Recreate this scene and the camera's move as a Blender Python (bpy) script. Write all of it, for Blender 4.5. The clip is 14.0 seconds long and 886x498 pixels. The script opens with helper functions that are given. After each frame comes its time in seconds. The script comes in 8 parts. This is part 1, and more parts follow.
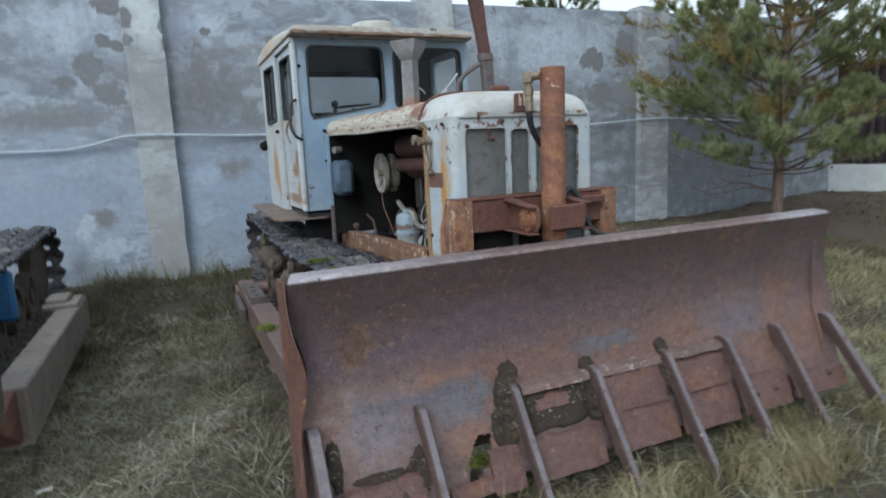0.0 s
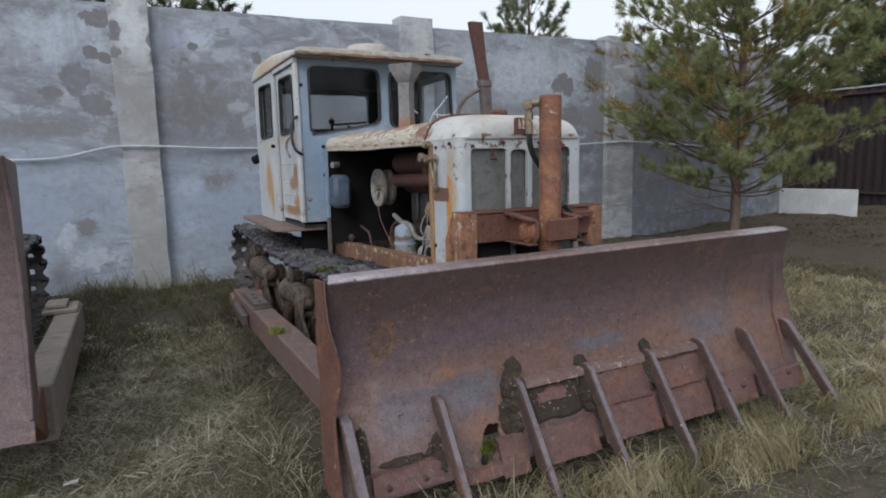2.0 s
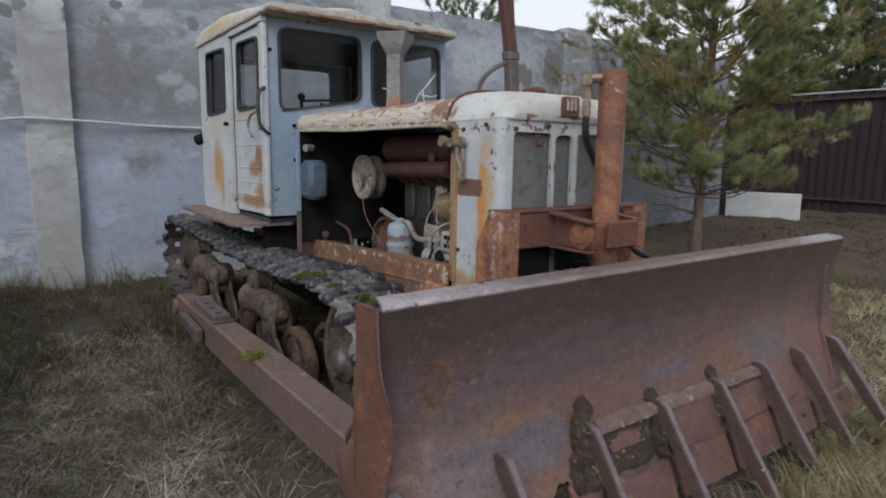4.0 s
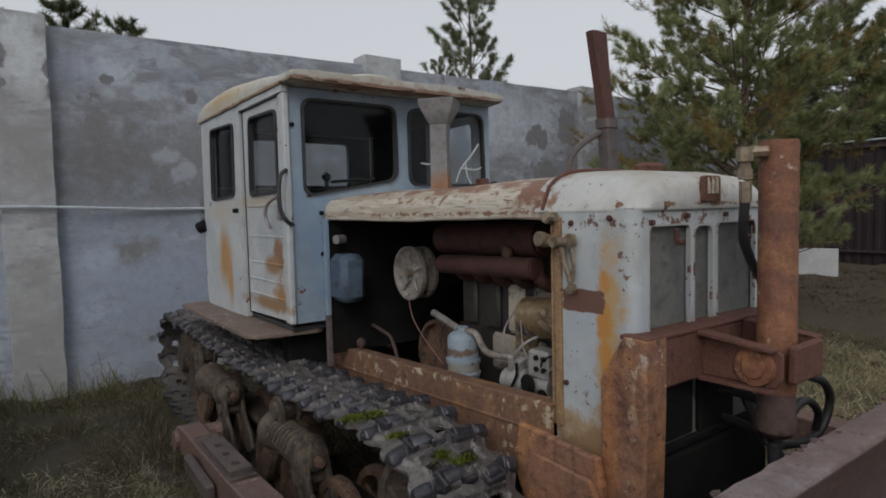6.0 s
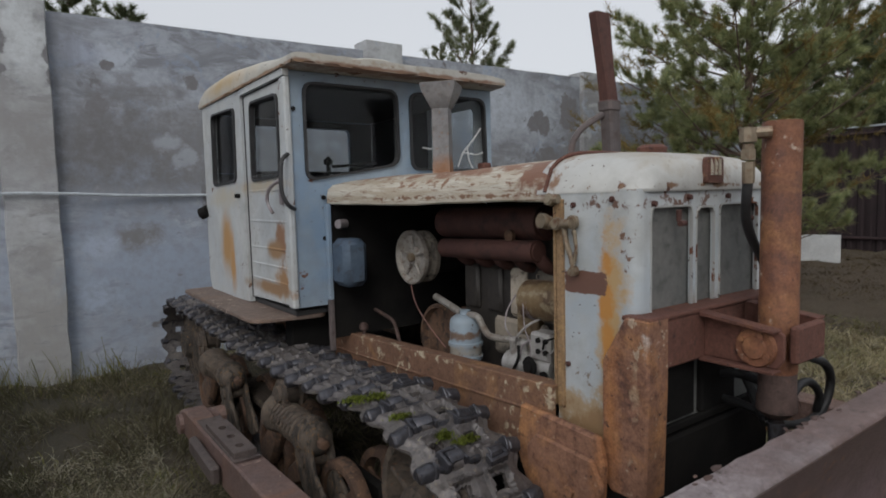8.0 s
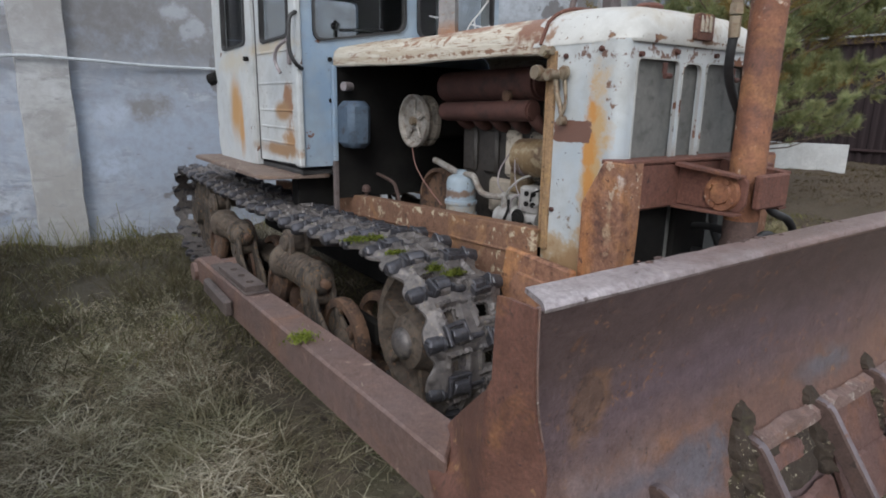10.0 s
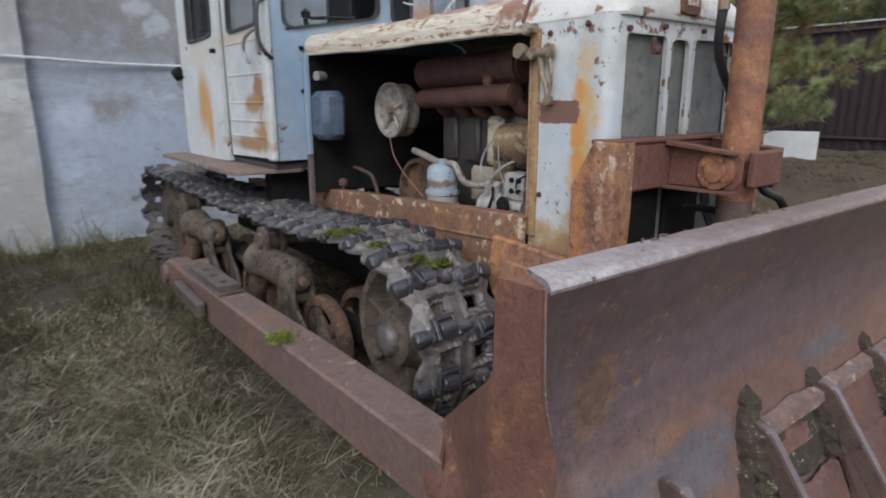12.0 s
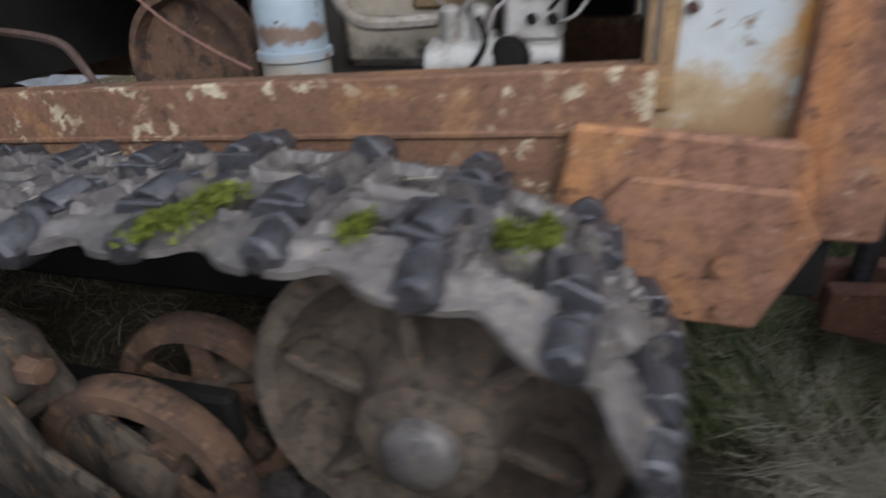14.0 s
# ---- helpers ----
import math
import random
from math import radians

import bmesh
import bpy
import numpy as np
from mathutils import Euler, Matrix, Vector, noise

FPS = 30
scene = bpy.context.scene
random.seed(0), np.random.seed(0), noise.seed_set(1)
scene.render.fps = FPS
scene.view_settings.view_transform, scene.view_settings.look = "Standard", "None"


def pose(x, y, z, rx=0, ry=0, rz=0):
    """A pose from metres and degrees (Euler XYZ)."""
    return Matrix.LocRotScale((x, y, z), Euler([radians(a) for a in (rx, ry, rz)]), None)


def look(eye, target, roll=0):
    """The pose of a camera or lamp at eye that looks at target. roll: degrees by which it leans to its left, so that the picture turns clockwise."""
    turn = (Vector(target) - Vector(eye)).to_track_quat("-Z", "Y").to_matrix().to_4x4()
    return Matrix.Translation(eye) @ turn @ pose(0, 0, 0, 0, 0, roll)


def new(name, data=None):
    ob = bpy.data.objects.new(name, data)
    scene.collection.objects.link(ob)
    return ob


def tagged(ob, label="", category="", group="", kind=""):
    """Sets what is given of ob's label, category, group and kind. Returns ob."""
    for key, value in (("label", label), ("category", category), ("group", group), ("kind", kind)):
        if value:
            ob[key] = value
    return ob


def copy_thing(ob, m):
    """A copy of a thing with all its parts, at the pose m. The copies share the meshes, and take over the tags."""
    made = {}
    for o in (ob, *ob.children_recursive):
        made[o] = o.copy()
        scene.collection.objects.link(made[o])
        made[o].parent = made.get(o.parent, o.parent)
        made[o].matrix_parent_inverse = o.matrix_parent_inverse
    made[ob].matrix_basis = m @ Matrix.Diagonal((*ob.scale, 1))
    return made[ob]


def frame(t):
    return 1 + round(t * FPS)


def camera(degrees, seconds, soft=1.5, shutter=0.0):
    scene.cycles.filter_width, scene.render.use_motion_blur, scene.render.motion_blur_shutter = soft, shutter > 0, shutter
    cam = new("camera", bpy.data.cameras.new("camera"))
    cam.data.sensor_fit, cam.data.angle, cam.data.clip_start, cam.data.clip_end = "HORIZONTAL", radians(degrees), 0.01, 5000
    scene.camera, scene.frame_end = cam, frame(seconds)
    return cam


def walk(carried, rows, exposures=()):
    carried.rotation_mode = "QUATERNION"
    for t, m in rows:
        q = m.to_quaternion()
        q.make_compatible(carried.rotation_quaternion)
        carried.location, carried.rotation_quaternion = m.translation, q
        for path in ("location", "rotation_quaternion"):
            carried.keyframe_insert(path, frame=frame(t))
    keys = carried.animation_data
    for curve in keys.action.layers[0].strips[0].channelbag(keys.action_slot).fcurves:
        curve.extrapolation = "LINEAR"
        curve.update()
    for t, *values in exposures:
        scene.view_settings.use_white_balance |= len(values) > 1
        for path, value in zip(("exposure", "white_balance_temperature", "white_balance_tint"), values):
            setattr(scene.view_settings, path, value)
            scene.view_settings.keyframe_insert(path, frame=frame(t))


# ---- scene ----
cam = camera(73.0, 14.0, soft=1.8, shutter=0.5)
PATH = [
    (0, (-1.535, -2.352, 1.441), (-0.745, -0.547, 1.094), -2.6),
    (0.3, (-1.579, -2.415, 1.445), (-0.759, -0.625, 1.092), 1.0),
    (0.5, (-1.621, -2.445, 1.449), (-0.79, -0.651, 1.149), 0.3),
    (1, (-1.762, -2.464, 1.457), (-0.893, -0.685, 1.179), -2.5),
    (1.5, (-1.815, -2.474, 1.456), (-0.914, -0.711, 1.171), -1.3),
    (2, (-1.827, -2.483, 1.449), (-0.916, -0.727, 1.154), -1.3),
    (2.5, (-1.851, -2.43, 1.42), (-0.913, -0.687, 1.128), 1.6),
    (2.7, (-1.869, -2.356, 1.401), (-0.903, -0.63, 1.106), 1.9),
    (4.8, (-1.945, -1.306, 1.455), (-0.758, 0.276, 1.161), -0.0),
    (5, (-1.9, -1.197, 1.477), (-0.726, 0.408, 1.262), -0.7),
    (5.5, (-1.858, -1.048, 1.551), (-0.674, 0.56, 1.431), -0.9),
    (6, (-1.832, -1.005, 1.559), (-0.659, 0.61, 1.43), -1.4),
    (6.5, (-1.835, -1.002, 1.555), (-0.66, 0.61, 1.409), -1.3),
    (7, (-1.834, -1.002, 1.551), (-0.66, 0.61, 1.398), -1.0),
    (7.5, (-1.839, -1.002, 1.548), (-0.666, 0.609, 1.387), -0.9),
    (8, (-1.836, -1.006, 1.54), (-0.67, 0.61, 1.372), -1.5),
    (8.5, (-1.865, -1.091, 1.478), (-0.709, 0.529, 1.286), -3.4),
    (9, (-1.912, -1.18, 1.375), (-0.773, 0.422, 1.005), 0.0),
    (9.2, (-1.899, -1.182, 1.366), (-0.779, 0.424, 0.954), 0.3),
    (11.5, (-1.937, -1.16, 1.338), (-0.81, 0.415, 0.836), 1.4),
    (12, (-1.88, -1.093, 1.307), (-0.7, 0.45, 0.83), -0.2),
    (12.5, (-1.778, -0.787, 1.242), (-0.364, 0.531, 0.728), -0.3),
    (12.8, (-1.645, -0.593, 1.218), (-0.096, 0.52, 0.626), -0.4),
    (12.9, (-1.600, -0.533, 1.213), (-0.039, 0.545, 0.597), -1.2),
    (13, (-1.514, -0.451, 1.195), (0.042, 0.626, 0.545), -1.0),
    (13.1, (-1.492, -0.367, 1.186), (0.13, 0.648, 0.61), 0.2),
    (13.3, (-1.456, -0.202, 1.203), (0.158, 0.760, 0.520), 0.8),
    (13.5, (-1.449, -0.042, 1.178), (0.218, 0.828, 0.496), 0.8),
    (13.7, (-1.424, 0.115, 1.175), (0.256, 0.765, 0.325), -0.8),
    (14, (-1.399, 0.372, 1.111), (0.305, 0.872, 0.191), -2.9),
]
EXPOSURE = [(0.0, 0.55, 5750, 2), (0.6, 0.38, 5850, 8), (1.5, 0.3, 6100, 10), (2.7, 0.35, 6200, 10), (4.8, 0.2, 6400, 10), (5.2, 0.15, 6450, 10), (6.0, -0.3, 6500, 10), (6.8, -0.3, 6500, 10), (7.5, -0.2, 6500, 10), (8.1, -0.12, 6500, 10), (8.5, -0.06, 6500, 10), (9.0, 0.25, 6450, 10), (11.3, 0.7, 6250, 10), (12.0, 0.7, 6250, 10), (13.0, 0.7, 6250, 10), (13.6, 0.75, 6250, 10), (14.0, 0.82, 6200, 10)]
walk(cam, [(t, look(eye, target, roll)) for t, eye, target, roll in PATH], EXPOSURE)

# ---- world and light: bright overcast afternoon ----
world = bpy.data.worlds.new("overcast")
scene.world = world
world.use_nodes = True
wn, wl = world.node_tree.nodes, world.node_tree.links
sky = wn.new("ShaderNodeTexSky")
sky.sky_type, sky.sun_disc = "NISHITA", False
sky.sun_elevation, sky.sun_rotation = radians(38), radians(235)
sky.air_density, sky.dust_density = 1.5, 3.0
pale = wn.new("ShaderNodeHueSaturation")
pale.inputs["Saturation"].default_value = 0.16
flat = wn.new("ShaderNodeMix")
flat.data_type = "RGBA"
flat.inputs[0].default_value = 0.6
flat.inputs[7].default_value = (7.8, 8.2, 8.9, 1)
wl.new(sky.outputs[0], pale.inputs["Color"])
wl.new(pale.outputs[0], flat.inputs[6])
wl.new(flat.outputs[2], wn["Background"].inputs[0])
wn["Background"].inputs[1].default_value = 0.11

sun = new("sun", bpy.data.lights.new("sun", "SUN"))
sun.data.energy, sun.data.angle, sun.data.color = 0.9, radians(25), (1.0, 0.97, 0.93)
sun.matrix_world = look((-6, -5.5, 7), (0, 1, 0.5))


# ---- materials ----
def shader(name, rough=0.7, metal=0.0):
    m = bpy.data.materials.new(name)
    m.use_nodes = True
    nt = m.node_tree
    b = nt.nodes["Principled BSDF"]
    b.inputs["Roughness"].default_value = rough
    b.inputs["Metallic"].default_value = metal
    return m, nt, b


def node(nt, kind, **values):
    n = nt.nodes.new(kind)
    for key, v in values.items():
        n.inputs[key.replace("_", " ")].default_value = v
    return n


def coords(nt, stretch=(1, 1, 1), random_shift=False):
    tc = nt.nodes.new("ShaderNodeTexCoord")
    mp = nt.nodes.new("ShaderNodeMapping")
    mp.inputs["Scale"].default_value = stretch
    nt.links.new(tc.outputs["Object"], mp.inputs["Vector"])
    if random_shift:
        info = nt.nodes.new("ShaderNodeObjectInfo")
        mul = nt.nodes.new("ShaderNodeMath")
        mul.operation = "MULTIPLY"
        mul.inputs[1].default_value = 37.0
        nt.links.new(info.outputs["Random"], mul.inputs[0])
        nt.links.new(mul.outputs[0], mp.inputs["Location"])
    return mp.outputs[0]


def noise_mask(nt, vec, scale, lo, hi, detail=6.0, rough=0.6, distort=0.0):
    n = node(nt, "ShaderNodeTexNoise", Scale=scale, Detail=detail, Roughness=rough, Distortion=distort)
    nt.links.new(vec, n.inputs["Vector"])
    r = nt.nodes.new("ShaderNodeMapRange")
    r.inputs["From Min"].default_value, r.inputs["From Max"].default_value = lo, hi
    r.clamp = True
    nt.links.new(n.outputs["Fac"], r.inputs["Value"])
    return r.outputs[0]


def blend(nt, fac, a, b, how="MIX"):
    mix = nt.nodes.new("ShaderNodeMix")
    mix.data_type, mix.blend_type = "RGBA", how
    for slot, v in ((6, a), (7, b)):
        if isinstance(v, tuple):
            mix.inputs[slot].default_value = (*v, 1)
        else:
            nt.links.new(v, mix.inputs[slot])
    if isinstance(fac, float):
        mix.inputs[0].default_value = fac
    else:
        nt.links.new(fac, mix.inputs[0])
    return mix.outputs[2]


def relief(nt, b, height, strength, distance=0.004):
    n = node(nt, "ShaderNodeBump", Strength=strength, Distance=distance)
    nt.links.new(height, n.inputs["Height"])
    nt.links.new(n.outputs[0], b.inputs["Normal"])


def mixed(name, cols, scale=4.0, rough=0.8, bump=0.4, metal=0.0, stretch=(1, 1, 1), shift=False, fine=60.0, depth=0.004, sharp=0.12, stains=()):
    """Up to four colours laid over one another in patches at falling size, with fine grain."""
    m, nt, b = shader(name, rough, metal)
    v = coords(nt, stretch, shift)
    col = blend(nt, noise_mask(nt, v, scale, 0.5 - sharp, 0.5 + sharp), cols[0], cols[1])
    if len(cols) > 2:
        col = blend(nt, noise_mask(nt, v, scale * 2.7, 0.52, 0.52 + sharp * 1.3, 8), col, cols[2])
    if len(cols) > 3:
        col = blend(nt, noise_mask(nt, v, scale * 6.1, 0.58, 0.58 + sharp, 8), col, cols[3])
    for at, size, tint, soft, *how in stains:
        col = stain_or_shade(nt, coords(nt), col, at, size, tint, soft, *how)
    grain = noise_mask(nt, v, fine, 0.25, 0.8, 4)
    col = blend(nt, 0.35, col, blend(nt, grain, (0.45, 0.45, 0.45), (1.3, 1.3, 1.3)), "MULTIPLY")
    nt.links.new(col, b.inputs["Base Color"])
    relief(nt, b, noise_mask(nt, v, fine * 0.6, 0.2, 0.9, 8, 0.7), bump, depth)
    return m


def stain_or_shade(nt, v, col, at, size, tint, soft=0.5, ragged=0.9, scale=7.0, square=False, sparse=0.0):
    """One blotch of its own shape, a stain or painted shade: an ellipsoid at a place, its edge broken by noise."""
    m1 = nt.nodes.new("ShaderNodeVectorMath")
    m1.operation = "SUBTRACT"
    m1.inputs[1].default_value = at
    nt.links.new(v, m1.inputs[0])
    m2 = nt.nodes.new("ShaderNodeVectorMath")
    m2.operation = "DIVIDE"
    m2.inputs[1].default_value = size
    nt.links.new(m1.outputs[0], m2.inputs[0])
    m3 = nt.nodes.new("ShaderNodeVectorMath")
    m3.operation = "LENGTH"
    reach = m2.outputs[0]
    if square:
        for _ in range(2):
            p = nt.nodes.new("ShaderNodeVectorMath")
            p.operation = "MULTIPLY"
            nt.links.new(reach, p.inputs[0])
            nt.links.new(reach, p.inputs[1])
            reach = p.outputs[0]
    nt.links.new(reach, m3.inputs[0])
    n = node(nt, "ShaderNodeTexNoise", Scale=scale, Detail=7.0, Roughness=0.65)
    nt.links.new(v, n.inputs["Vector"])
    mad = nt.nodes.new("ShaderNodeMath")
    mad.operation = "MULTIPLY_ADD"
    mad.inputs[1].default_value = ragged * 2
    nt.links.new(n.outputs["Fac"], mad.inputs[0])
    nt.links.new(m3.outputs["Value"], mad.inputs[2])
    r = nt.nodes.new("ShaderNodeMapRange")
    r.inputs["From Min"].default_value, r.inputs["From Max"].default_value = 1 + ragged + soft - sparse, 1 + ragged - soft - sparse
    r.clamp = True
    nt.links.new(mad.outputs[0], r.inputs["Value"])
    return blend(nt, r.outputs[0], col, tint)


def worn_paint(name, paint, faded, rust_amount=0.5, chips=0.6, streak=(7, 7, 1.1), rusts=((0.17, 0.075, 0.04), (0.40, 0.22, 0.09)), rough=0.5, shift=False, stains=()):
    """Old paint: faded in clouds, yellow rust running down, chipped through to brown metal."""
    m, nt, b = shader(name, rough)
    v = coords(nt, (1, 1, 1), shift)
    vs = coords(nt, streak, shift)
    col = blend(nt, noise_mask(nt, v, 2.2, 0.38, 0.62), paint, faded)
    col = blend(nt, noise_mask(nt, v, 14.0, 0.45, 0.75), col, tuple(c * 0.78 for c in faded))
    run = noise_mask(nt, vs, 0.75, 0.70 - 0.2 * rust_amount, 0.86 - 0.2 * rust_amount, 5, 0.55)
    col = blend(nt, run, col, blend(nt, noise_mask(nt, v, 9, 0.4, 0.6), rusts[1], (0.36, 0.25, 0.14)))
    chip = noise_mask(nt, v, 8.5, 0.665 - 0.1 * chips, 0.68 - 0.1 * chips, 9, 0.62)
    col = blend(nt, chip, col, blend(nt, noise_mask(nt, v, 30, 0.4, 0.65), rusts[0], (0.09, 0.045, 0.035)))
    dots = noise_mask(nt, v, 46.0, 0.70 - 0.06 * chips, 0.72 - 0.06 * chips, 3)
    col = blend(nt, dots, col, (0.07, 0.045, 0.035))
    grime = noise_mask(nt, v, 3.0, 0.5, 1.1, 8, 0.7)
    col = blend(nt, grime, col, (0.20, 0.18, 0.16))
    for at, size, tint, soft, *how in stains:
        col = stain_or_shade(nt, v, col, at, size, tint, soft, *how)
    nt.links.new(col, b.inputs["Base Color"])
    r = nt.nodes.new("ShaderNodeMapRange")
    r.inputs["To Min"].default_value, r.inputs["To Max"].default_value = rough, 0.9
    nt.links.new(chip, r.inputs["Value"])
    nt.links.new(r.outputs[0], b.inputs["Roughness"])
    relief(nt, b, blend(nt, chip, noise_mask(nt, v, 70, 0.2, 0.8), (0.0, 0.0, 0.0)), 0.35, 0.002)
    return m


def rust_skin(name, brown, orange, dark, pale=(0.45, 0.38, 0.29), orange_at=0.5, pale_amount=0.3, rough=0.85, metal=0.0, size=1.0, stains=(), edge=0.16):
    """Rusted steel: brown scale, clouds of orange bloom, black pits, crumbs of old paint in clusters."""
    m, nt, b = shader(name, rough, metal)
    v = coords(nt)
    col = blend(nt, noise_mask(nt, v, 2.6 * size, 0.3, 0.7, 9, 0.65), brown, tuple(c * 0.72 for c in brown))
    for at, reach, tint, soft, *how in stains:
        col = stain_or_shade(nt, v, col, at, reach, tint, soft, *how)
    bloom = noise_mask(nt, v, 4.2 * size, orange_at, orange_at + edge, 10, 0.68, 0.6)
    col = blend(nt, bloom, col, blend(nt, noise_mask(nt, v, 38 * size, 0.35, 0.65, 5), orange, tuple(c * 0.66 for c in orange)))
    pits = noise_mask(nt, v, 34 * size, 0.60, 0.67, 6, 0.7)
    col = blend(nt, pits, col, dark)
    near = noise_mask(nt, v, 3.4 * size, 0.54 - 0.1 * pale_amount, 0.62 - 0.1 * pale_amount, 4)
    crumbs = nt.nodes.new("ShaderNodeMath")
    crumbs.operation = "MULTIPLY"
    nt.links.new(near, crumbs.inputs[0])
    nt.links.new(noise_mask(nt, v, 24 * size, 0.655 - 0.13 * pale_amount, 0.68 - 0.13 * pale_amount, 8, 0.65), crumbs.inputs[1])
    col = blend(nt, crumbs.outputs[0], col, pale)
    grain = noise_mask(nt, v, 130, 0.3, 0.75, 3)
    col = blend(nt, 0.5, col, blend(nt, grain, (0.5, 0.5, 0.5), (1.4, 1.4, 1.4)), "MULTIPLY")
    col = blend(nt, 0.6, col, blend(nt, noise_mask(nt, v, 26, 0.36, 0.64, 9, 0.78), (0.60, 0.56, 0.55), (1.34, 1.35, 1.36)), "MULTIPLY")
    nt.links.new(col, b.inputs["Base Color"])
    relief(nt, b, noise_mask(nt, v, 44 * size, 0.25, 0.8, 9, 0.72), 0.6, 0.004)
    return m


M = {}
BROWN, OCHRE, TAN = (0.13, 0.07, 0.055), (0.42, 0.24, 0.09), (0.36, 0.27, 0.17)
M["paint_white"] = worn_paint("faded_white_paint", (0.38, 0.425, 0.465), (0.50, 0.52, 0.52), 0.25, 0.12, stains=(
    ((-0.43, 0.105, 1.20), (0.08, 0.038, 0.28), (0.44, 0.30, 0.15), 0.5, 2.0, 12.0), ((-0.43, 0.12, 1.15), (0.08, 0.022, 0.22), (0.46, 0.22, 0.06), 0.35, 2.0, 16.0),
    ((-0.43, 0.205, 1.276), (0.05, 0.078, 0.036), (0.15, 0.078, 0.058), 0.08, 1.7, 19.0, True), ((-0.43, 0.24, 0.86), (0.05, 0.12, 0.07), TAN, 0.3, 1.8, 16.0), ((-0.43, 0.12, 0.83), (0.05, 0.2, 0.05), (0.27, 0.17, 0.09), 0.3, 1.8, 16.0),
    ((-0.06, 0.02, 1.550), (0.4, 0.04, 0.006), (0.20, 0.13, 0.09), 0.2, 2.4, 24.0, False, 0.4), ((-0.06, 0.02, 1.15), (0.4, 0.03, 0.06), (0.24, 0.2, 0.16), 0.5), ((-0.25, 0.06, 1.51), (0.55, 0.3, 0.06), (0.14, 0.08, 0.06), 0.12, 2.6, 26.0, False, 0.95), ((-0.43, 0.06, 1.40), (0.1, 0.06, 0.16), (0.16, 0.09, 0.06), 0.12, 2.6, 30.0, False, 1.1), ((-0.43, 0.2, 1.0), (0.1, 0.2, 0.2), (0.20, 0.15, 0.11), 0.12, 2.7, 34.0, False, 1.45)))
M["grimy_edge"] = worn_paint("grimy_white_edge", (0.34, 0.35, 0.35), (0.42, 0.42, 0.40), 0.3, 0.9)
M["paint_cowl"] = worn_paint("weathered_cowl_paint", (0.47, 0.475, 0.465), (0.56, 0.555, 0.525), 0.12, 0.2, stains=(((-0.06, 0.35, 1.62), (0.5, 0.045, 0.12), (0.25, 0.15, 0.095), 0.25, 2.2, 16.0, False, 0.2), ((-0.06, 0.1, 1.562), (0.6, 0.5, 0.012), (0.22, 0.135, 0.085), 0.12, 2.5, 26.0, False, 0.75), ((-0.06, 0.0, 1.64), (0.16, 0.12, 0.06), (0.30, 0.22, 0.15), 0.4, 2.3, 18.0, False, 0.6), ((-0.1, 0.2, 1.67), (0.5, 0.4, 0.08), (0.36, 0.32, 0.26), 0.5, 2.2, 7.0, False, 0.5)))
M["paint_cab_side"] = worn_paint("grey_white_cab_paint", (0.42, 0.45, 0.475), (0.51, 0.525, 0.52), 0.2, 0.05, stains=(
    ((-0.76, 2.72, 1.30), (0.05, 0.10, 0.16), OCHRE, 0.5), ((-0.76, 2.62, 1.20), (0.05, 0.05, 0.14), (0.45, 0.25, 0.09), 0.4), ((-0.76, 1.86, 1.34), (0.05, 0.07, 0.10), (0.25, 0.135, 0.075), 0.3, 1.6, 13.0),
    ((-0.76, 1.95, 1.30), (0.05, 0.10, 0.05), (0.30, 0.18, 0.09), 0.3), ((-0.76, 1.84, 1.14), (0.05, 0.09, 0.08), (0.33, 0.19, 0.09), 0.45, 1.8, 14.0), ((-0.76, 2.02, 1.10), (0.05, 0.30, 0.035), (0.28, 0.17, 0.09), 0.35),
    ((-0.76, 2.1, 1.63), (0.05, 0.3, 0.03), (0.42, 0.37, 0.29), 0.6, 1.8, 14.0), ((-0.76, 2.7, 1.58), (0.05, 0.25, 0.05), (0.46, 0.43, 0.36), 0.7, 1.8, 10.0)))
M["paint_blue"] = worn_paint("faded_blue_paint", (0.205, 0.285, 0.385), (0.305, 0.375, 0.44), 0.0, 0.15)
M["paint_lid"] = mixed("peeling_hood_paint", [(0.50, 0.455, 0.38), (0.42, 0.36, 0.28), (0.55, 0.52, 0.45), (0.20, 0.11, 0.07)], 6.5, 0.6, 0.5, stretch=(1.5, 0.32, 4.2), sharp=0.05, stains=(
    ((-0.45, 1.0, 1.60), (0.12, 1.0, 0.05), (0.235, 0.125, 0.075), 0.10, 2.5, 26.0, False, 1.0), ((-0.33, 0.95, 1.645), (0.20, 0.9, 0.03), (0.25, 0.135, 0.085), 0.2, 2.4, 12.0, False, 0.35), ((-0.3, 0.40, 1.63), (0.5, 0.11, 0.09), (0.21, 0.105, 0.068), 0.25, 1.8, 13.0), ((-0.46, 1.0, 1.545), (0.12, 1.0, 0.014), (0.21, 0.115, 0.07), 0.10, 2.4, 30.0, False, 0.7)))
M["paint_roof"] = worn_paint("peeling_roof_paint", (0.50, 0.49, 0.455), (0.46, 0.435, 0.38), 0.3, 0.25, (1.5, 1.5, 1.5), stains=(((-0.2, 1.58, 2.168), (0.8, 0.1, 0.012), (0.20, 0.115, 0.075), 0.4, 1.5, 12.0), ((-0.79, 2.3, 2.166), (0.1, 0.9, 0.008), (0.26, 0.16, 0.09), 0.4, 1.5, 12.0), ((-0.72, 2.6, 2.24), (0.14, 0.36, 0.05), (0.40, 0.29, 0.15), 0.6), ((-0.3, 1.6, 2.19), (0.5, 0.06, 0.02), (0.30, 0.22, 0.15), 0.5, 2.0, 16.0, False, 0.5)))
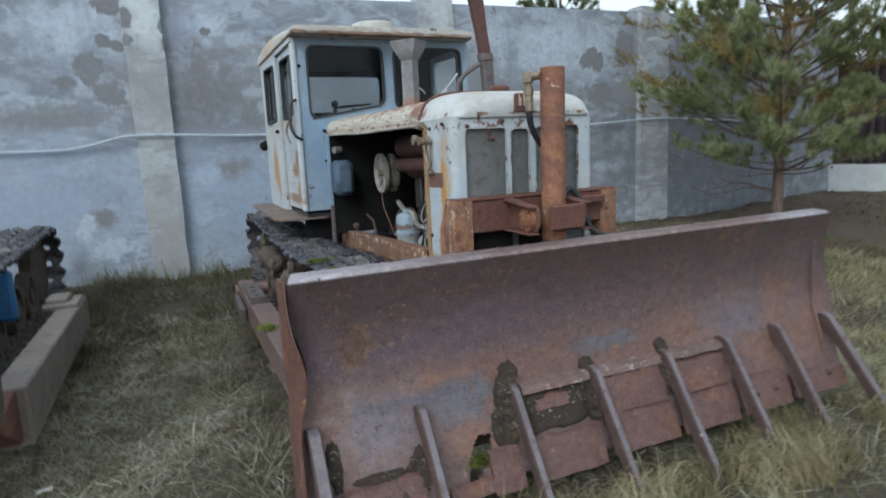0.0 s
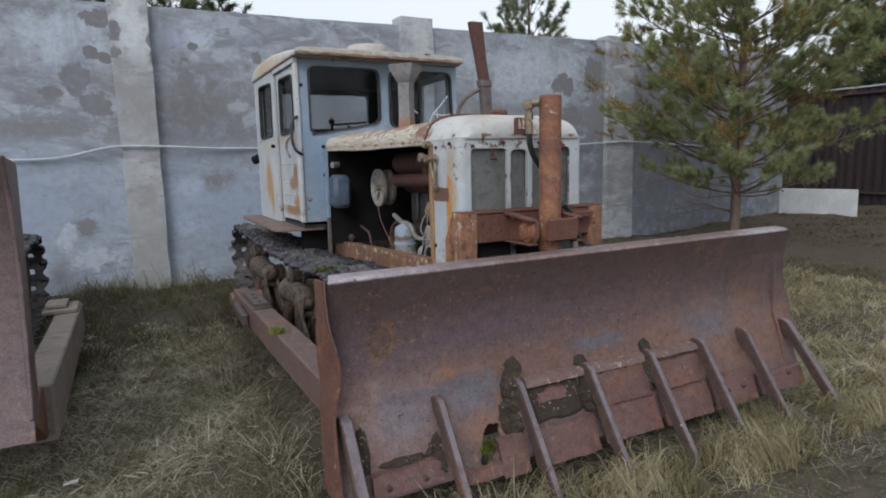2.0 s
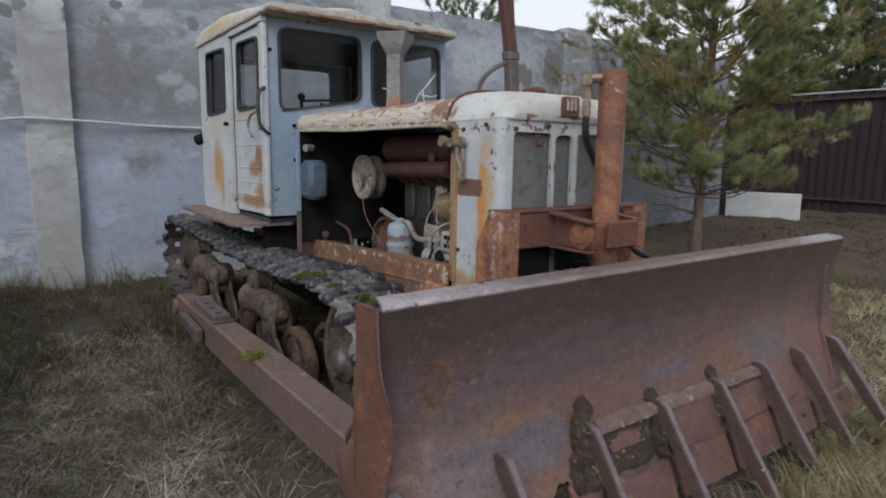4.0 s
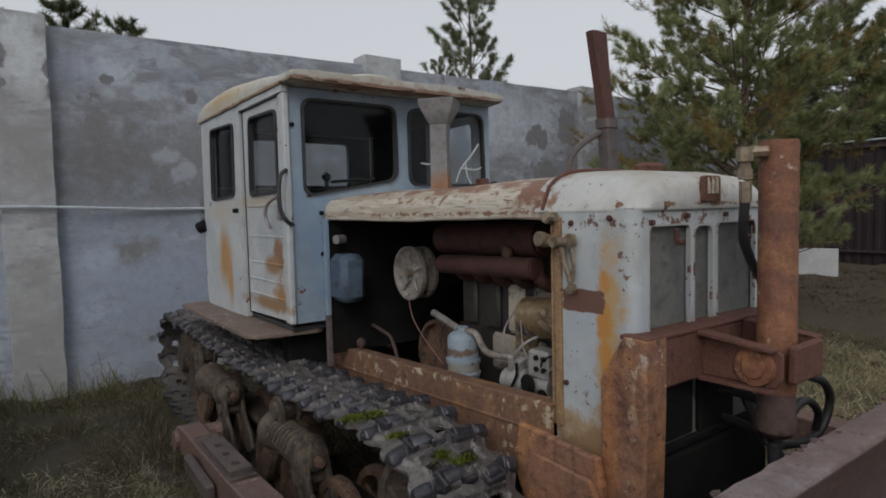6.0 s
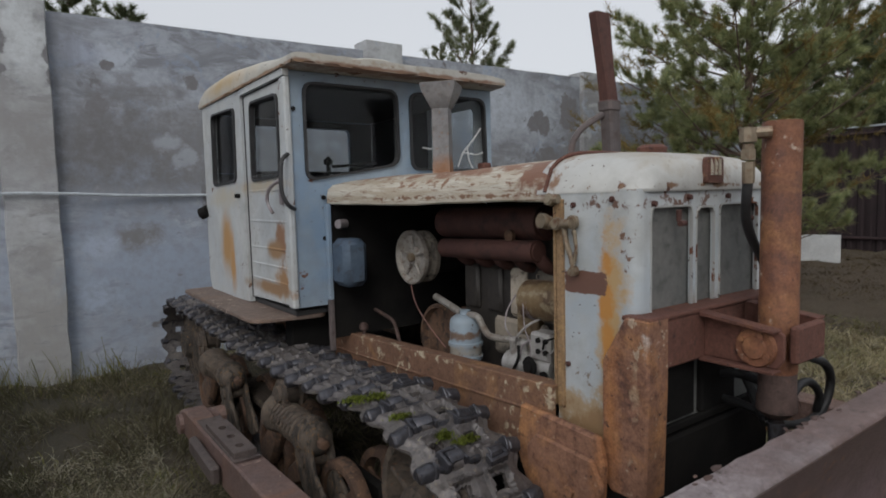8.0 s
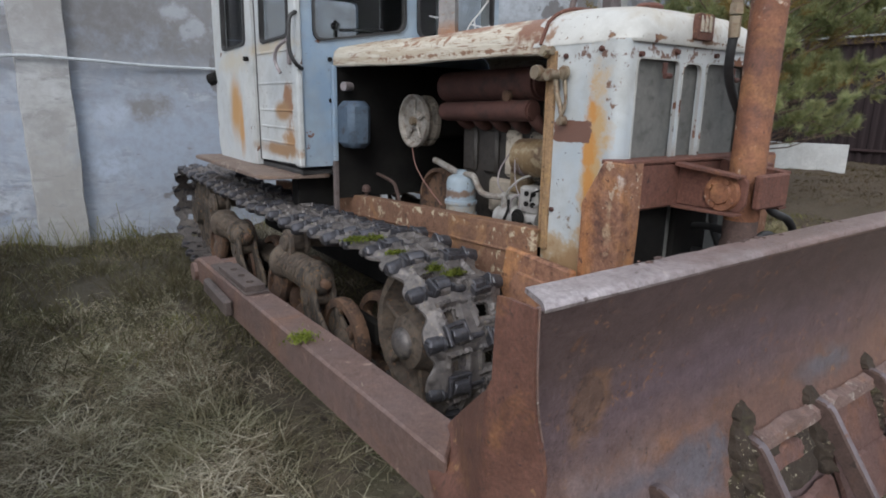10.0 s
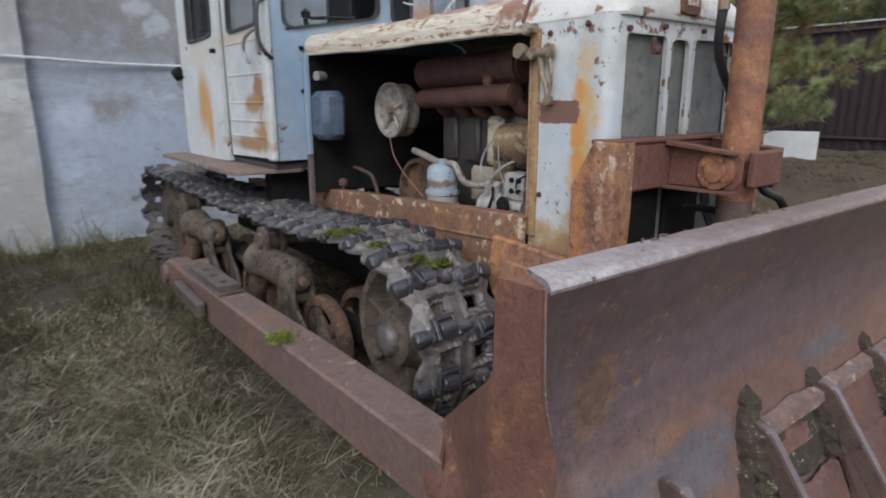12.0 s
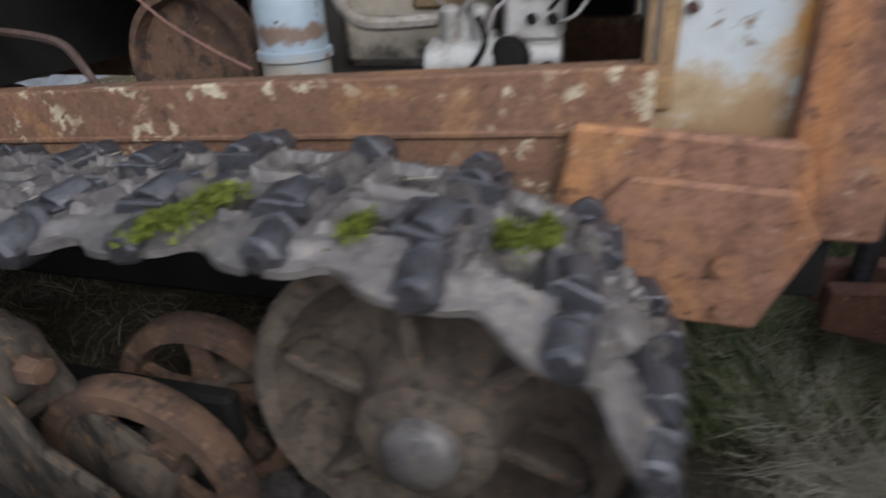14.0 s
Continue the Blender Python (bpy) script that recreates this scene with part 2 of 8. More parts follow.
M["rust"] = rust_skin("brown_rust", (0.15, 0.064, 0.046), (0.28, 0.125, 0.056), (0.05, 0.028, 0.024), orange_at=0.565, pale_amount=0.05)
M["rust_orange"] = rust_skin("orange_rust", (0.275, 0.14, 0.088), (0.45, 0.215, 0.09), (0.065, 0.034, 0.027), (0.44, 0.34, 0.25), 0.505, 0.4, stains=(((-0.46, 0.1, 0.95), (0.2, 0.5, 0.45), (0.13, 0.062, 0.045), 0.35, 2.2, 13.0, False, 0.95), ((-0.47, 0.085, 0.90), (0.12, 0.022, 0.2), (0.36, 0.155, 0.062), 0.9, 1.9, 18.0), ((-0.47, 0.0, 1.0), (0.1, 0.02, 0.09), (0.38, 0.27, 0.18), 0.25, 2.1, 20.0, False, 0.45), ((-0.46, -0.03, 1.13), (0.1, 0.014, 0.04), (0.44, 0.38, 0.34), 0.3, 2.1, 24.0, False, 0.45)))
M["rust_pipe"] = rust_skin("orange_pipe_rust", (0.25, 0.105, 0.056), (0.36, 0.17, 0.075), (0.075, 0.036, 0.028), (0.43, 0.34, 0.27), 0.50, 0.3, 0.7, 0.0, 1.2, stains=(((-0.056, -0.187, 1.5), (0.2, 0.2, 0.3), (0.14, 0.062, 0.042), 0.3, 2.3, 11.0, False, 0.55),))
M["rust_dark"] = mixed("dark_red_rust", [(0.068, 0.028, 0.023), (0.098, 0.042, 0.033), (0.046, 0.024, 0.02)], 6, 0.75, 0.3)
M["rail"] = rust_skin("rust_with_old_paint", (0.215, 0.115, 0.072), (0.35, 0.185, 0.085), (0.075, 0.042, 0.032), (0.46, 0.38, 0.27), 0.53, 0.6, stains=(((-0.475, 1.0, 0.895), (0.05, 1.2, 0.04), (0.47, 0.40, 0.29), 0.12, 2.4, 23.0, False, 1.15),))
PINK, SLATE, DARK = (0.215, 0.125, 0.096), (0.165, 0.145, 0.16), (0.125, 0.088, 0.086)
M["blade"] = rust_skin("worn_blade_steel", (0.165, 0.117, 0.116), (0.27, 0.145, 0.09), (0.075, 0.054, 0.054), (0.28, 0.16, 0.10), 0.59, 0.42, 0.42, 0.2, 1.6, (
    ((-0.70, -0.5, 0.52), (0.09, 0.3, 0.10), SLATE, 0.5, 1.8, 8.0), ((-0.90, -0.5, 0.55), (0.22, 0.3, 0.04), (0.135, 0.115, 0.128), 0.5, 1.8, 8.0), ((-1.06, -0.5, 0.55), (0.07, 0.3, 0.12), (0.215, 0.18, 0.19), 0.7, 1.8, 7.0), ((-0.02, -0.5, 0.62), (0.12, 0.3, 0.06), SLATE, 0.6, 1.8, 8.0), ((0.75, -0.5, 0.62), (0.25, 0.3, 0.10), (0.185, 0.155, 0.165), 0.8, 1.8, 6.0), ((-0.62, -0.5, 0.40), (0.10, 0.3, 0.10), (0.25, 0.135, 0.09), 0.6, 1.8, 9.0),
    ((-0.9, -0.5, 0.50), (0.36, 0.3, 0.17), PINK, 0.9, 1.7, 4.5), ((0.3, -0.5, 0.58), (0.6, 0.3, 0.13), PINK, 0.9, 1.7, 4.5), ((0.9, -0.5, 0.5), (0.35, 0.3, 0.18), PINK, 0.9, 1.7, 4.5), ((-0.3, -0.5, 0.60), (0.4, 0.3, 0.13), (0.18, 0.105, 0.085), 0.9, 1.7, 4.5),
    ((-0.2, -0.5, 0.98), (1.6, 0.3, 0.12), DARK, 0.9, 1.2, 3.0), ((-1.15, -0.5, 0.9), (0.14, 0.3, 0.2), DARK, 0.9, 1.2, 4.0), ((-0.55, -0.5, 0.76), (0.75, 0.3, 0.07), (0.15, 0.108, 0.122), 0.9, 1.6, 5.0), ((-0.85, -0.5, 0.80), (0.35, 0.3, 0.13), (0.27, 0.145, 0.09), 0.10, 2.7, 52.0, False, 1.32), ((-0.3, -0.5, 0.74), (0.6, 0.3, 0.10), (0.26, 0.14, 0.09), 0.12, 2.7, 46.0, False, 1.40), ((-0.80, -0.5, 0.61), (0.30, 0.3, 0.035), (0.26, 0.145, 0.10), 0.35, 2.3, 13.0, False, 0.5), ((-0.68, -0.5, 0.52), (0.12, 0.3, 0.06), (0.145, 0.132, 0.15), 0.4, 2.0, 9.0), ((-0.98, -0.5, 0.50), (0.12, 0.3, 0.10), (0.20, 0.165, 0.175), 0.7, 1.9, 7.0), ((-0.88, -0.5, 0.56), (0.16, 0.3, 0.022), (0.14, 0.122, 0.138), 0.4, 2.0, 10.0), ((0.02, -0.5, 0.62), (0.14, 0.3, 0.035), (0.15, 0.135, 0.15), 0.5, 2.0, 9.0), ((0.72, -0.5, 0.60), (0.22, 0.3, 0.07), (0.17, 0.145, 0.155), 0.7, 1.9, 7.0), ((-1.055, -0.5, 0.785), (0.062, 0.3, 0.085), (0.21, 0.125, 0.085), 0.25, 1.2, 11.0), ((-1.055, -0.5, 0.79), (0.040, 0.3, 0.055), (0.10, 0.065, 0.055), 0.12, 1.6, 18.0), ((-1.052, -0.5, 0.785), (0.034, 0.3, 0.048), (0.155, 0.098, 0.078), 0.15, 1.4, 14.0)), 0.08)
M["beam"] = rust_skin("grey_brown_steel", (0.215, 0.142, 0.122), (0.27, 0.15, 0.10), (0.095, 0.062, 0.053), (0.37, 0.28, 0.23), 0.52, 0.4, 0.5, 0.2, 0.9, (((-1.15, 0.5, 0.5), (0.3, 1.2, 0.12), (0.165, 0.115, 0.105), 0.4, 2.2, 6.0, False, 0.5),))
# The two pale end patches put sky sheen into the scuffed steel's colour
M["flange"] = rust_skin("scuffed_sheen_steel", (0.27, 0.19, 0.175), (0.30, 0.165, 0.12), (0.11, 0.078, 0.072), (0.42, 0.36, 0.35), 0.57, 0.5, 0.32, 0.5, 0.9, (((-1.22, -0.5, 1.05), (0.42, 0.2, 0.1), (0.44, 0.40, 0.415), 0.9, 1.4, 5.0), ((1.12, -0.5, 1.05), (0.2, 0.2, 0.1), (0.44, 0.41, 0.42), 0.9, 1.4, 5.0)))
M["funnel"] = mixed("grey_funnel_paint", [(0.18, 0.175, 0.18), (0.25, 0.24, 0.24), (0.14, 0.128, 0.125), (0.20, 0.12, 0.075)], 7, 0.6, 0.3, stains=(((-0.05, 1.45, 1.68), (0.1, 0.1, 0.07), (0.25, 0.12, 0.06), 0.4),))
M["bare"] = mixed("pale_worn_steel", [(0.30, 0.27, 0.28), (0.24, 0.20, 0.20), (0.36, 0.33, 0.34)], 6, 0.5, 0.25, 0.4)
M["link"] = mixed("dusty_track_steel", [(0.122, 0.112, 0.113), (0.18, 0.163, 0.155), (0.066, 0.061, 0.063), (0.26, 0.215, 0.17)], 11, 0.45, 0.6, 0.4, shift=True, depth=0.004, sharp=0.13)
M["pin"] = mixed("blue_grey_pin_steel", [(0.060, 0.061, 0.072), (0.088, 0.088, 0.102), (0.042, 0.038, 0.039), (0.13, 0.105, 0.088)], 24, 0.38, 0.5, 0.5, shift=True)
M["dirt_steel"] = mixed("muddy_steel", [(0.068, 0.053, 0.043), (0.118, 0.092, 0.070), (0.036, 0.029, 0.024), (0.17, 0.09, 0.048)], 14, 0.85, 0.8, depth=0.006, sharp=0.11)
# Near black, also standing in for shade in engine bay and under frame
M["black"] = mixed("near_black", [(0.008, 0.0075, 0.0075), (0.014, 0.013, 0.012)], 6, 0.85, 0.3)
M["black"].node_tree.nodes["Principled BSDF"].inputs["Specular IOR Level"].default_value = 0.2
M["rubber"] = mixed("black_rubber", [(0.022, 0.022, 0.024), (0.035, 0.035, 0.036)], 12, 0.55, 0.2)
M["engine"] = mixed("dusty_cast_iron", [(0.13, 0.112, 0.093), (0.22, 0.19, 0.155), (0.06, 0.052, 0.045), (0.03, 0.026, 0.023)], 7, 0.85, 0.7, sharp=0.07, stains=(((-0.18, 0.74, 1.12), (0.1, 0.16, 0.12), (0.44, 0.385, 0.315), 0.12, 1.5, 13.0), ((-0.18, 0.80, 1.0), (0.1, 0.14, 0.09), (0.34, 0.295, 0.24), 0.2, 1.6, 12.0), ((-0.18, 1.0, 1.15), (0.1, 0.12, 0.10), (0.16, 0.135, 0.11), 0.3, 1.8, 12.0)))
# Oily iron taken near black: the bay's shade is in the colour
M["shaded_iron"] = mixed("oily_shaded_iron", [(0.026, 0.022, 0.020), (0.042, 0.036, 0.031), (0.015, 0.013, 0.012)], 8, 0.6, 0.5)
M["pulley"] = mixed("dull_grooved_casting", [(0.34, 0.32, 0.295), (0.25, 0.225, 0.20), (0.19, 0.15, 0.12), (0.12, 0.09, 0.07)], 12, 0.65, 0.4, 0.3)
M["alu"] = mixed("dusty_aluminium", [(0.50, 0.49, 0.47), (0.42, 0.40, 0.38), (0.30, 0.27, 0.25)], 10, 0.5, 0.35, 0.5)
M["filter"] = worn_paint("oil_filter_paint", (0.23, 0.30, 0.365), (0.31, 0.365, 0.41), 0.4, 0.5, stains=(((-0.33, 0.975, 0.968), (0.1, 0.1, 0.018), (0.15, 0.10, 0.075), 0.25, 1.7, 22.0), ((-0.33, 0.975, 0.90), (0.1, 0.1, 0.022), (0.30, 0.27, 0.23), 0.5, 1.8, 18.0)))
M["tan"] = mixed("dusty_tan_canister", [(0.22, 0.15, 0.08), (0.12, 0.075, 0.045), (0.30, 0.24, 0.155)], 11, 0.55, 0.4, 0.3, sharp=0.07)
M["mesh"] = mixed("grille_mesh", [(0.155, 0.16, 0.155), (0.20, 0.20, 0.19), (0.12, 0.12, 0.115)], 7, 0.7, 0.2)
M["mud_steel"] = mixed("dried_mud_on_steel", [(0.05, 0.041, 0.034), (0.115, 0.09, 0.07), (0.032, 0.027, 0.023), (0.19, 0.11, 0.05)], 13, 0.9, 1.0, stretch=(1, 1, 0.35), depth=0.010, sharp=0.05)
M["plate_steel"] = mixed("dark_plate_steel", [(0.105, 0.085, 0.08), (0.145, 0.115, 0.105), (0.075, 0.058, 0.055)], 9, 0.55, 0.3, 0.3)
M["footplate"] = rust_skin("scuffed_footplate", (0.20, 0.148, 0.122), (0.26, 0.165, 0.105), (0.10, 0.06, 0.05), (0.44, 0.38, 0.31), 0.52, 0.5, 0.6, 0.0, 1.0)
M["ochre_post"] = rust_skin("ochre_rust", (0.34, 0.215, 0.115), (0.44, 0.28, 0.12), (0.10, 0.055, 0.04), (0.52, 0.44, 0.32), 0.50, 0.5, 0.8, 0.0, 1.6)
M["edge_plate"] = rust_skin("reddish_worn_plate", (0.185, 0.105, 0.092), (0.26, 0.125, 0.078), (0.07, 0.048, 0.044), (0.33, 0.22, 0.16), 0.53, 0.3, 0.45, 0.2, 1.6)
M["strip_steel"] = rust_skin("scraped_strip_steel", (0.25, 0.17, 0.15), (0.30, 0.16, 0.10), (0.10, 0.07, 0.06), (0.42, 0.37, 0.33), 0.55, 0.6, 0.45, 0.3, 2.0)
M["zinc"] = mixed("dull_brassy_fitting", [(0.30, 0.25, 0.18), (0.22, 0.165, 0.115), (0.18, 0.10, 0.06)], 14, 0.5, 0.3, 0.45)
M["white_wire"] = mixed("white_cable_sheath", [(0.52, 0.56, 0.60), (0.42, 0.45, 0.48)], 9, 0.5, 0.1)
M["red_wire"] = mixed("faded_red_wire", [(0.30, 0.13, 0.10), (0.22, 0.12, 0.10)], 20, 0.6, 0.1)
M["board"] = mixed("white_board", [(0.66, 0.68, 0.69), (0.58, 0.59, 0.59), (0.70, 0.71, 0.71)], 3, 0.6, 0.15)
M["moss"] = mixed("green_moss", [(0.15, 0.19, 0.03), (0.26, 0.30, 0.05), (0.09, 0.11, 0.03)], 30, 0.95, 0.6, fine=120)
M["scrap"] = mixed("pale_litter", [(0.6, 0.6, 0.58), (0.5, 0.49, 0.47)], 10, 0.7, 0.2)
M["soot"] = rust_skin("caked_soil_and_moss", (0.05, 0.036, 0.026), (0.085, 0.075, 0.032), (0.016, 0.013, 0.011), (0.30, 0.27, 0.2), 0.56, 0.5, 0.95, 0.0, 3.2)
M["rim"] = mixed("rusty_wheel_rim", [(0.085, 0.05, 0.036), (0.14, 0.08, 0.05), (0.055, 0.036, 0.028), (0.20, 0.12, 0.07)], 9, 0.9, 0.8, sharp=0.07, depth=0.007)
# Blue lowered to put the bay's shade into the box colour
M["shaded_blue"] = mixed("shaded_blue_tin", [(0.06, 0.09, 0.135), (0.085, 0.12, 0.165), (0.04, 0.043, 0.05)], 6, 0.75, 0.2)
M["blue_tractor"] = mixed("blue_tractor_paint", [(0.04, 0.14, 0.33), (0.06, 0.19, 0.40), (0.08, 0.08, 0.09)], 6, 0.55, 0.2)
M["tan_beam"] = mixed("dusty_brown_beam", [(0.17, 0.14, 0.12), (0.215, 0.18, 0.15), (0.12, 0.09, 0.08)], 4, 0.75, 0.3)
M["seat"] = mixed("dark_cab_inside", [(0.028, 0.028, 0.03), (0.045, 0.044, 0.044)], 5, 0.8, 0.2)


def make_concrete(name, base, light, dark, patch_lo, stains=()):
    """Rendered concrete wall: pale scoured patches, dark flaked blotches, damp foot; stains also take painted shade."""
    m, nt, b = shader(name, 0.9)
    v = coords(nt)
    wide = coords(nt, (0.55, 0.55, 1.25))
    col = blend(nt, noise_mask(nt, v, 0.55, 0.36, 0.66, 9, 0.62), base, light)
    col = blend(nt, noise_mask(nt, wide, 1.7, 0.45, 0.58, 9, 0.66, 0.9), col, tuple(c * 0.70 for c in base))
    col = blend(nt, noise_mask(nt, wide, 3.6, 0.50, 0.60, 9, 0.66, 0.6), col, tuple(c * 0.97 for c in light))
    col = blend(nt, noise_mask(nt, wide, 5.2, 0.53, 0.60, 9, 0.68, 0.7), col, tuple(c * 0.78 for c in base))
    col = blend(nt, noise_mask(nt, v, 2.4, 0.56, 0.64, 9, 0.7, 0.5), col, (base[0] * 0.95, base[1] * 1.08, base[2] * 1.25))
    col = blend(nt, noise_mask(nt, v, 1.9, patch_lo, patch_lo + 0.08, 9, 0.62), col, light)
    for at, size, tint, soft in stains:
        col = stain_or_shade(nt, v, col, at, size, tint, soft, 2.0, 5.5) if soft > 0.12 else stain_or_shade(nt, v, col, at, size, tint, 0.10, 1.5, 6.0)
    col = blend(nt, noise_mask(nt, coords(nt, (1.0, 1.0, 0.8)), 1.45, 0.655, 0.68, 9, 0.6, 0.3), col, dark)
    col = blend(nt, noise_mask(nt, wide, 8.5, 0.65, 0.70, 8, 0.62, 0.3), col, tuple(c * 0.78 for c in base))
    col = blend(nt, noise_mask(nt, v, 15, 0.45, 0.95, 8, 0.7), col, tuple(c * 0.84 for c in base))
    col = blend(nt, noise_mask(nt, coords(nt, (3.0, 3.0, 0.35)), 1.1, 0.56, 0.85, 6, 0.65), col, tuple(c * 0.7 for c in base))
    nt.links.new(col, b.inputs["Base Color"])
    relief(nt, b, noise_mask(nt, v, 7, 0.2, 0.8, 12, 0.72), 0.5, 0.012)
    return m


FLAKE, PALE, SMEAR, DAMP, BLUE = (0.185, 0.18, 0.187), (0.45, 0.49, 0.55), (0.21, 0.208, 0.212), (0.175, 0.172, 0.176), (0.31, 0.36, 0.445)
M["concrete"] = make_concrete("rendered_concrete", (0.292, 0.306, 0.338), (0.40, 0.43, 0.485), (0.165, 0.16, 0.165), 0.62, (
    # Broad dark ellipses at x 7.5 and 6.6 paint the pine's shadow
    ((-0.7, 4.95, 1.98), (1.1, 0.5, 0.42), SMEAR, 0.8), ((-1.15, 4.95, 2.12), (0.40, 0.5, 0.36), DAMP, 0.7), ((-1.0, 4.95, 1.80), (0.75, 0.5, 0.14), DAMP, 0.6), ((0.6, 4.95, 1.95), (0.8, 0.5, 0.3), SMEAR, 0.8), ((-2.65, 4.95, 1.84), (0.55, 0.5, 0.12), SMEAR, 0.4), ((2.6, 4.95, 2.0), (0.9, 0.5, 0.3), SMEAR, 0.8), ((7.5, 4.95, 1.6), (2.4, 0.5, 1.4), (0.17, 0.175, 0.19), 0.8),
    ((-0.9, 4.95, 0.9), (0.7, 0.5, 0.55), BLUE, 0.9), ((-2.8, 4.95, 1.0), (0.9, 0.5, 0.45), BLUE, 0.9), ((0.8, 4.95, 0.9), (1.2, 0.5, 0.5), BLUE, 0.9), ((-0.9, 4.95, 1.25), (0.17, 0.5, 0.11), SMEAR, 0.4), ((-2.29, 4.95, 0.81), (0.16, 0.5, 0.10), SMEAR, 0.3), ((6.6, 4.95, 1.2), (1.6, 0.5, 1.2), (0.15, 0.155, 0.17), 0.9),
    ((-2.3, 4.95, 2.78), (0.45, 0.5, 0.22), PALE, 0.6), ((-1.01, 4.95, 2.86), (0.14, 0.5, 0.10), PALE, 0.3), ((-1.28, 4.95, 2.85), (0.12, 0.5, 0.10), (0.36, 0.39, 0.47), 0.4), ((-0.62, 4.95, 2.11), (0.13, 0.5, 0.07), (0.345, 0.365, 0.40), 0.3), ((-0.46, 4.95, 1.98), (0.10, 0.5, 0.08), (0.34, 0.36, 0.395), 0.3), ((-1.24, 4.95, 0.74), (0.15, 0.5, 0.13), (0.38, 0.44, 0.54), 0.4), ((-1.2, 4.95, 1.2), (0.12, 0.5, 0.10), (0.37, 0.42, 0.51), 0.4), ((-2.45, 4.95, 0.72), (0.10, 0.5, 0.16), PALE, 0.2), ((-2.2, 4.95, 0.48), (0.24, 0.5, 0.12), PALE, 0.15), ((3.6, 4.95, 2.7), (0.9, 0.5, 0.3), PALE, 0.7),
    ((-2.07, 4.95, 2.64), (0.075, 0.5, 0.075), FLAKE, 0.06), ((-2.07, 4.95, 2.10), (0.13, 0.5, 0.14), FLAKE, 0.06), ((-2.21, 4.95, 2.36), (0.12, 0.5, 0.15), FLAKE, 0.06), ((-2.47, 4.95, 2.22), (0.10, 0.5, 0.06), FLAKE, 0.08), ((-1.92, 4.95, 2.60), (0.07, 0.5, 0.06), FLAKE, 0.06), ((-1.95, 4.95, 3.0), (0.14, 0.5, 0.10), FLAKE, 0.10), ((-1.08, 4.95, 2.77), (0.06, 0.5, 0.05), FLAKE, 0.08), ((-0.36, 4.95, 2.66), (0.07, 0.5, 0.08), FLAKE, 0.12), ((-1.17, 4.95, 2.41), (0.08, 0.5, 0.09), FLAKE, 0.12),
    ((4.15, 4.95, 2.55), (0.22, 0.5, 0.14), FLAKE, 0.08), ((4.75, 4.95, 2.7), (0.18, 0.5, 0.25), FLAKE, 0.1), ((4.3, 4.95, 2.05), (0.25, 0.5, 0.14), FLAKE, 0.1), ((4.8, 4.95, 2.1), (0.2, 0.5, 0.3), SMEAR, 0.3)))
M["concrete_post"] = make_concrete("concrete_post", (0.36, 0.362, 0.368), (0.45, 0.462, 0.475), (0.27, 0.265, 0.265), 0.60, (((-1.64, 4.88, 2.86), (0.14, 0.4, 0.34), (0.56, 0.585, 0.60), 0.5), ((-1.67, 4.88, 2.1), (0.3, 0.4, 0.32), (0.285, 0.278, 0.275), 0.9), ((-1.67, 4.88, 0.6), (0.3, 0.4, 0.5), (0.34, 0.335, 0.325), 0.9), ((-1.84, 4.88, 2.86), (0.07, 0.4, 0.09), FLAKE, 0.1), ((-1.84, 4.88, 2.65), (0.08, 0.4, 0.07), FLAKE, 0.1), ((-1.47, 4.88, 2.80), (0.045, 0.4, 0.08), FLAKE, 0.1), ((-1.47, 4.88, 2.60), (0.04, 0.4, 0.06), FLAKE, 0.1), ((1.75, 4.88, 3.1), (0.14, 0.4, 0.3), (0.47, 0.49, 0.50), 0.4)))


def make_ground():
    m, nt, b = shader("dry_turf", 0.95)
    v = coords(nt)
    col = blend(nt, noise_mask(nt, v, 0.9, 0.38, 0.62, 8), (0.085, 0.068, 0.047), (0.145, 0.118, 0.082))
    col = blend(nt, noise_mask(nt, v, 3.1, 0.46, 0.62, 8), col, (0.085, 0.078, 0.043))
    col = blend(nt, noise_mask(nt, v, 14, 0.5, 0.66, 6), col, (0.05, 0.039, 0.029))
    col = blend(nt, noise_mask(nt, v, 40, 0.58, 0.66, 6), col, (0.24, 0.20, 0.14))
    col = stain_or_shade(nt, v, col, (7.0, 2.2, 0.4), (2.8, 2.8, 1.0), (0.095, 0.07, 0.046), 0.8)
    # Shade between wall and machine put into the soil colour
    col = stain_or_shade(nt, v, col, (-2.3, 3.9, 0.1), (2.3, 1.6, 0.6), (0.06, 0.052, 0.036), 0.9)
    nt.links.new(col, b.inputs["Base Color"])
    relief(nt, b, noise_mask(nt, v, 22, 0.2, 0.8, 10, 0.75), 0.8, 0.03)
    return m


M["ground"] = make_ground()


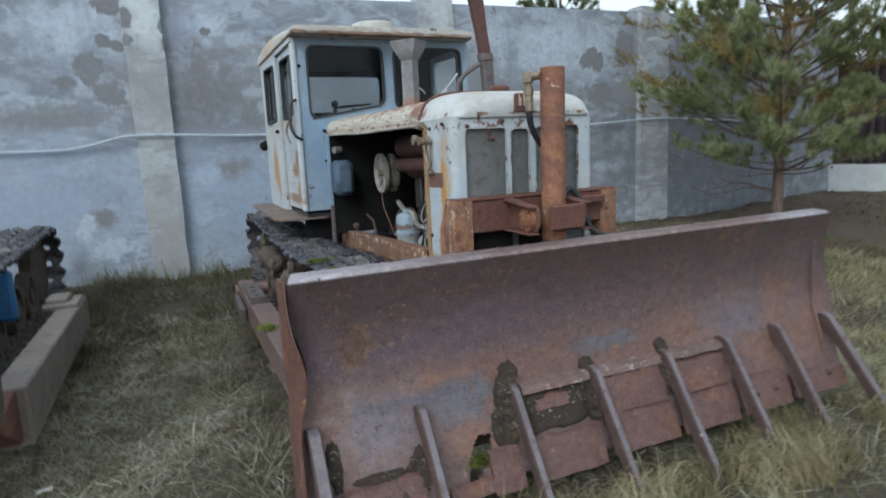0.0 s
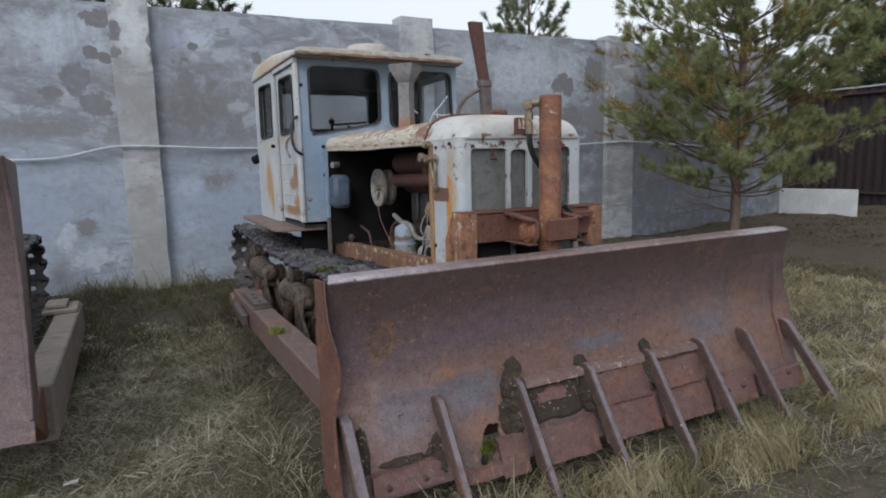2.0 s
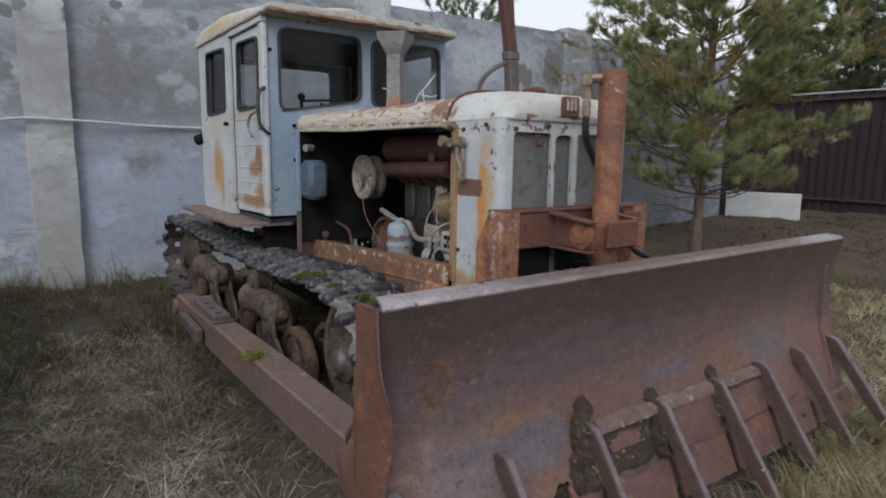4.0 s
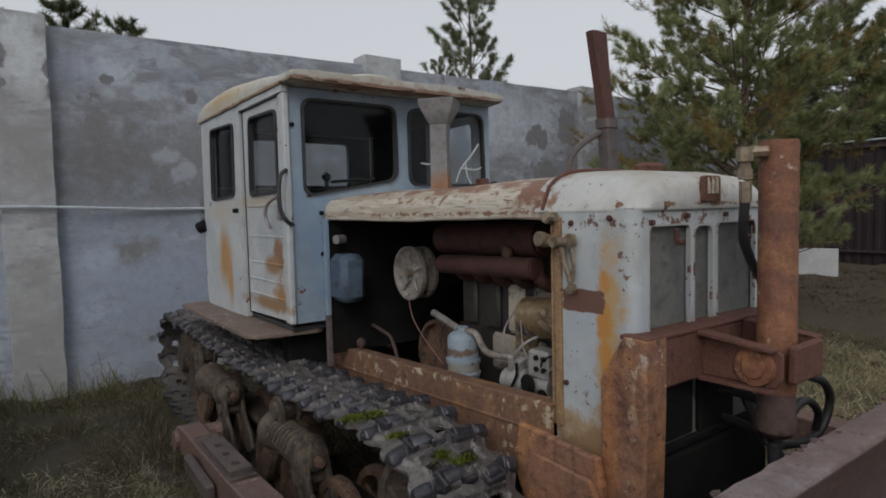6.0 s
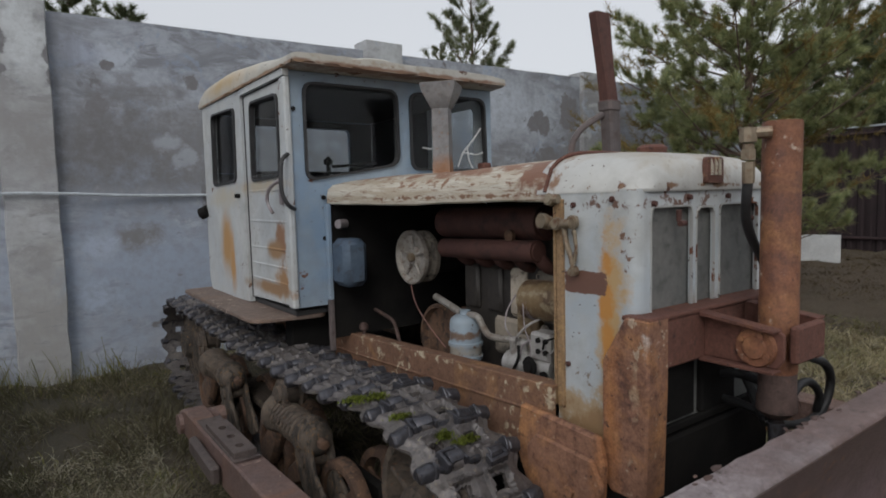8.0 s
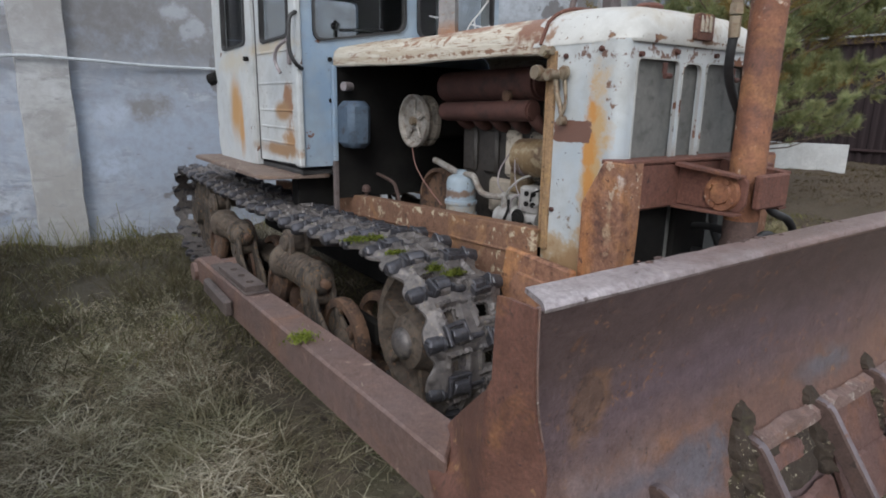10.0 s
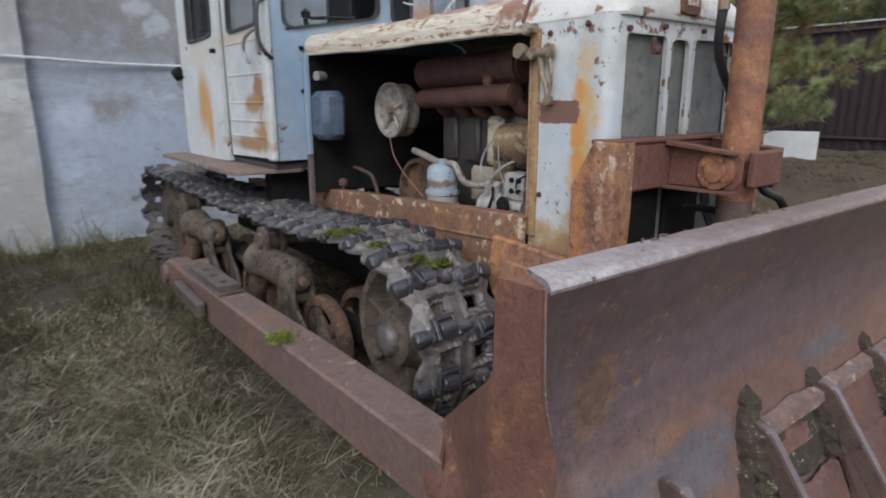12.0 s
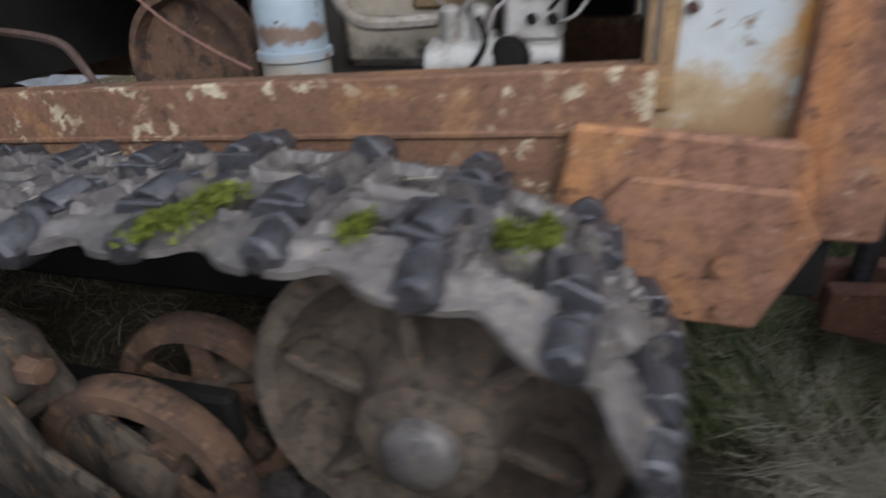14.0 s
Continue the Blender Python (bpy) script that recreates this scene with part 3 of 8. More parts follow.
def make_strands(name, cols, rough=0.8, dim=0.5):
    """Blades and needles: each island its own tint."""
    m, nt, b = shader(name, rough)
    g = nt.nodes.new("ShaderNodeNewGeometry")
    ramp = nt.nodes.new("ShaderNodeValToRGB")
    ramp.color_ramp.elements[0].color = (*cols[0], 1)
    ramp.color_ramp.elements[1].color = (*cols[-1], 1)
    for i, c in enumerate(cols[1:-1]):
        e = ramp.color_ramp.elements.new((i + 1) / (len(cols) - 1))
        e.color = (*c, 1)
    nt.links.new(g.outputs["Random Per Island"], ramp.inputs[0])
    v = coords(nt)
    col = blend(nt, noise_mask(nt, v, 1.7, 0.42, 0.60, 7, 0.65), ramp.outputs[0], blend(nt, 1.0, ramp.outputs[0], (dim, dim * 1.03, dim * 0.92), "MULTIPLY"))
    col = blend(nt, noise_mask(nt, v, 6.5, 0.42, 0.66), col, blend(nt, 1.0, col, (0.62, 0.58, 0.52), "MULTIPLY"))
    nt.links.new(col, b.inputs["Base Color"])
    b.inputs["Specular IOR Level"].default_value = 0.2
    thin = nt.nodes.new("ShaderNodeBsdfTranslucent")
    nt.links.new(col, thin.inputs["Color"])
    mix = nt.nodes.new("ShaderNodeMixShader")
    mix.inputs[0].default_value = 0.42
    nt.links.new(b.outputs[0], mix.inputs[1])
    nt.links.new(thin.outputs[0], mix.inputs[2])
    nt.links.new(mix.outputs[0], nt.nodes["Material Output"].inputs["Surface"])
    return m


M["grass_green"] = make_strands("green_grass", [(0.15, 0.16, 0.06), (0.25, 0.25, 0.09), (0.35, 0.32, 0.13)], 0.8, 0.7)
M["grass_dry"] = make_strands("dry_straw", [(0.29, 0.255, 0.19), (0.48, 0.435, 0.34), (0.63, 0.585, 0.475), (0.25, 0.205, 0.15)], 0.8, 0.66)
M["grass_lush"] = make_strands("lush_grass", [(0.10, 0.155, 0.07), (0.19, 0.25, 0.115), (0.31, 0.33, 0.175), (0.47, 0.44, 0.29)], 0.8, 0.65)
M["straw_pale"] = make_strands("pale_straw", [(0.52, 0.49, 0.40), (0.72, 0.68, 0.57), (0.58, 0.52, 0.41)], 0.8, 0.80)
M["litter_brown"] = make_strands("dead_stalks", [(0.20, 0.17, 0.125), (0.36, 0.315, 0.24), (0.27, 0.22, 0.16)], 0.8, 0.6)
M["straw_grey"] = make_strands("grey_matted_straw", [(0.23, 0.20, 0.14), (0.50, 0.46, 0.36), (0.70, 0.655, 0.54), (0.30, 0.29, 0.17)], 0.8, 0.68)
# Weeds kept dark to carry the shade by the wall in their colour
M["weed_shaded"] = make_strands("shade_dark_weeds", [(0.10, 0.088, 0.06), (0.17, 0.15, 0.10), (0.13, 0.125, 0.065), (0.30, 0.27, 0.20)], 0.8, 0.7)
M["needles"] = make_strands("pine_needles", [(0.24, 0.30, 0.16), (0.40, 0.44, 0.22), (0.56, 0.56, 0.29), (0.33, 0.40, 0.25)], 0.8, 0.62)
M["needles_pale"] = make_strands("pale_pine_needles", [(0.22, 0.25, 0.16), (0.34, 0.36, 0.21), (0.27, 0.31, 0.21)])
M["needles_far"] = make_strands("distant_pine_needles", [(0.14, 0.17, 0.095), (0.22, 0.25, 0.13), (0.18, 0.215, 0.135)])
M["needles_brown"] = make_strands("browned_needles", [(0.36, 0.24, 0.09), (0.32, 0.26, 0.10)])
M["bark"] = mixed("pine_bark", [(0.13, 0.09, 0.072), (0.19, 0.13, 0.098), (0.09, 0.066, 0.055)], 9, 0.95, 0.9, stretch=(1, 1, 0.3), depth=0.015)
M["fence"] = mixed("maroon_sheet", [(0.023, 0.0135, 0.0155), (0.028, 0.017, 0.019), (0.019, 0.012, 0.0135)], 2, 0.9, 0.1)

glass, gnt, gb = shader("old_window_glass", 0.03)
gb.inputs["Transmission Weight"].default_value = 1.0
gb.inputs["IOR"].default_value = 1.2
gb.inputs["Base Color"].default_value = (0.80, 0.84, 0.86, 1)
M["glass"] = glass

M["tooth"] = mixed("scuffed_tooth_steel", [(0.155, 0.13, 0.14), (0.205, 0.175, 0.19), (0.125, 0.085, 0.077), (0.185, 0.10, 0.075)], 7, 0.5, 0.4, 0.25)

M["tooth_side"] = rust_skin("rusty_tooth_side", (0.10, 0.064, 0.055), (0.19, 0.10, 0.065), (0.04, 0.028, 0.024), orange_at=0.55, pale_amount=0.0)
M["stack_foot"] = mixed("sooty_grey_pipe", [(0.10, 0.085, 0.085), (0.15, 0.12, 0.115), (0.08, 0.06, 0.055)], 9, 0.7, 0.4)
M["end_rust"] = rust_skin("speckled_plate_rust", (0.155, 0.07, 0.05), (0.29, 0.135, 0.06), (0.055, 0.03, 0.026), (0.44, 0.27, 0.12), 0.555, 0.5, 0.8, 0.0, 1.3)
M["fence_rail"] = mixed("maroon_rail", [(0.05, 0.028, 0.03), (0.042, 0.025, 0.027)], 3, 0.8, 0.1)
M["earth_grass"] = make_strands("dead_brown_grass", [(0.10, 0.073, 0.042), (0.17, 0.122, 0.07), (0.13, 0.115, 0.05)])
M["straw_gold"] = make_strands("yellow_straw", [(0.44, 0.38, 0.245), (0.62, 0.55, 0.37), (0.52, 0.47, 0.29), (0.36, 0.29, 0.19)], 0.8, 0.7)


# ---- mesh helpers ----
def part(name, bm, material, parent=None, label="", smooth=False):
    me = bpy.data.meshes.new(name)
    bmesh.ops.recalc_face_normals(bm, faces=bm.faces[:])
    bm.to_mesh(me)
    bm.free()
    me.materials.append(M[material])
    if smooth:
        me.polygons.foreach_set("use_smooth", [True] * len(me.polygons))
        me.set_sharp_from_angle(angle=radians(40))
    ob = new(name, me)
    if parent is not None:
        join(ob, parent)
    return tagged(ob, label)


def join(ob, parent):
    ob.parent = parent
    m = parent.matrix_basis
    if parent.parent:
        m = parent.parent.matrix_basis @ parent.matrix_parent_inverse @ m
    ob.matrix_parent_inverse = m.inverted()


def thing(name, at, label, category, group="", kind=""):
    ob = new(name)
    ob.empty_display_size = 0.2
    ob.matrix_basis = Matrix.Translation(at)
    return tagged(ob, label, category, group, kind)


def rounded(bm, faces, width, segments=2):
    edges = {e for fc in faces for e in fc.edges}
    sharp = [e for e in edges if len(e.link_faces) == 2 and e.calc_face_angle(0) > radians(30)]
    if sharp and width > 0:
        bmesh.ops.bevel(bm, geom=sharp, offset=width, segments=segments, affect="EDGES", profile=0.6)


def box(bm, x0, x1, y0, y1, z0, z1, bevel=0.004):
    m = Matrix.Translation(((x0 + x1) / 2, (y0 + y1) / 2, (z0 + z1) / 2)) @ Matrix.Diagonal((abs(x1 - x0), abs(y1 - y0), abs(z1 - z0), 1))
    got = bmesh.ops.create_cube(bm, size=1, matrix=m)
    rounded(bm, {fc for v in got["verts"] for fc in v.link_faces}, bevel, 1)
    return bm


def slab(bm, pts, axis, a, b, bevel=0.003):
    """A prism: the outline pts in the two other axes, from a to b along axis."""
    order = {"x": lambda u, v, w: (w, u, v), "y": lambda u, v, w: (u, w, v), "z": lambda u, v, w: (u, v, w)}[axis]
    lo = [bm.verts.new(order(u, v, a)) for u, v in pts]
    hi = [bm.verts.new(order(u, v, b)) for u, v in pts]
    made = [bm.faces.new(lo), bm.faces.new(hi[::-1])]
    for i in range(len(pts)):
        j = (i + 1) % len(pts)
        made.append(bm.faces.new((lo[i], hi[i], hi[j], lo[j])))
    bmesh.ops.recalc_face_normals(bm, faces=made)
    rounded(bm, made, bevel, 1)
    return bm


def rod(bm, p0, p1, r0, r1=None, seg=16, bevel=0.0):
    r1 = r0 if r1 is None else r1
    p0, p1 = Vector(p0), Vector(p1)
    m = Matrix.Translation((p0 + p1) / 2) @ (p1 - p0).to_track_quat("Z", "Y").to_matrix().to_4x4()
    got = bmesh.ops.create_cone(bm, cap_ends=True, segments=seg, radius1=r0, radius2=r1, depth=(p1 - p0).length, matrix=m)
    if bevel:
        rims = {e for v in got["verts"] for fc in v.link_faces if len(fc.verts) > 4 for e in fc.edges}
        bmesh.ops.bevel(bm, geom=list(rims), offset=bevel, segments=2, affect="EDGES")
    return bm


def sweep(bm, pts, r, seg=8, taper=1.0):
    """A tube along points."""
    pts = [Vector(p) for p in pts]
    rings, up = [], Vector((0.13, 0.31, 0.94))
    for i, p in enumerate(pts):
        d = (pts[min(i + 1, len(pts) - 1)] - pts[max(i - 1, 0)]).normalized()
        a = d.cross(up)
        if a.length < 0.05:
            a = d.cross(Vector((1, 0, 0)))
        a.normalize()
        c = d.cross(a)
        rr = r * (1 + (taper - 1) * i / max(1, len(pts) - 1))
        rings.append([bm.verts.new(p + (a * math.cos(t) + c * math.sin(t)) * rr) for t in [2 * math.pi * k / seg for k in range(seg)]])
    for s, e in zip(rings, rings[1:]):
        for k in range(seg):
            bm.faces.new((s[k], s[(k + 1) % seg], e[(k + 1) % seg], e[k]))
    bm.faces.new(rings[0][::-1])
    bm.faces.new(rings[-1])
    return bm


def arc(points, n=6):
    """A smooth line through a few points."""
    p = [Vector(q) for q in points]
    out = []
    for i in range(len(p) - 1):
        a, b, c, d = p[max(i - 1, 0)], p[i], p[i + 1], p[min(i + 2, len(p) - 1)]
        for k in range(n):
            t = k / n
            out.append(0.5 * ((2 * b) + (c - a) * t + (2 * a - 5 * b + 4 * c - d) * t * t + (3 * b - a - 3 * c + d) * t**3))
    return out + [p[-1]]


def lathe(bm, profile, at, axis="z", seg=24, caps=True):
    """Turns (radius, along) pairs round an axis through at."""
    rings = []
    for r, h in profile:
        ring = []
        for k in range(seg):
            t = 2 * math.pi * k / seg
            u, v = r * math.cos(t), r * math.sin(t)
            o = {"x": (h, u, v), "y": (u, h, v), "z": (u, v, h)}[axis]
            ring.append(bm.verts.new(Vector(at) + Vector(o)))
        rings.append(ring)
    for s, e in zip(rings, rings[1:]):
        for k in range(seg):
            bm.faces.new((s[k], s[(k + 1) % seg], e[(k + 1) % seg], e[k]))
    for ring in (rings[0], rings[-1]) if caps else ():
        if (ring[0].co - ring[seg // 2].co).length > 1e-4:
            bm.faces.new(ring)
    return bm


def smooth_rect(pts, r, n=4):
    """The outline pts with its corners rounded."""
    out, k = [], len(pts)
    for i in range(k):
        a, b, c = Vector(pts[i - 1]), Vector(pts[i]), Vector(pts[(i + 1) % k])
        p, q = b + (a - b).normalized() * r, b + (c - b).normalized() * r
        for j in range(n + 1):
            t = j / n
            out.append(tuple((1 - t) ** 2 * p + 2 * t * (1 - t) * b + t * t * q))
    return out


def sheet(bm, outer, holes, place, thick):
    """A flat plate with holes; place(u, v, w) lays it in the world."""
    n, nf = len(bm.verts), len(bm.faces)
    edges = []
    for loop in [outer, *holes]:
        vs = [bm.verts.new((u, v, 0)) for u, v in loop]
        edges += [bm.edges.new((vs[i], vs[(i + 1) % len(vs)])) for i in range(len(vs))]
    bmesh.ops.triangle_fill(bm, use_beauty=True, use_dissolve=False, edges=edges)
    bm.faces.ensure_lookup_table()
    faces = bm.faces[nf:]
    got = bmesh.ops.extrude_face_region(bm, geom=faces)
    bmesh.ops.translate(bm, verts=[g for g in got["geom"] if isinstance(g, bmesh.types.BMVert)], vec=(0, 0, thick))
    bm.verts.ensure_lookup_table()
    for v in bm.verts[n:]:
        v.co = place(*v.co)
    return bm


def ring(bm, outline, width, place, depth):
    """A frame that follows an outline, width broad."""
    c = sum((Vector(p) for p in outline), Vector((0, 0))) / len(outline)
    inner = [tuple(Vector(p) + (c - Vector(p)).normalized() * width * 1.25) for p in outline]
    return sheet(bm, outline, [inner], place, depth)


def merge(bm, piece, matrix):
    """Lays a finished piece into bm."""
    piece.transform(matrix)
    me = bpy.data.meshes.new("piece")
    piece.to_mesh(me)
    piece.free()
    bm.from_mesh(me)
    bpy.data.meshes.remove(me)


def jitter(bm, amount, scale=6.0):
    for v in bm.verts:
        v.co += noise.noise_vector(v.co * scale) * amount


def mesh_from_arrays(name, verts, tris, material):
    me = bpy.data.meshes.new(name)
    me.vertices.add(len(verts))
    me.vertices.foreach_set("co", np.asarray(verts, np.float32).ravel())
    me.loops.add(len(tris) * 3)
    me.loops.foreach_set("vertex_index", np.asarray(tris, np.int32).ravel())
    me.polygons.add(len(tris))
    me.polygons.foreach_set("loop_start", np.arange(0, len(tris) * 3, 3, dtype=np.int32))
    me.polygons.foreach_set("loop_total", np.full(len(tris), 3, np.int32))
    me.update(calc_edges=True)
    me.materials.append(M[material])
    return me


# ---- ground, wall, fence ----
def patch(x, y, size, seed):
    """Smooth random field from 0 to 1 over the plan, with lumps about size across."""
    rng = np.random.default_rng(seed)
    g = rng.uniform(0, 1, (64, 64))
    u, v = np.asarray(x) / size + 31.3, np.asarray(y) / size + 27.7
    i, j = np.floor(u).astype(int), np.floor(v).astype(int)
    f, h = u - i, v - j
    f, h = f * f * (3 - 2 * f), h * h * (3 - 2 * h)
    at = lambda a, b: g[a % 64, b % 64]
    return (at(i, j) * (1 - f) + at(i + 1, j) * f) * (1 - h) + (at(i, j + 1) * (1 - f) + at(i + 1, j + 1) * f) * h


def ground_z(x, y):
    """The lie of the land: level by the machines, a low earth bank towards the fence."""
    t = np.clip((np.asarray(x, float) - 3.6) / 3.8, 0, 1)
    s = np.clip((4.75 - np.asarray(y, float)) / 1.2, 0, 1)
    rise = 0.36 * t * t * (3 - 2 * t) * s * s * (3 - 2 * s)
    bump = 0.018 * np.sin(1.7 * x + 0.6) * np.cos(1.3 * y) + 0.012 * np.sin(4.1 * x + 2.2 * y)
    lumps = 0.05 * (patch(x, y, 0.31, 4) - 0.5) + 0.028 * (patch(x, y, 0.12, 5) - 0.5)
    return 0.11 + rise + bump + lumps


def make_floor():
    xs = np.concatenate([np.linspace(-400, -12, 7), np.linspace(-9, -4.3, 20), np.linspace(-4.2, 5, 155), np.linspace(5.2, 13, 40), np.linspace(17, 400, 7)])
    ys = np.concatenate([np.linspace(-400, -10, 7), np.linspace(-7, -2.9, 20), np.linspace(-2.8, 5.2, 134), np.linspace(5.4, 7, 8), np.linspace(10, 400, 7)])
    gx, gy = np.meshgrid(xs, ys, indexing="ij")
    near = (gx > -10) & (gx < 14) & (gy > -8) & (gy < 8)
    gz = np.where(near, ground_z(gx, gy), ground_z(np.clip(gx, -9, 13), np.clip(gy, -7, 7)))
    n, k = len(xs), len(ys)
    i, j = np.meshgrid(np.arange(n - 1), np.arange(k - 1), indexing="ij")
    a = (i * k + j).ravel()
    tris = np.concatenate([np.stack([a, a + k, a + k + 1], 1), np.stack([a, a + k + 1, a + 1], 1)])
    ob = new("ground", mesh_from_arrays("ground", np.stack([gx, gy, gz], -1).reshape(-1, 3), tris, "ground"))
    ob.data.polygons.foreach_set("use_smooth", [True] * len(ob.data.polygons))
    tagged(ob, "dry trampled turf with patches of bare brown soil", "ground", kind="structure")


make_floor()

WALL_Y = 4.95


def wall_slab(x0, x1, top0, top1):
    bm = bmesh.new()
    nx, nz = max(2, int((x1 - x0) / 0.12)), 26
    grid = []
    for i in range(nx + 1):
        x = x0 + (x1 - x0) * i / nx
        top = top0 + (top1 - top0) * i / nx
        grid.append([bm.verts.new((x, WALL_Y + 0.012 * noise.noise(Vector((x * 0.8, j * 0.3, 2.0))), -0.15 + (top + 0.15) * j / nz + (0.012 * noise.noise(Vector((x * 1.9, 0, 7))) if j == nz else 0))) for j in range(nz + 1)])
    for i in range(nx):
        for j in range(nz):
            bm.faces.new((grid[i][j], grid[i + 1][j], grid[i + 1][j + 1], grid[i][j + 1]))
    got = bmesh.ops.extrude_face_region(bm, geom=bm.faces[:])
    bmesh.ops.translate(bm, verts=[g for g in got["geom"] if isinstance(g, bmesh.types.BMVert)], vec=(0, 0.16, 0))
    return bm


wall = thing("wall_north", (3, WALL_Y, 0.1), "tall grey rendered concrete yard wall with flaking patches", "wall", kind="structure")
EDGES_X = [-9.6, -5.35, -1.62, 1.69, 5.25, 9.62]
for xa, xb in zip(EDGES_X, EDGES_X[1:]):
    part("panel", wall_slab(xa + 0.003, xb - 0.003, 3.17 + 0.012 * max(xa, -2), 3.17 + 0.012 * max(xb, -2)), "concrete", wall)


def wall_post(x, w_top, w_foot, top, proud):
    """A tapered concrete post in front of the joint of two panels."""
    bm = bmesh.new()
    rows = 30
    lines = []
    for j in range(rows + 1):
        t = j / rows
        w = (w_foot + (w_top - w_foot) * t) / 2
        z = -0.15 + (top + 0.15) * t
        p = proud + 0.03 * (1 - t)
        rag = [0.012 * noise.noise(Vector((x + s * 3, z * 5, s))) for s in (-1, 1)]
        lines.append([bm.verts.new((x - w + rag[0], WALL_Y - 0.0, z)), bm.verts.new((x - w + 0.012 + rag[0], WALL_Y - p, z)),
                      bm.verts.new((x + w - 0.012 + rag[1], WALL_Y - p, z)), bm.verts.new((x + w + rag[1], WALL_Y - 0.0, z)),
                      bm.verts.new((x + w, WALL_Y + 0.2, z)), bm.verts.new((x - w, WALL_Y + 0.2, z))])
    for a, b in zip(lines, lines[1:]):
        for k in range(6):
            bm.faces.new((a[k], a[(k + 1) % 6], b[(k + 1) % 6], b[k]))
    bm.faces.new(lines[0])
    bm.faces.new(lines[-1])
    return bm


for px, wt, wf, tp in ((-5.35, 0.4, 0.46, 3.2), (-1.675, 0.40, 0.37, 3.22), (1.69, 0.48, 0.48, 3.29), (5.25, 0.56, 0.58, 3.30)):
    part("post", wall_post(px, wt, wf, tp, 0.07), "concrete_post", wall, "pale concrete wall post with ragged edges")

cable = thing("cable", (0, WALL_Y - 0.03, 1.6), "white sheathed cable strung along the concrete wall", "cable")
bm = bmesh.new()
line = [(-9.5, 1.66), (-5.4, 1.66), (-4.2, 1.58), (-3.0, 1.545), (-2.45, 1.555), (-1.95, 1.66), (-1.45, 1.66), (-0.8, 1.635), (0.2, 1.635), (1.4, 1.66), (1.9, 1.67), (3.4, 1.60), (4.9, 1.66), (5.6, 1.67), (7.2, 1.6), (9.5, 1.64)]
sweep(bm, arc([(x, WALL_Y - (0.115 if min(abs(x - q) for q in (-5.35, -1.66, 1.69, 5.25)) < 0.45 else 0.045), z) for x, z in line], 6), 0.013, 6)
part("sheath", bm, "white_wire", cable, smooth=True)

FENCE_X = 9.75
fence = thing("fence", (FENCE_X, 1.0, 0.35), "maroon corrugated sheet fence on steel rails", "fence", kind="structure")


def fence_sheet(y0, y1):
    bm = bmesh.new()
    n = int((y1 - y0) / 0.025)
    cols = []
    for i in range(n + 1):
        y = y0 + (y1 - y0) * i / n
        x = FENCE_X + (0.02 if (i % 6) in (0, 1, 2) else 0.0)
        cols.append((bm.verts.new((x, y, 0.22)), bm.verts.new((x, y, 2.535))))
    for a, b in zip(cols, cols[1:]):
        bm.faces.new((a[0], b[0], b[1], a[1]))
    got = bmesh.ops.extrude_face_region(bm, geom=bm.faces[:])
    bmesh.ops.translate(bm, verts=[g for g in got["geom"] if isinstance(g, bmesh.types.BMVert)], vec=(0.004, 0, 0))
    return bm


for k in range(13):
    part("sheet", fence_sheet(-8.6 + k * 1.05, -8.6 + (k + 1) * 1.05 - 0.003), "fence", fence)
for z in (0.68, 2.42):
    part("rail", box(bmesh.new(), FENCE_X - 0.05, FENCE_X - 0.012, -8.6, 4.9, z, z + 0.04), "fence_rail", fence)
for k in range(6):
    part("post", box(bmesh.new(), FENCE_X - 0.10, FENCE_X - 0.051, -8.2 + k * 2.5, -8.15 + k * 2.5, 0.1, 2.52), "fence_rail", fence)
# Strip coloured pale to show light caught along the fence top
part("coping", box(bmesh.new(), FENCE_X - 0.02, FENCE_X + 0.035, -8.6, 4.9, 2.538, 2.562), "white_wire", fence, "metal top strip of the fence, coloured pale as if catching light")

board = thing("board", (7.7, 3.1, 0.4), "white rectangular board standing on the earth bank", "board")
bm = bmesh.new()
box(bm, -0.535, 0.535, -0.012, 0.012, -0.02, 0.46, 0.003)
bmesh.ops.transform(bm, matrix=Matrix.Translation((7.72, 3.13, 0.41)) @ Matrix.Rotation(radians(107), 4, "Z") @ Matrix.Rotation(radians(-6), 4, "X"), verts=bm.verts[:])
panel = part("panel", bm, "board", board)
for u, v in ((0.49, 0.42), (0.47, 0.05)):
    bm = rod(bmesh.new(), (u, -0.02, v), (u, 0.02, v), 0.018, seg=10)
    bmesh.ops.transform(bm, matrix=Matrix.Translation((7.72, 3.13, 0.41)) @ Matrix.Rotation(radians(107), 4, "Z") @ Matrix.Rotation(radians(-6), 4, "X"), verts=bm.verts[:])
    part("hole", bm, "black", board)


# ---- the bulldozer: nose towards -y, its tail to the wall ----
CX = -0.06
dozer = thing("bulldozer", (CX, 1.6, 0.12), "derelict crawler bulldozer, faded blue and white, rusty blade on grass", "bulldozer")

# cab
front_l = smooth_rect([(-0.672, 1.637), (-0.138, 1.722), (-0.142, 2.112), (-0.672, 2.112)], 0.06)
front_r = smooth_rect([(-0.070, 1.695), (0.462, 1.695), (0.452, 2.11), (-0.070, 2.11)], 0.06)
bm = sheet(bmesh.new(), [(-0.762, 1.03), (0.502, 1.03), (0.502, 2.158), (-0.762, 2.158)], [front_l, front_r], lambda u, v, w: (u, 1.72 + w, v), 0.03)
cab = part("cab", bm, "paint_blue", dozer, "boxy steel cab, blue paint on its front gone chalky")
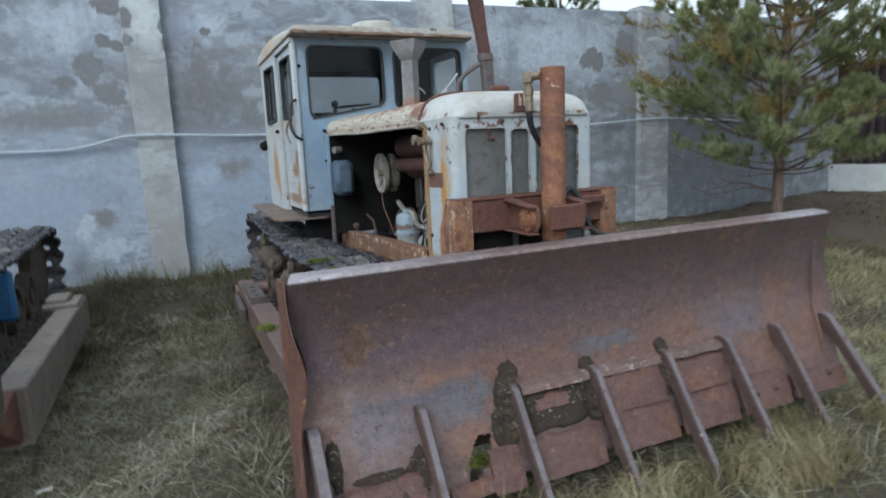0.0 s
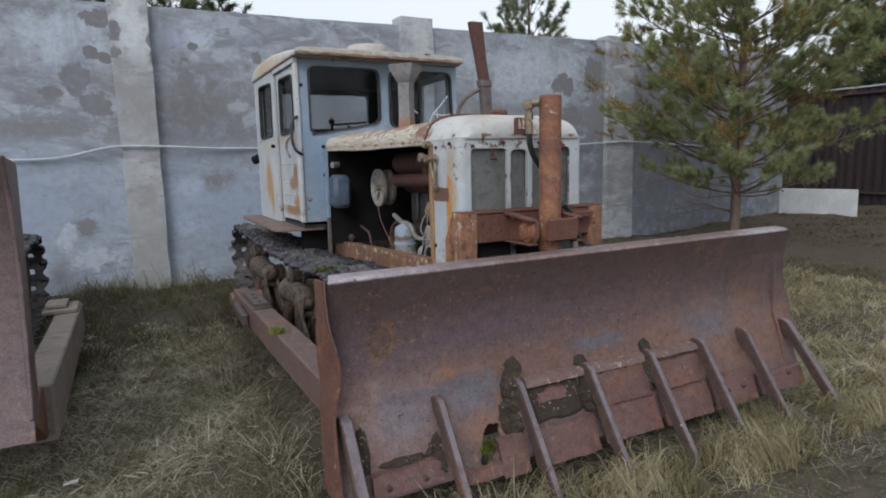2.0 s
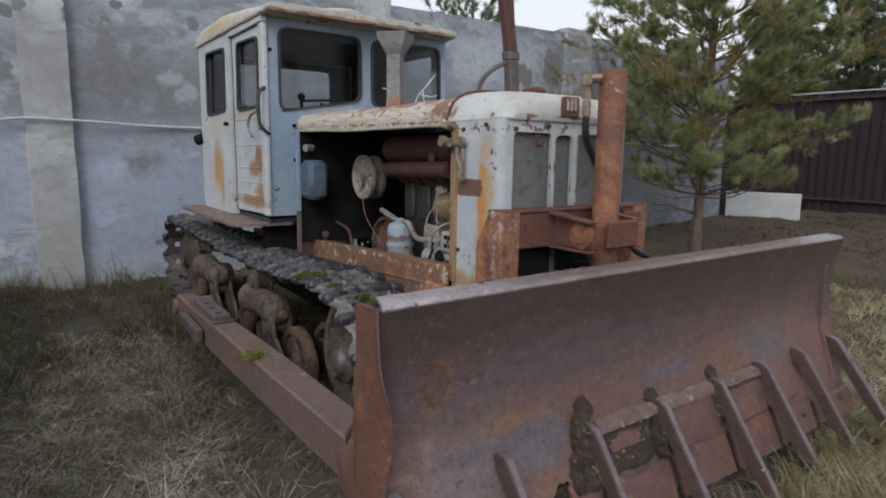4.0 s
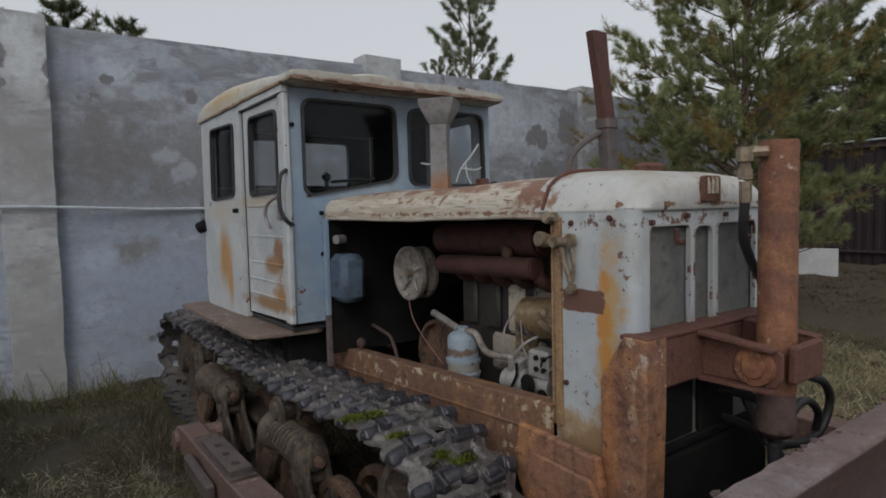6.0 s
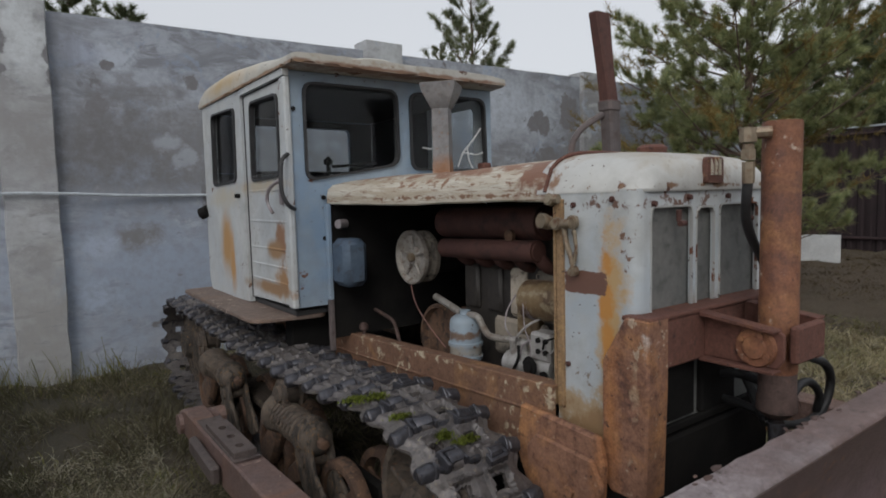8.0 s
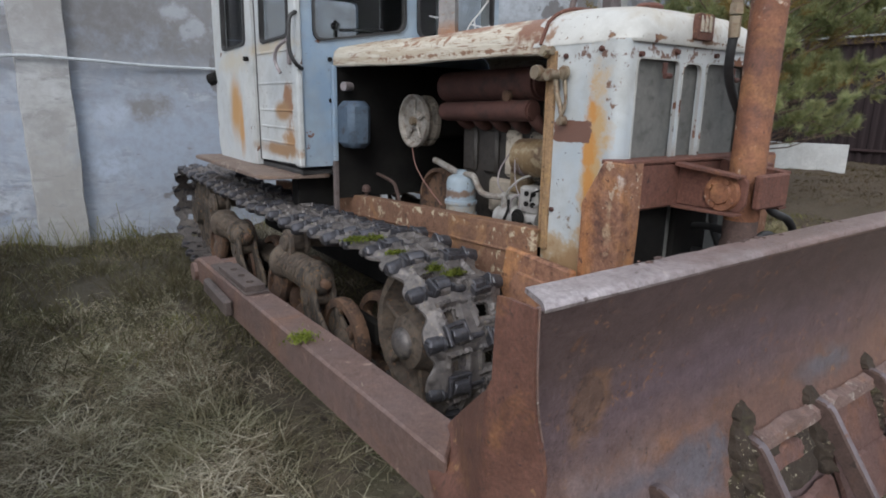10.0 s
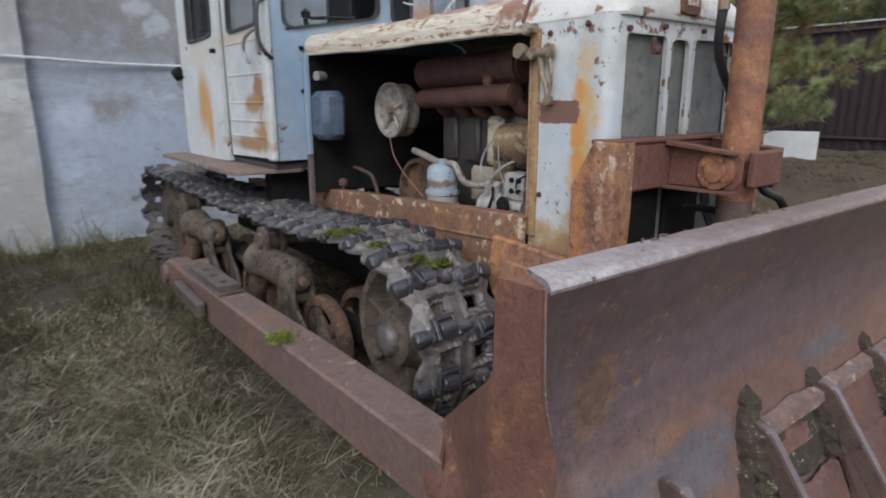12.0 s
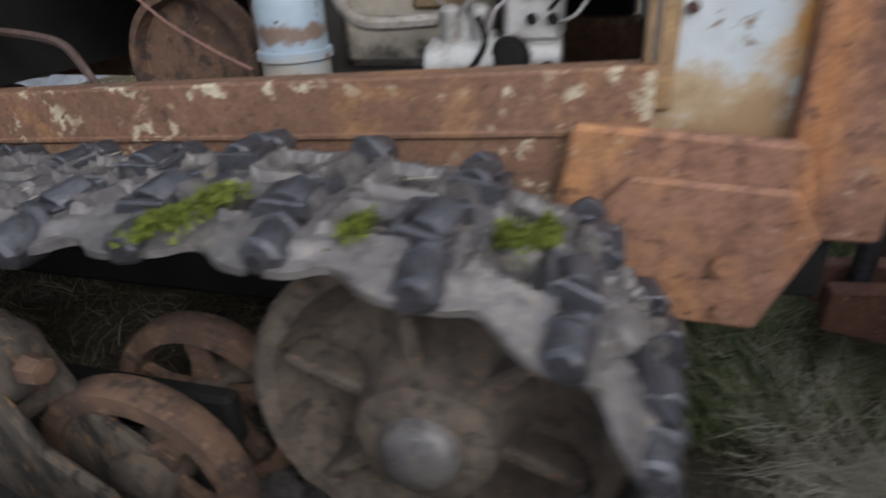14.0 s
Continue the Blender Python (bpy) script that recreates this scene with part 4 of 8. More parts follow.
rear_side = smooth_rect([(2.46, 1.665), (2.925, 1.652), (2.90, 2.095), (2.44, 2.08)], 0.045)
bm = sheet(bmesh.new(), [(2.345, 0.99), (3.10, 0.97), (3.15, 1.05), (3.12, 2.160), (2.345, 2.160)], [rear_side], lambda u, v, w: (-0.768 + w, u, v), 0.03)
part("rear_side_panel", bm, "paint_cab_side", cab, "chalky white side panel streaked with yellow rust")
bm = sheet(bmesh.new(), [(1.70, 2.128), (2.345, 2.128), (2.345, 2.160), (1.70, 2.160)], [], lambda u, v, w: (-0.772 + w, u, v), 0.03)
part("door_lintel", bm, "paint_cab_side", cab)
door_win = smooth_rect([(1.822, 1.665), (2.24, 1.655), (2.22, 2.078), (1.818, 2.068)], 0.045)
bm = sheet(bmesh.new(), [(1.765, 1.04), (2.325, 1.025), (2.325, 2.122), (1.765, 2.122)], [door_win], lambda u, v, w: (-0.752 + w, u, v), 0.025)
door = part("door", bm, "paint_cab_side", cab, "chalky white cab door with brown rust patches")
# Black strips added in the door gap to draw its shadow
for y0, y1, z0, z1 in ((2.322, 2.348, 1.02, 2.13), (1.762, 1.769, 1.03, 2.13), (1.762, 2.348, 2.119, 2.132)):
    part("door_seal", box(bmesh.new(), -0.752, -0.735, y0, y1, z0, z1, 0), "rubber", cab, "black strip added in the door gap for its shadow")
bm = bmesh.new()
for z in (1.60, 1.44, 1.30, 1.21, 1.13):
    box(bm, -0.7555, -0.750, 1.785, 2.305, z, z + 0.012, 0.002)
part("pressed_rib", bm, "paint_cab_side", cab)
bm = bmesh.new()
slab(bm, [(1.70, 1.03), (1.765, 1.03), (1.765, 2.127), (1.70, 2.127)], "x", -0.768, -0.735, 0.008)
part("corner_pillar", bm, "paint_cab_side", cab)
side_r = smooth_rect([(1.86, 1.66), (2.30, 1.66), (2.30, 2.08), (1.86, 2.08)], 0.04)
bm = sheet(bmesh.new(), [(1.755, 1.0), (3.105, 1.0), (3.105, 2.158), (1.755, 2.158)], [side_r], lambda u, v, w: (0.505 - w, u, v), 0.025)
part("far_side_panel", bm, "paint_cab_side", cab)
back_w = smooth_rect([(-0.58, 1.76), (0.29, 1.76), (0.29, 2.07), (-0.58, 2.07)], 0.04)
bm = sheet(bmesh.new(), [(-0.735, 0.98), (0.475, 0.98), (0.475, 2.158), (-0.735, 2.158)], [back_w], lambda u, v, w: (u, 3.14 - w, v), 0.025)
part("rear_panel", bm, "paint_blue", cab)
# Dark sheets added under roof and on walls for the cab's inner shade
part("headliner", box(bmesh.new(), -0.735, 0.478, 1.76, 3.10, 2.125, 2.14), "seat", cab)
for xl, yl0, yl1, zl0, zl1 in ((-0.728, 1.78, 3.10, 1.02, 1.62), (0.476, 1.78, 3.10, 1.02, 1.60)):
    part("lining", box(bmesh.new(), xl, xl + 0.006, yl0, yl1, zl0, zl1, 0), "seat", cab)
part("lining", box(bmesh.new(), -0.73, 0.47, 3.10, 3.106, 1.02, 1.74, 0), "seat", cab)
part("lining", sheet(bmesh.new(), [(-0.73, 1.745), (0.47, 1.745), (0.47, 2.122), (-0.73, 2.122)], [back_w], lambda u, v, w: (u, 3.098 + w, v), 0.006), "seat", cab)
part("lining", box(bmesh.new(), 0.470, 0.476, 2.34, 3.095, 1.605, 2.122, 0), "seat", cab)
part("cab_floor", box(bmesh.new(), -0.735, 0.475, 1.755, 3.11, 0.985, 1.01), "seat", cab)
bm = bmesh.new()
box(bm, -0.50, 0.20, 2.60, 3.0, 1.02, 1.42, 0.04)
box(bm, -0.50, 0.20, 2.94, 3.06, 1.42, 1.74, 0.04)
part("driver_bench", bm, "seat", cab, smooth=True)
bm = bmesh.new()
box(bm, -0.70, 0.45, 1.76, 1.90, 1.45, 1.62, 0.02)
rod(bm, (-0.42, 2.0, 1.05), (-0.44, 1.95, 1.74), 0.012, seg=8)
rod(bm, (-0.32, 2.0, 1.05), (-0.31, 1.94, 1.72), 0.012, seg=8)
rod(bm, (-0.46, 1.86, 1.72), (-0.2, 1.86, 1.74), 0.008, seg=6)
lathe(bm, [(0.001, 0.0), (0.022, 0.005), (0.026, 0.03), (0.001, 0.05)], (-0.44, 1.95, 1.73), seg=10)
part("dashboard", bm, "black", cab)
for pts, place in ((front_l, lambda u, v, w: (u, 1.735 + w, v)), (front_r, lambda u, v, w: (u, 1.735 + w, v)), (rear_side, lambda u, v, w: (-0.752 + w, u, v)), (door_win, lambda u, v, w: (-0.738 + w, u, v)), (back_w, lambda u, v, w: (u, 3.125 + w, v)), (side_r, lambda u, v, w: (0.49 + w, u, v))):
    pane = part("window_pane", sheet(bmesh.new(), pts, [], place, 0.004), "glass", cab)
    pane.visible_shadow = False
for pts, place in ((front_l, lambda u, v, w: (u, 1.706 + w, v)), (front_r, lambda u, v, w: (u, 1.706 + w, v)), (rear_side, lambda u, v, w: (-0.779 + w, u, v)), (door_win, lambda u, v, w: (-0.763 + w, u, v))):
    part("window_seal", ring(bmesh.new(), pts, 0.012, place, 0.03), "rubber", cab, "black rubber window seal")
# cracks in the off-side front pane
bm = bmesh.new()
for pts in (((0.26, 1.72), (0.30, 1.80), (0.36, 1.86), (0.43, 1.94)), ((0.30, 1.80), (0.40, 1.79), (0.46, 1.81)), ((0.33, 1.83), (0.34, 1.76), (0.37, 1.71)), ((0.02, 1.82), (0.08, 1.815), (0.12, 1.84), (0.17, 1.80))):
    sweep(bm, arc([(x, 1.731, z) for x, z in pts], 4), 0.0048, 5)
part("glass_crack", bm, "board", cab, "white crack lines in the glass")

# cab roof
bm = bmesh.new()
N = 22
rows = []
for i in range(N + 1):
    u = -1 + 2 * i / N
    row = []
    for j in range(N + 1):
        v = -1 + 2 * j / N
        p, q = math.sin(u * math.pi / 2), math.sin(v * math.pi / 2)
        x, y = -0.1185 + 0.6635 * p * (1 - 0.10 * max(0.0, p) * max(0.0, -q) ** 5), 2.355 + 0.795 * q
        side = 0.125 * (1 - 0.90 * min(1.0, max(0.0, 0.35 - q) / 1.3) ** 1.3)
        crown = (side * max(0.0, 1 - abs(p) ** 14) ** 0.5 + 0.035 * (1 - p * p) * (1 - 0.8 * max(0.0, -q) ** 3)) * max(0.0, 1 - max(0.0, q) ** 14) ** 0.5
        z = 2.192 + crown + 0.006 * noise.noise(Vector((x * 3, y * 3, 4.0)))
        row.append(bm.verts.new((x, y, z)))
    rows.append(row)
for i in range(N):
    for j in range(N):
        bm.faces.new((rows[i][j], rows[i + 1][j], rows[i + 1][j + 1], rows[i][j + 1]))
got = bmesh.ops.extrude_face_region(bm, geom=bm.faces[:])
for g in got["geom"]:
    if isinstance(g, bmesh.types.BMVert):
        g.co.z = 2.1615
bmesh.ops.bevel(bm, geom=[e for e in bm.edges if e.is_manifold and e.calc_face_angle(0) > radians(60)], offset=0.009, segments=2, affect="EDGES")
part("roof", bm, "paint_roof", cab, "crowned cab roof, cream paint peeling to rust", True)
bm = bmesh.new()
lathe(bm, [(0.17, 2.29), (0.17, 2.366), (0.155, 2.374), (0.02, 2.38)], (0.0, 2.3, 0), seg=28)
part("roof_vent", bm, "paint_roof", cab, smooth=True)
bm = bmesh.new()
sweep(bm, arc([(-0.762, 1.70, 1.765), (-0.80, 1.678, 1.735), (-0.812, 1.672, 1.65), (-0.808, 1.668, 1.575), (-0.785, 1.662, 1.528), (-0.74, 1.70, 1.508)], 6), 0.010, 8)
part("grab_handle", bm, "rubber", cab, "bent dark grab handle", True)
bm = bmesh.new()
box(bm, -0.772, -0.75, 1.775, 1.815, 1.53, 1.67, 0.004)
sweep(bm, arc([(-0.775, 1.80, 1.645), (-0.80, 1.86, 1.61), (-0.805, 1.885, 1.55), (-0.79, 1.86, 1.49)], 5), 0.009, 7)
part("door_handle", bm, "bare", cab, smooth=True)
part("side_knob", rod(bmesh.new(), (-0.765, 2.43, 1.585), (-0.795, 2.43, 1.585), 0.013, seg=10), "black", cab)
part("rear_lamp", rod(bmesh.new(), (-0.765, 3.12, 1.50), (-0.80, 3.16, 1.48), 0.04, seg=12), "black", cab)
for x, z in ((-0.72, 1.98), (-0.585, 1.56), (-0.585, 1.36)):
    part("bolt", rod(bmesh.new(), (x, 1.722, z), (x, 1.708, z), 0.011, seg=8), "black", cab)

# footplate under the cab
bm = slab(bmesh.new(), smooth_rect([(-0.94, 1.80), (-0.56, 1.74), (-0.56, 3.2), (-0.94, 3.2)], 0.09), "z", 0.965, 0.985, 0.003)
part("footplate", bm, "footplate", dozer, "scuffed rusty sheet footplate below the cab door")
part("cab_mount", box(bmesh.new(), -0.72, -0.50, 1.86, 1.95, 0.70, 0.964), "black", dozer)
bm = slab(bmesh.new(), smooth_rect([(0.30, 1.74), (0.72, 1.80), (0.72, 3.2), (0.30, 3.2)], 0.09), "z", 0.965, 0.985, 0.003)
part("footplate", bm, "rail", dozer)

# hood lid: widening towards the cab
bm = bmesh.new()
rows = []
NY = 16
for i in range(NY + 1):
    t = i / NY
    y = 0.365 + 1.35 * t
    half = 0.372 + 0.135 * t
    lift = 0.004 * math.sin(9 * t)
    row = []
    for u, z in ((-1.0, 1.525), (-1.0, 1.56), (-0.985, 1.592), (-0.93, 1.615), (-0.75, 1.637), (-0.4, 1.655), (0, 1.66), (0.4, 1.655), (0.75, 1.637), (0.93, 1.615), (0.985, 1.592), (1, 1.56), (1, 1.525)):
        wob = 0.006 * noise.noise(Vector((u * 2, y * 5, 1.0))) if abs(u) > 0.9 else 0.0
        row.append(bm.verts.new((CX + u * half, y, z + lift + wob + 0.012 * (1 - t) * (abs(u) < 0.9))))
    rows.append(row)
for a, b in zip(rows, rows[1:]):
    for k in range(len(a) - 1):
        bm.faces.new((a[k], a[k + 1], b[k + 1], b[k]))
got = bmesh.ops.extrude_face_region(bm, geom=bm.faces[:])
for g in got["geom"]:
    if isinstance(g, bmesh.types.BMVert):
        g.co += Vector((0.006 if g.co.x < CX else -0.006, 0, -0.006))
part("hood_lid", bm, "paint_lid", dozer, "bent hood lid, cream paint peeling off brown rust", True)

# nose cowl
bm = bmesh.new()
rows = []
front = [(0.40, 1.0), (0.36, 1.0), (0.30, 0.995), (0.20, 0.96), (0.12, 0.90), (0.06, 0.80), (0.03, 0.68), (0.014, 0.50), (0.008, 0.28), (0.006, 0.0)]
for y, k in front:
    row = []
    for a in range(25):
        u = -1 + 2 * a / 24
        h = 0.125 * k * (1 - abs(u) ** 5) ** 0.55
        side = 0.378 - 0.07 * (1 - min(1, (y + 0.01) / 0.09)) ** 2 if y < 0.08 else 0.378
        row.append(bm.verts.new((CX + u * side, y, 1.553 + h)))
    rows.append(row)
for a, b in zip(rows, rows[1:]):
    for k in range(24):
        bm.faces.new((a[k], a[k + 1], b[k + 1], b[k]))
got = bmesh.ops.extrude_face_region(bm, geom=bm.faces[:])
for g in got["geom"]:
    if isinstance(g, bmesh.types.BMVert):
        g.co += Vector((0, 0.004, -0.008))
cowl = part("nose_cowl", bm, "paint_cowl", dozer, "domed white nose cowl", True)
bm = bmesh.new()
sweep(bm, [(CX + 0.382 * u, 0.362, 1.553 + 0.13 * (1 - abs(u) ** 5) ** 0.55) for u in [-1 + k / 12 for k in range(25)]], 0.007, 6)
part("cowl_bead", bm, "rust", cowl, "rusty beading behind the cowl")
bm = bmesh.new()
lathe(bm, [(0.045, 1.66), (0.05, 1.69), (0.035, 1.70), (0.001, 1.70)], (CX - 0.02, 0.22, 0), seg=18)
part("radiator_cap", bm, "rust", cowl, smooth=True)
bm = bmesh.new()
slab(bm, smooth_rect([(CX - 0.069, 1.565), (CX + 0.026, 1.565), (CX + 0.024, 1.645), (CX - 0.066, 1.645)], 0.012), "y", -0.006, 0.012, 0.002)
badge = part("badge", bm, "end_rust", cowl, "rusted badge plate with raised marks")
bm = bmesh.new()
for x in (-0.05, -0.028, -0.006):
    slab(bm, [(CX + x, 1.59), (CX + x + 0.013, 1.59), (CX + x + 0.013, 1.64 - 0.01 * abs(x) * 40), (CX + x, 1.64)], "y", -0.010, -0.004, 0.001)
part("raised_mark", bm, "paint_lid", cowl)

# radiator shell: rounded corners, grille openings
gl = smooth_rect([(-0.372, 1.12), (-0.165, 1.12), (-0.165, 1.503), (-0.372, 1.503)], 0.022)
gm = smooth_rect([(-0.143, 1.12), (-0.042, 1.12), (-0.042, 1.498), (-0.143, 1.498)], 0.034)
gr = smooth_rect([(-0.014, 1.12), (0.226, 1.12), (0.226, 1.503), (-0.014, 1.503)], 0.022)
bm = sheet(bmesh.new(), [(-0.398, 1.09), (0.278, 1.09), (0.278, 1.552), (-0.398, 1.552)], [gl, gm, gr], lambda u, v, w: (u, 0.02 + w, v), 0.012)
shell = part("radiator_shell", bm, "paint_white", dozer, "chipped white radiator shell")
for s, x_out in ((-1, -0.436), (1, 0.316)):
    r = 0.038
    pts = [(x_out - s * r * (1 - math.sin(k / 6 * math.pi / 2)), 0.02 + r * (1 - math.cos(k / 6 * math.pi / 2))) for k in range(7)] + [(x_out, 0.315)]
    inner = [(x - s * 0.010, y + (0.010 if y < 0.05 else 0)) for x, y in pts][::-1]
    bm = slab(bmesh.new(), pts + inner, "z", 0.80, 1.552, 0.0)
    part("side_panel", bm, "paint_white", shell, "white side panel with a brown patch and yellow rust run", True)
bm = bmesh.new()
sheet(bm, [(-0.385, 0.82), (0.26, 0.82), (0.26, 1.53), (-0.385, 1.53)], [], lambda u, v, w: (u, 0.041 + w, v), 0.01)
part("grille_backing", bm, "mesh", shell, "grey dusty wire mesh of the grille")
bm = bmesh.new()
box(bm, -0.36, -0.14, 0.02, 0.043, 0.85, 1.045, 0.006)
part("lower_plate", bm, "black", shell)
bm = box(bmesh.new(), -0.10, 0.10, 0.02, 0.043, 0.84, 1.045, 0.006)
part("lower_plate", bm, "black", shell)
bm = bmesh.new()
box(bm, -0.37, 0.25, 0.012, 0.03, 0.82, 0.845, 0.004)
part("radiator_foot", bm, "black", shell)
bm = bmesh.new()
for k in range(92):
    x = -0.376 + 0.0066 * k
    box(bm, x, x + 0.0026, 0.0392, 0.0406, 0.98, 1.51, 0)
for k in range(78):
    z = 0.985 + 0.0066 * k
    box(bm, -0.378, 0.25, 0.0384, 0.0391, z, z + 0.0026, 0)
part("grille_wire", bm, "mesh", shell)
for g in (gl, gm, gr):
    part("grille_frame", ring(bmesh.new(), g, 0.0045, lambda u, v, w: (u, 0.0155 + w, v), 0.010), "grimy_edge", shell, "grimy worn rim of the grille opening")
for x in (-0.255, 0.125):
    bm = bmesh.new()
    box(bm, x - 0.008, x + 0.008, 0.0, 0.012, 1.455, 1.49, 0.003)
    rod(bm, (x - 0.014, -0.006, 1.45), (x + 0.014, -0.006, 1.45), 0.009, seg=8)
    part("latch", bm, "rust_dark", shell)
for x, z in ((-0.185, 1.525), (0.03, 1.525), (-0.36, 1.51)):
    part("bolt", rod(bmesh.new(), (x, 0.022, z), (x, 0.008, z), 0.008, seg=8), "rust_dark", shell)
for y, z in ((0.10, 1.525), (0.27, 1.01), (0.245, 1.51)):
    bm = bmesh.new()
    rod(bm, (-0.432, y, z), (-0.443, y, z), 0.009, seg=8)
    rod(bm, (-0.443, y, z), (-0.448, y, z), 0.005, seg=6)
    part("bolt", bm, "rust_dark", shell)
bm = bmesh.new()
slab(bm, [(0.284, 0.865), (0.312, 0.865), (0.312, 1.52), (0.284, 1.53)], "x", -0.446, -0.425, 0.003)
slab(bm, [(0.318, 0.865), (0.330, 0.865), (0.330, 1.50), (0.318, 1.52)], "x", -0.442, -0.425, 0.003)
part("hinge_post", bm, "ochre_post", shell, "ochre rusted upright beside the engine opening")
bm = bmesh.new()
rod(bm, (-0.44, 0.335, 1.455), (-0.475, 0.335, 1.455), 0.021, seg=10, bevel=0.005)
lathe(bm, [(0.010, -0.012), (0.022, -0.012), (0.024, 0.0), (0.022, 0.012), (0.010, 0.012)], (-0.478, 0.335, 1.462), "x", 12)
rod(bm, (-0.462, 0.34, 1.448), (-0.466, 0.225, 1.455), 0.015, seg=10, bevel=0.004)
rod(bm, (-0.452, 0.285, 1.452), (-0.48, 0.285, 1.455), 0.020, seg=8, bevel=0.004)
rod(bm, (-0.45, 0.228, 1.458), (-0.474, 0.228, 1.458), 0.022, seg=10, bevel=0.005)
sweep(bm, arc([(-0.462, 0.262, 1.44), (-0.458, 0.255, 1.39), (-0.456, 0.238, 1.34), (-0.456, 0.236, 1.315)], 4), 0.009, 7)
sweep(bm, arc([(-0.458, 0.226, 1.44), (-0.454, 0.222, 1.38), (-0.454, 0.230, 1.33)], 4), 0.006, 6)
rod(bm, (-0.438, 0.234, 1.308), (-0.466, 0.234, 1.308), 0.015, seg=8, bevel=0.003)
rod(bm, (-0.44, 0.325, 1.525), (-0.47, 0.325, 1.53), 0.020, seg=10, bevel=0.005)
rod(bm, (-0.455, 0.325, 1.53), (-0.455, 0.29, 1.53), 0.014, seg=8)
jitter(bm, 0.003, 40)
part("lid_catch", bm, "zinc", shell, "rusty screw catch holding the hood lid", True)
bm = sheet(bmesh.new(), [(0.325, 0.86), (1.70, 0.86), (1.70, 1.53), (0.325, 1.53)], [], lambda u, v, w: (0.312 + 0.10 * (u - 0.325) + w, u, v), 0.006)
part("far_engine_cover", bm, "paint_lid", dozer)
# Black sheet added inside the cover for the unlit depth of the bay
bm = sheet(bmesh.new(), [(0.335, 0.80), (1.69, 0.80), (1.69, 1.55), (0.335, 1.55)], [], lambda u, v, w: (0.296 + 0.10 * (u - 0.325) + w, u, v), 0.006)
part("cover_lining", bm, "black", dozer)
# Firewall and tray coloured black with the bay's shade
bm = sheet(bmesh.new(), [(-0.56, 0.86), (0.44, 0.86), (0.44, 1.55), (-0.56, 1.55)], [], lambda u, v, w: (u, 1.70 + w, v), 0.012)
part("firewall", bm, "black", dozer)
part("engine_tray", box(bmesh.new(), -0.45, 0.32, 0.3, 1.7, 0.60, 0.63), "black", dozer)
bm = bmesh.new()
part("opening_post", slab(bmesh.new(), [(-0.585, 0.80), (-0.562, 0.80), (-0.562, 1.055), (-0.585, 1.055)], "y", 1.685, 1.716, 0.003), "stack_foot", dozer)
slab(bm, [(-0.585, 1.057), (-0.562, 1.057), (-0.562, 1.53), (-0.585, 1.53)], "y", 1.685, 1.716, 0.003)
part("opening_post", bm, "paint_blue", dozer)

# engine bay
eng = part("engine_block", box(box(bmesh.new(), -0.17, 0.13, 0.52, 1.15, 0.80, 1.28, 0.015), -0.16, 0.10, 0.50, 1.18, 1.28, 1.40, 0.012), "shaded_iron", dozer, "oily cast-iron engine block, bay shade in its colour")
# Rear covers get the iron with painted shade, front ones the dusty iron
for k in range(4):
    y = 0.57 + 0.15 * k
    part("block_cover", box(bmesh.new(), -0.19, -0.165, y, y + 0.10, 1.05, 1.25, 0.014), "engine" if k < 2 else "shaded_iron", eng, smooth=True)
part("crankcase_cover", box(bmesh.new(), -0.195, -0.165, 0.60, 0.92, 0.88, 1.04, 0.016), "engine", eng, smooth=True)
part("block_plate", box(bmesh.new(), -0.205, -0.165, 0.64, 0.76, 0.99, 1.11, 0.006), "tan", eng)
bm = rod(bmesh.new(), (-0.26, 0.57, 1.335), (-0.26, 1.17, 1.32), 0.042, seg=16, bevel=0.008)
part("exhaust_manifold", bm, "rust_dark", eng, "dark red rusty manifold pipe", True)
for k in range(5):
    y = 0.58 + 0.125 * k
    part("manifold_port", sweep(bmesh.new(), arc([(-0.15, y, 1.26), (-0.21, y, 1.275), (-0.25, y + 0.02, 1.325)], 4), 0.027, 10), "rust_dark", eng, smooth=True)
bm = bmesh.new()
rod(bm, (-0.20, 0.58, 1.44), (-0.20, 1.24, 1.43), 0.068, seg=22, bevel=0.012)
part("air_pipe", bm, "rust_dark", eng, "dark red cylinder along the engine", True)
bm = bmesh.new()
lathe(bm, [(0.014, -0.008), (0.024, -0.008), (0.024, 0.008), (0.014, 0.008)], (-0.27, 0.72, 1.39), "x", 12)
part("lifting_eye", bm, "rim", eng)
bm = bmesh.new()
lathe(bm, [(0.001, 0.02), (0.03, 0.015), (0.05, 0.03), (0.105, 0.02), (0.118, 0.0), (0.126, 0.0), (0.126, 0.02), (0.108, 0.032), (0.02, 0.034)], (-0.335, 1.34, 1.27), "x", 32)
part("flywheel_pulley", bm, "pulley", eng, "pale grooved starter pulley", True)
part("pulley_rear", lathe(bmesh.new(), [(0.02, 0.036), (0.10, 0.036), (0.102, 0.055), (0.122, 0.07), (0.122, 0.09), (0.02, 0.09)], (-0.335, 1.34, 1.27), "x", 32), "engine", eng, "dark rear half of the pulley", True)
bm = bmesh.new()
for k in range(5):
    a = k * 2 * math.pi / 5 + 0.3
    c, s = math.cos(a), math.sin(a)
    sweep(bm, [(-0.318, 1.34 + 0.035 * c, 1.27 + 0.035 * s), (-0.322, 1.34 + 0.10 * c, 1.27 + 0.10 * s)], 0.007, 5)
part("pulley_rib", bm, "pulley", eng)
bm = bmesh.new()
part("pulley_nut", rod(bmesh.new(), (-0.342, 1.34, 1.27), (-0.30, 1.34, 1.27), 0.020, seg=6, bevel=0.003), "zinc", eng)
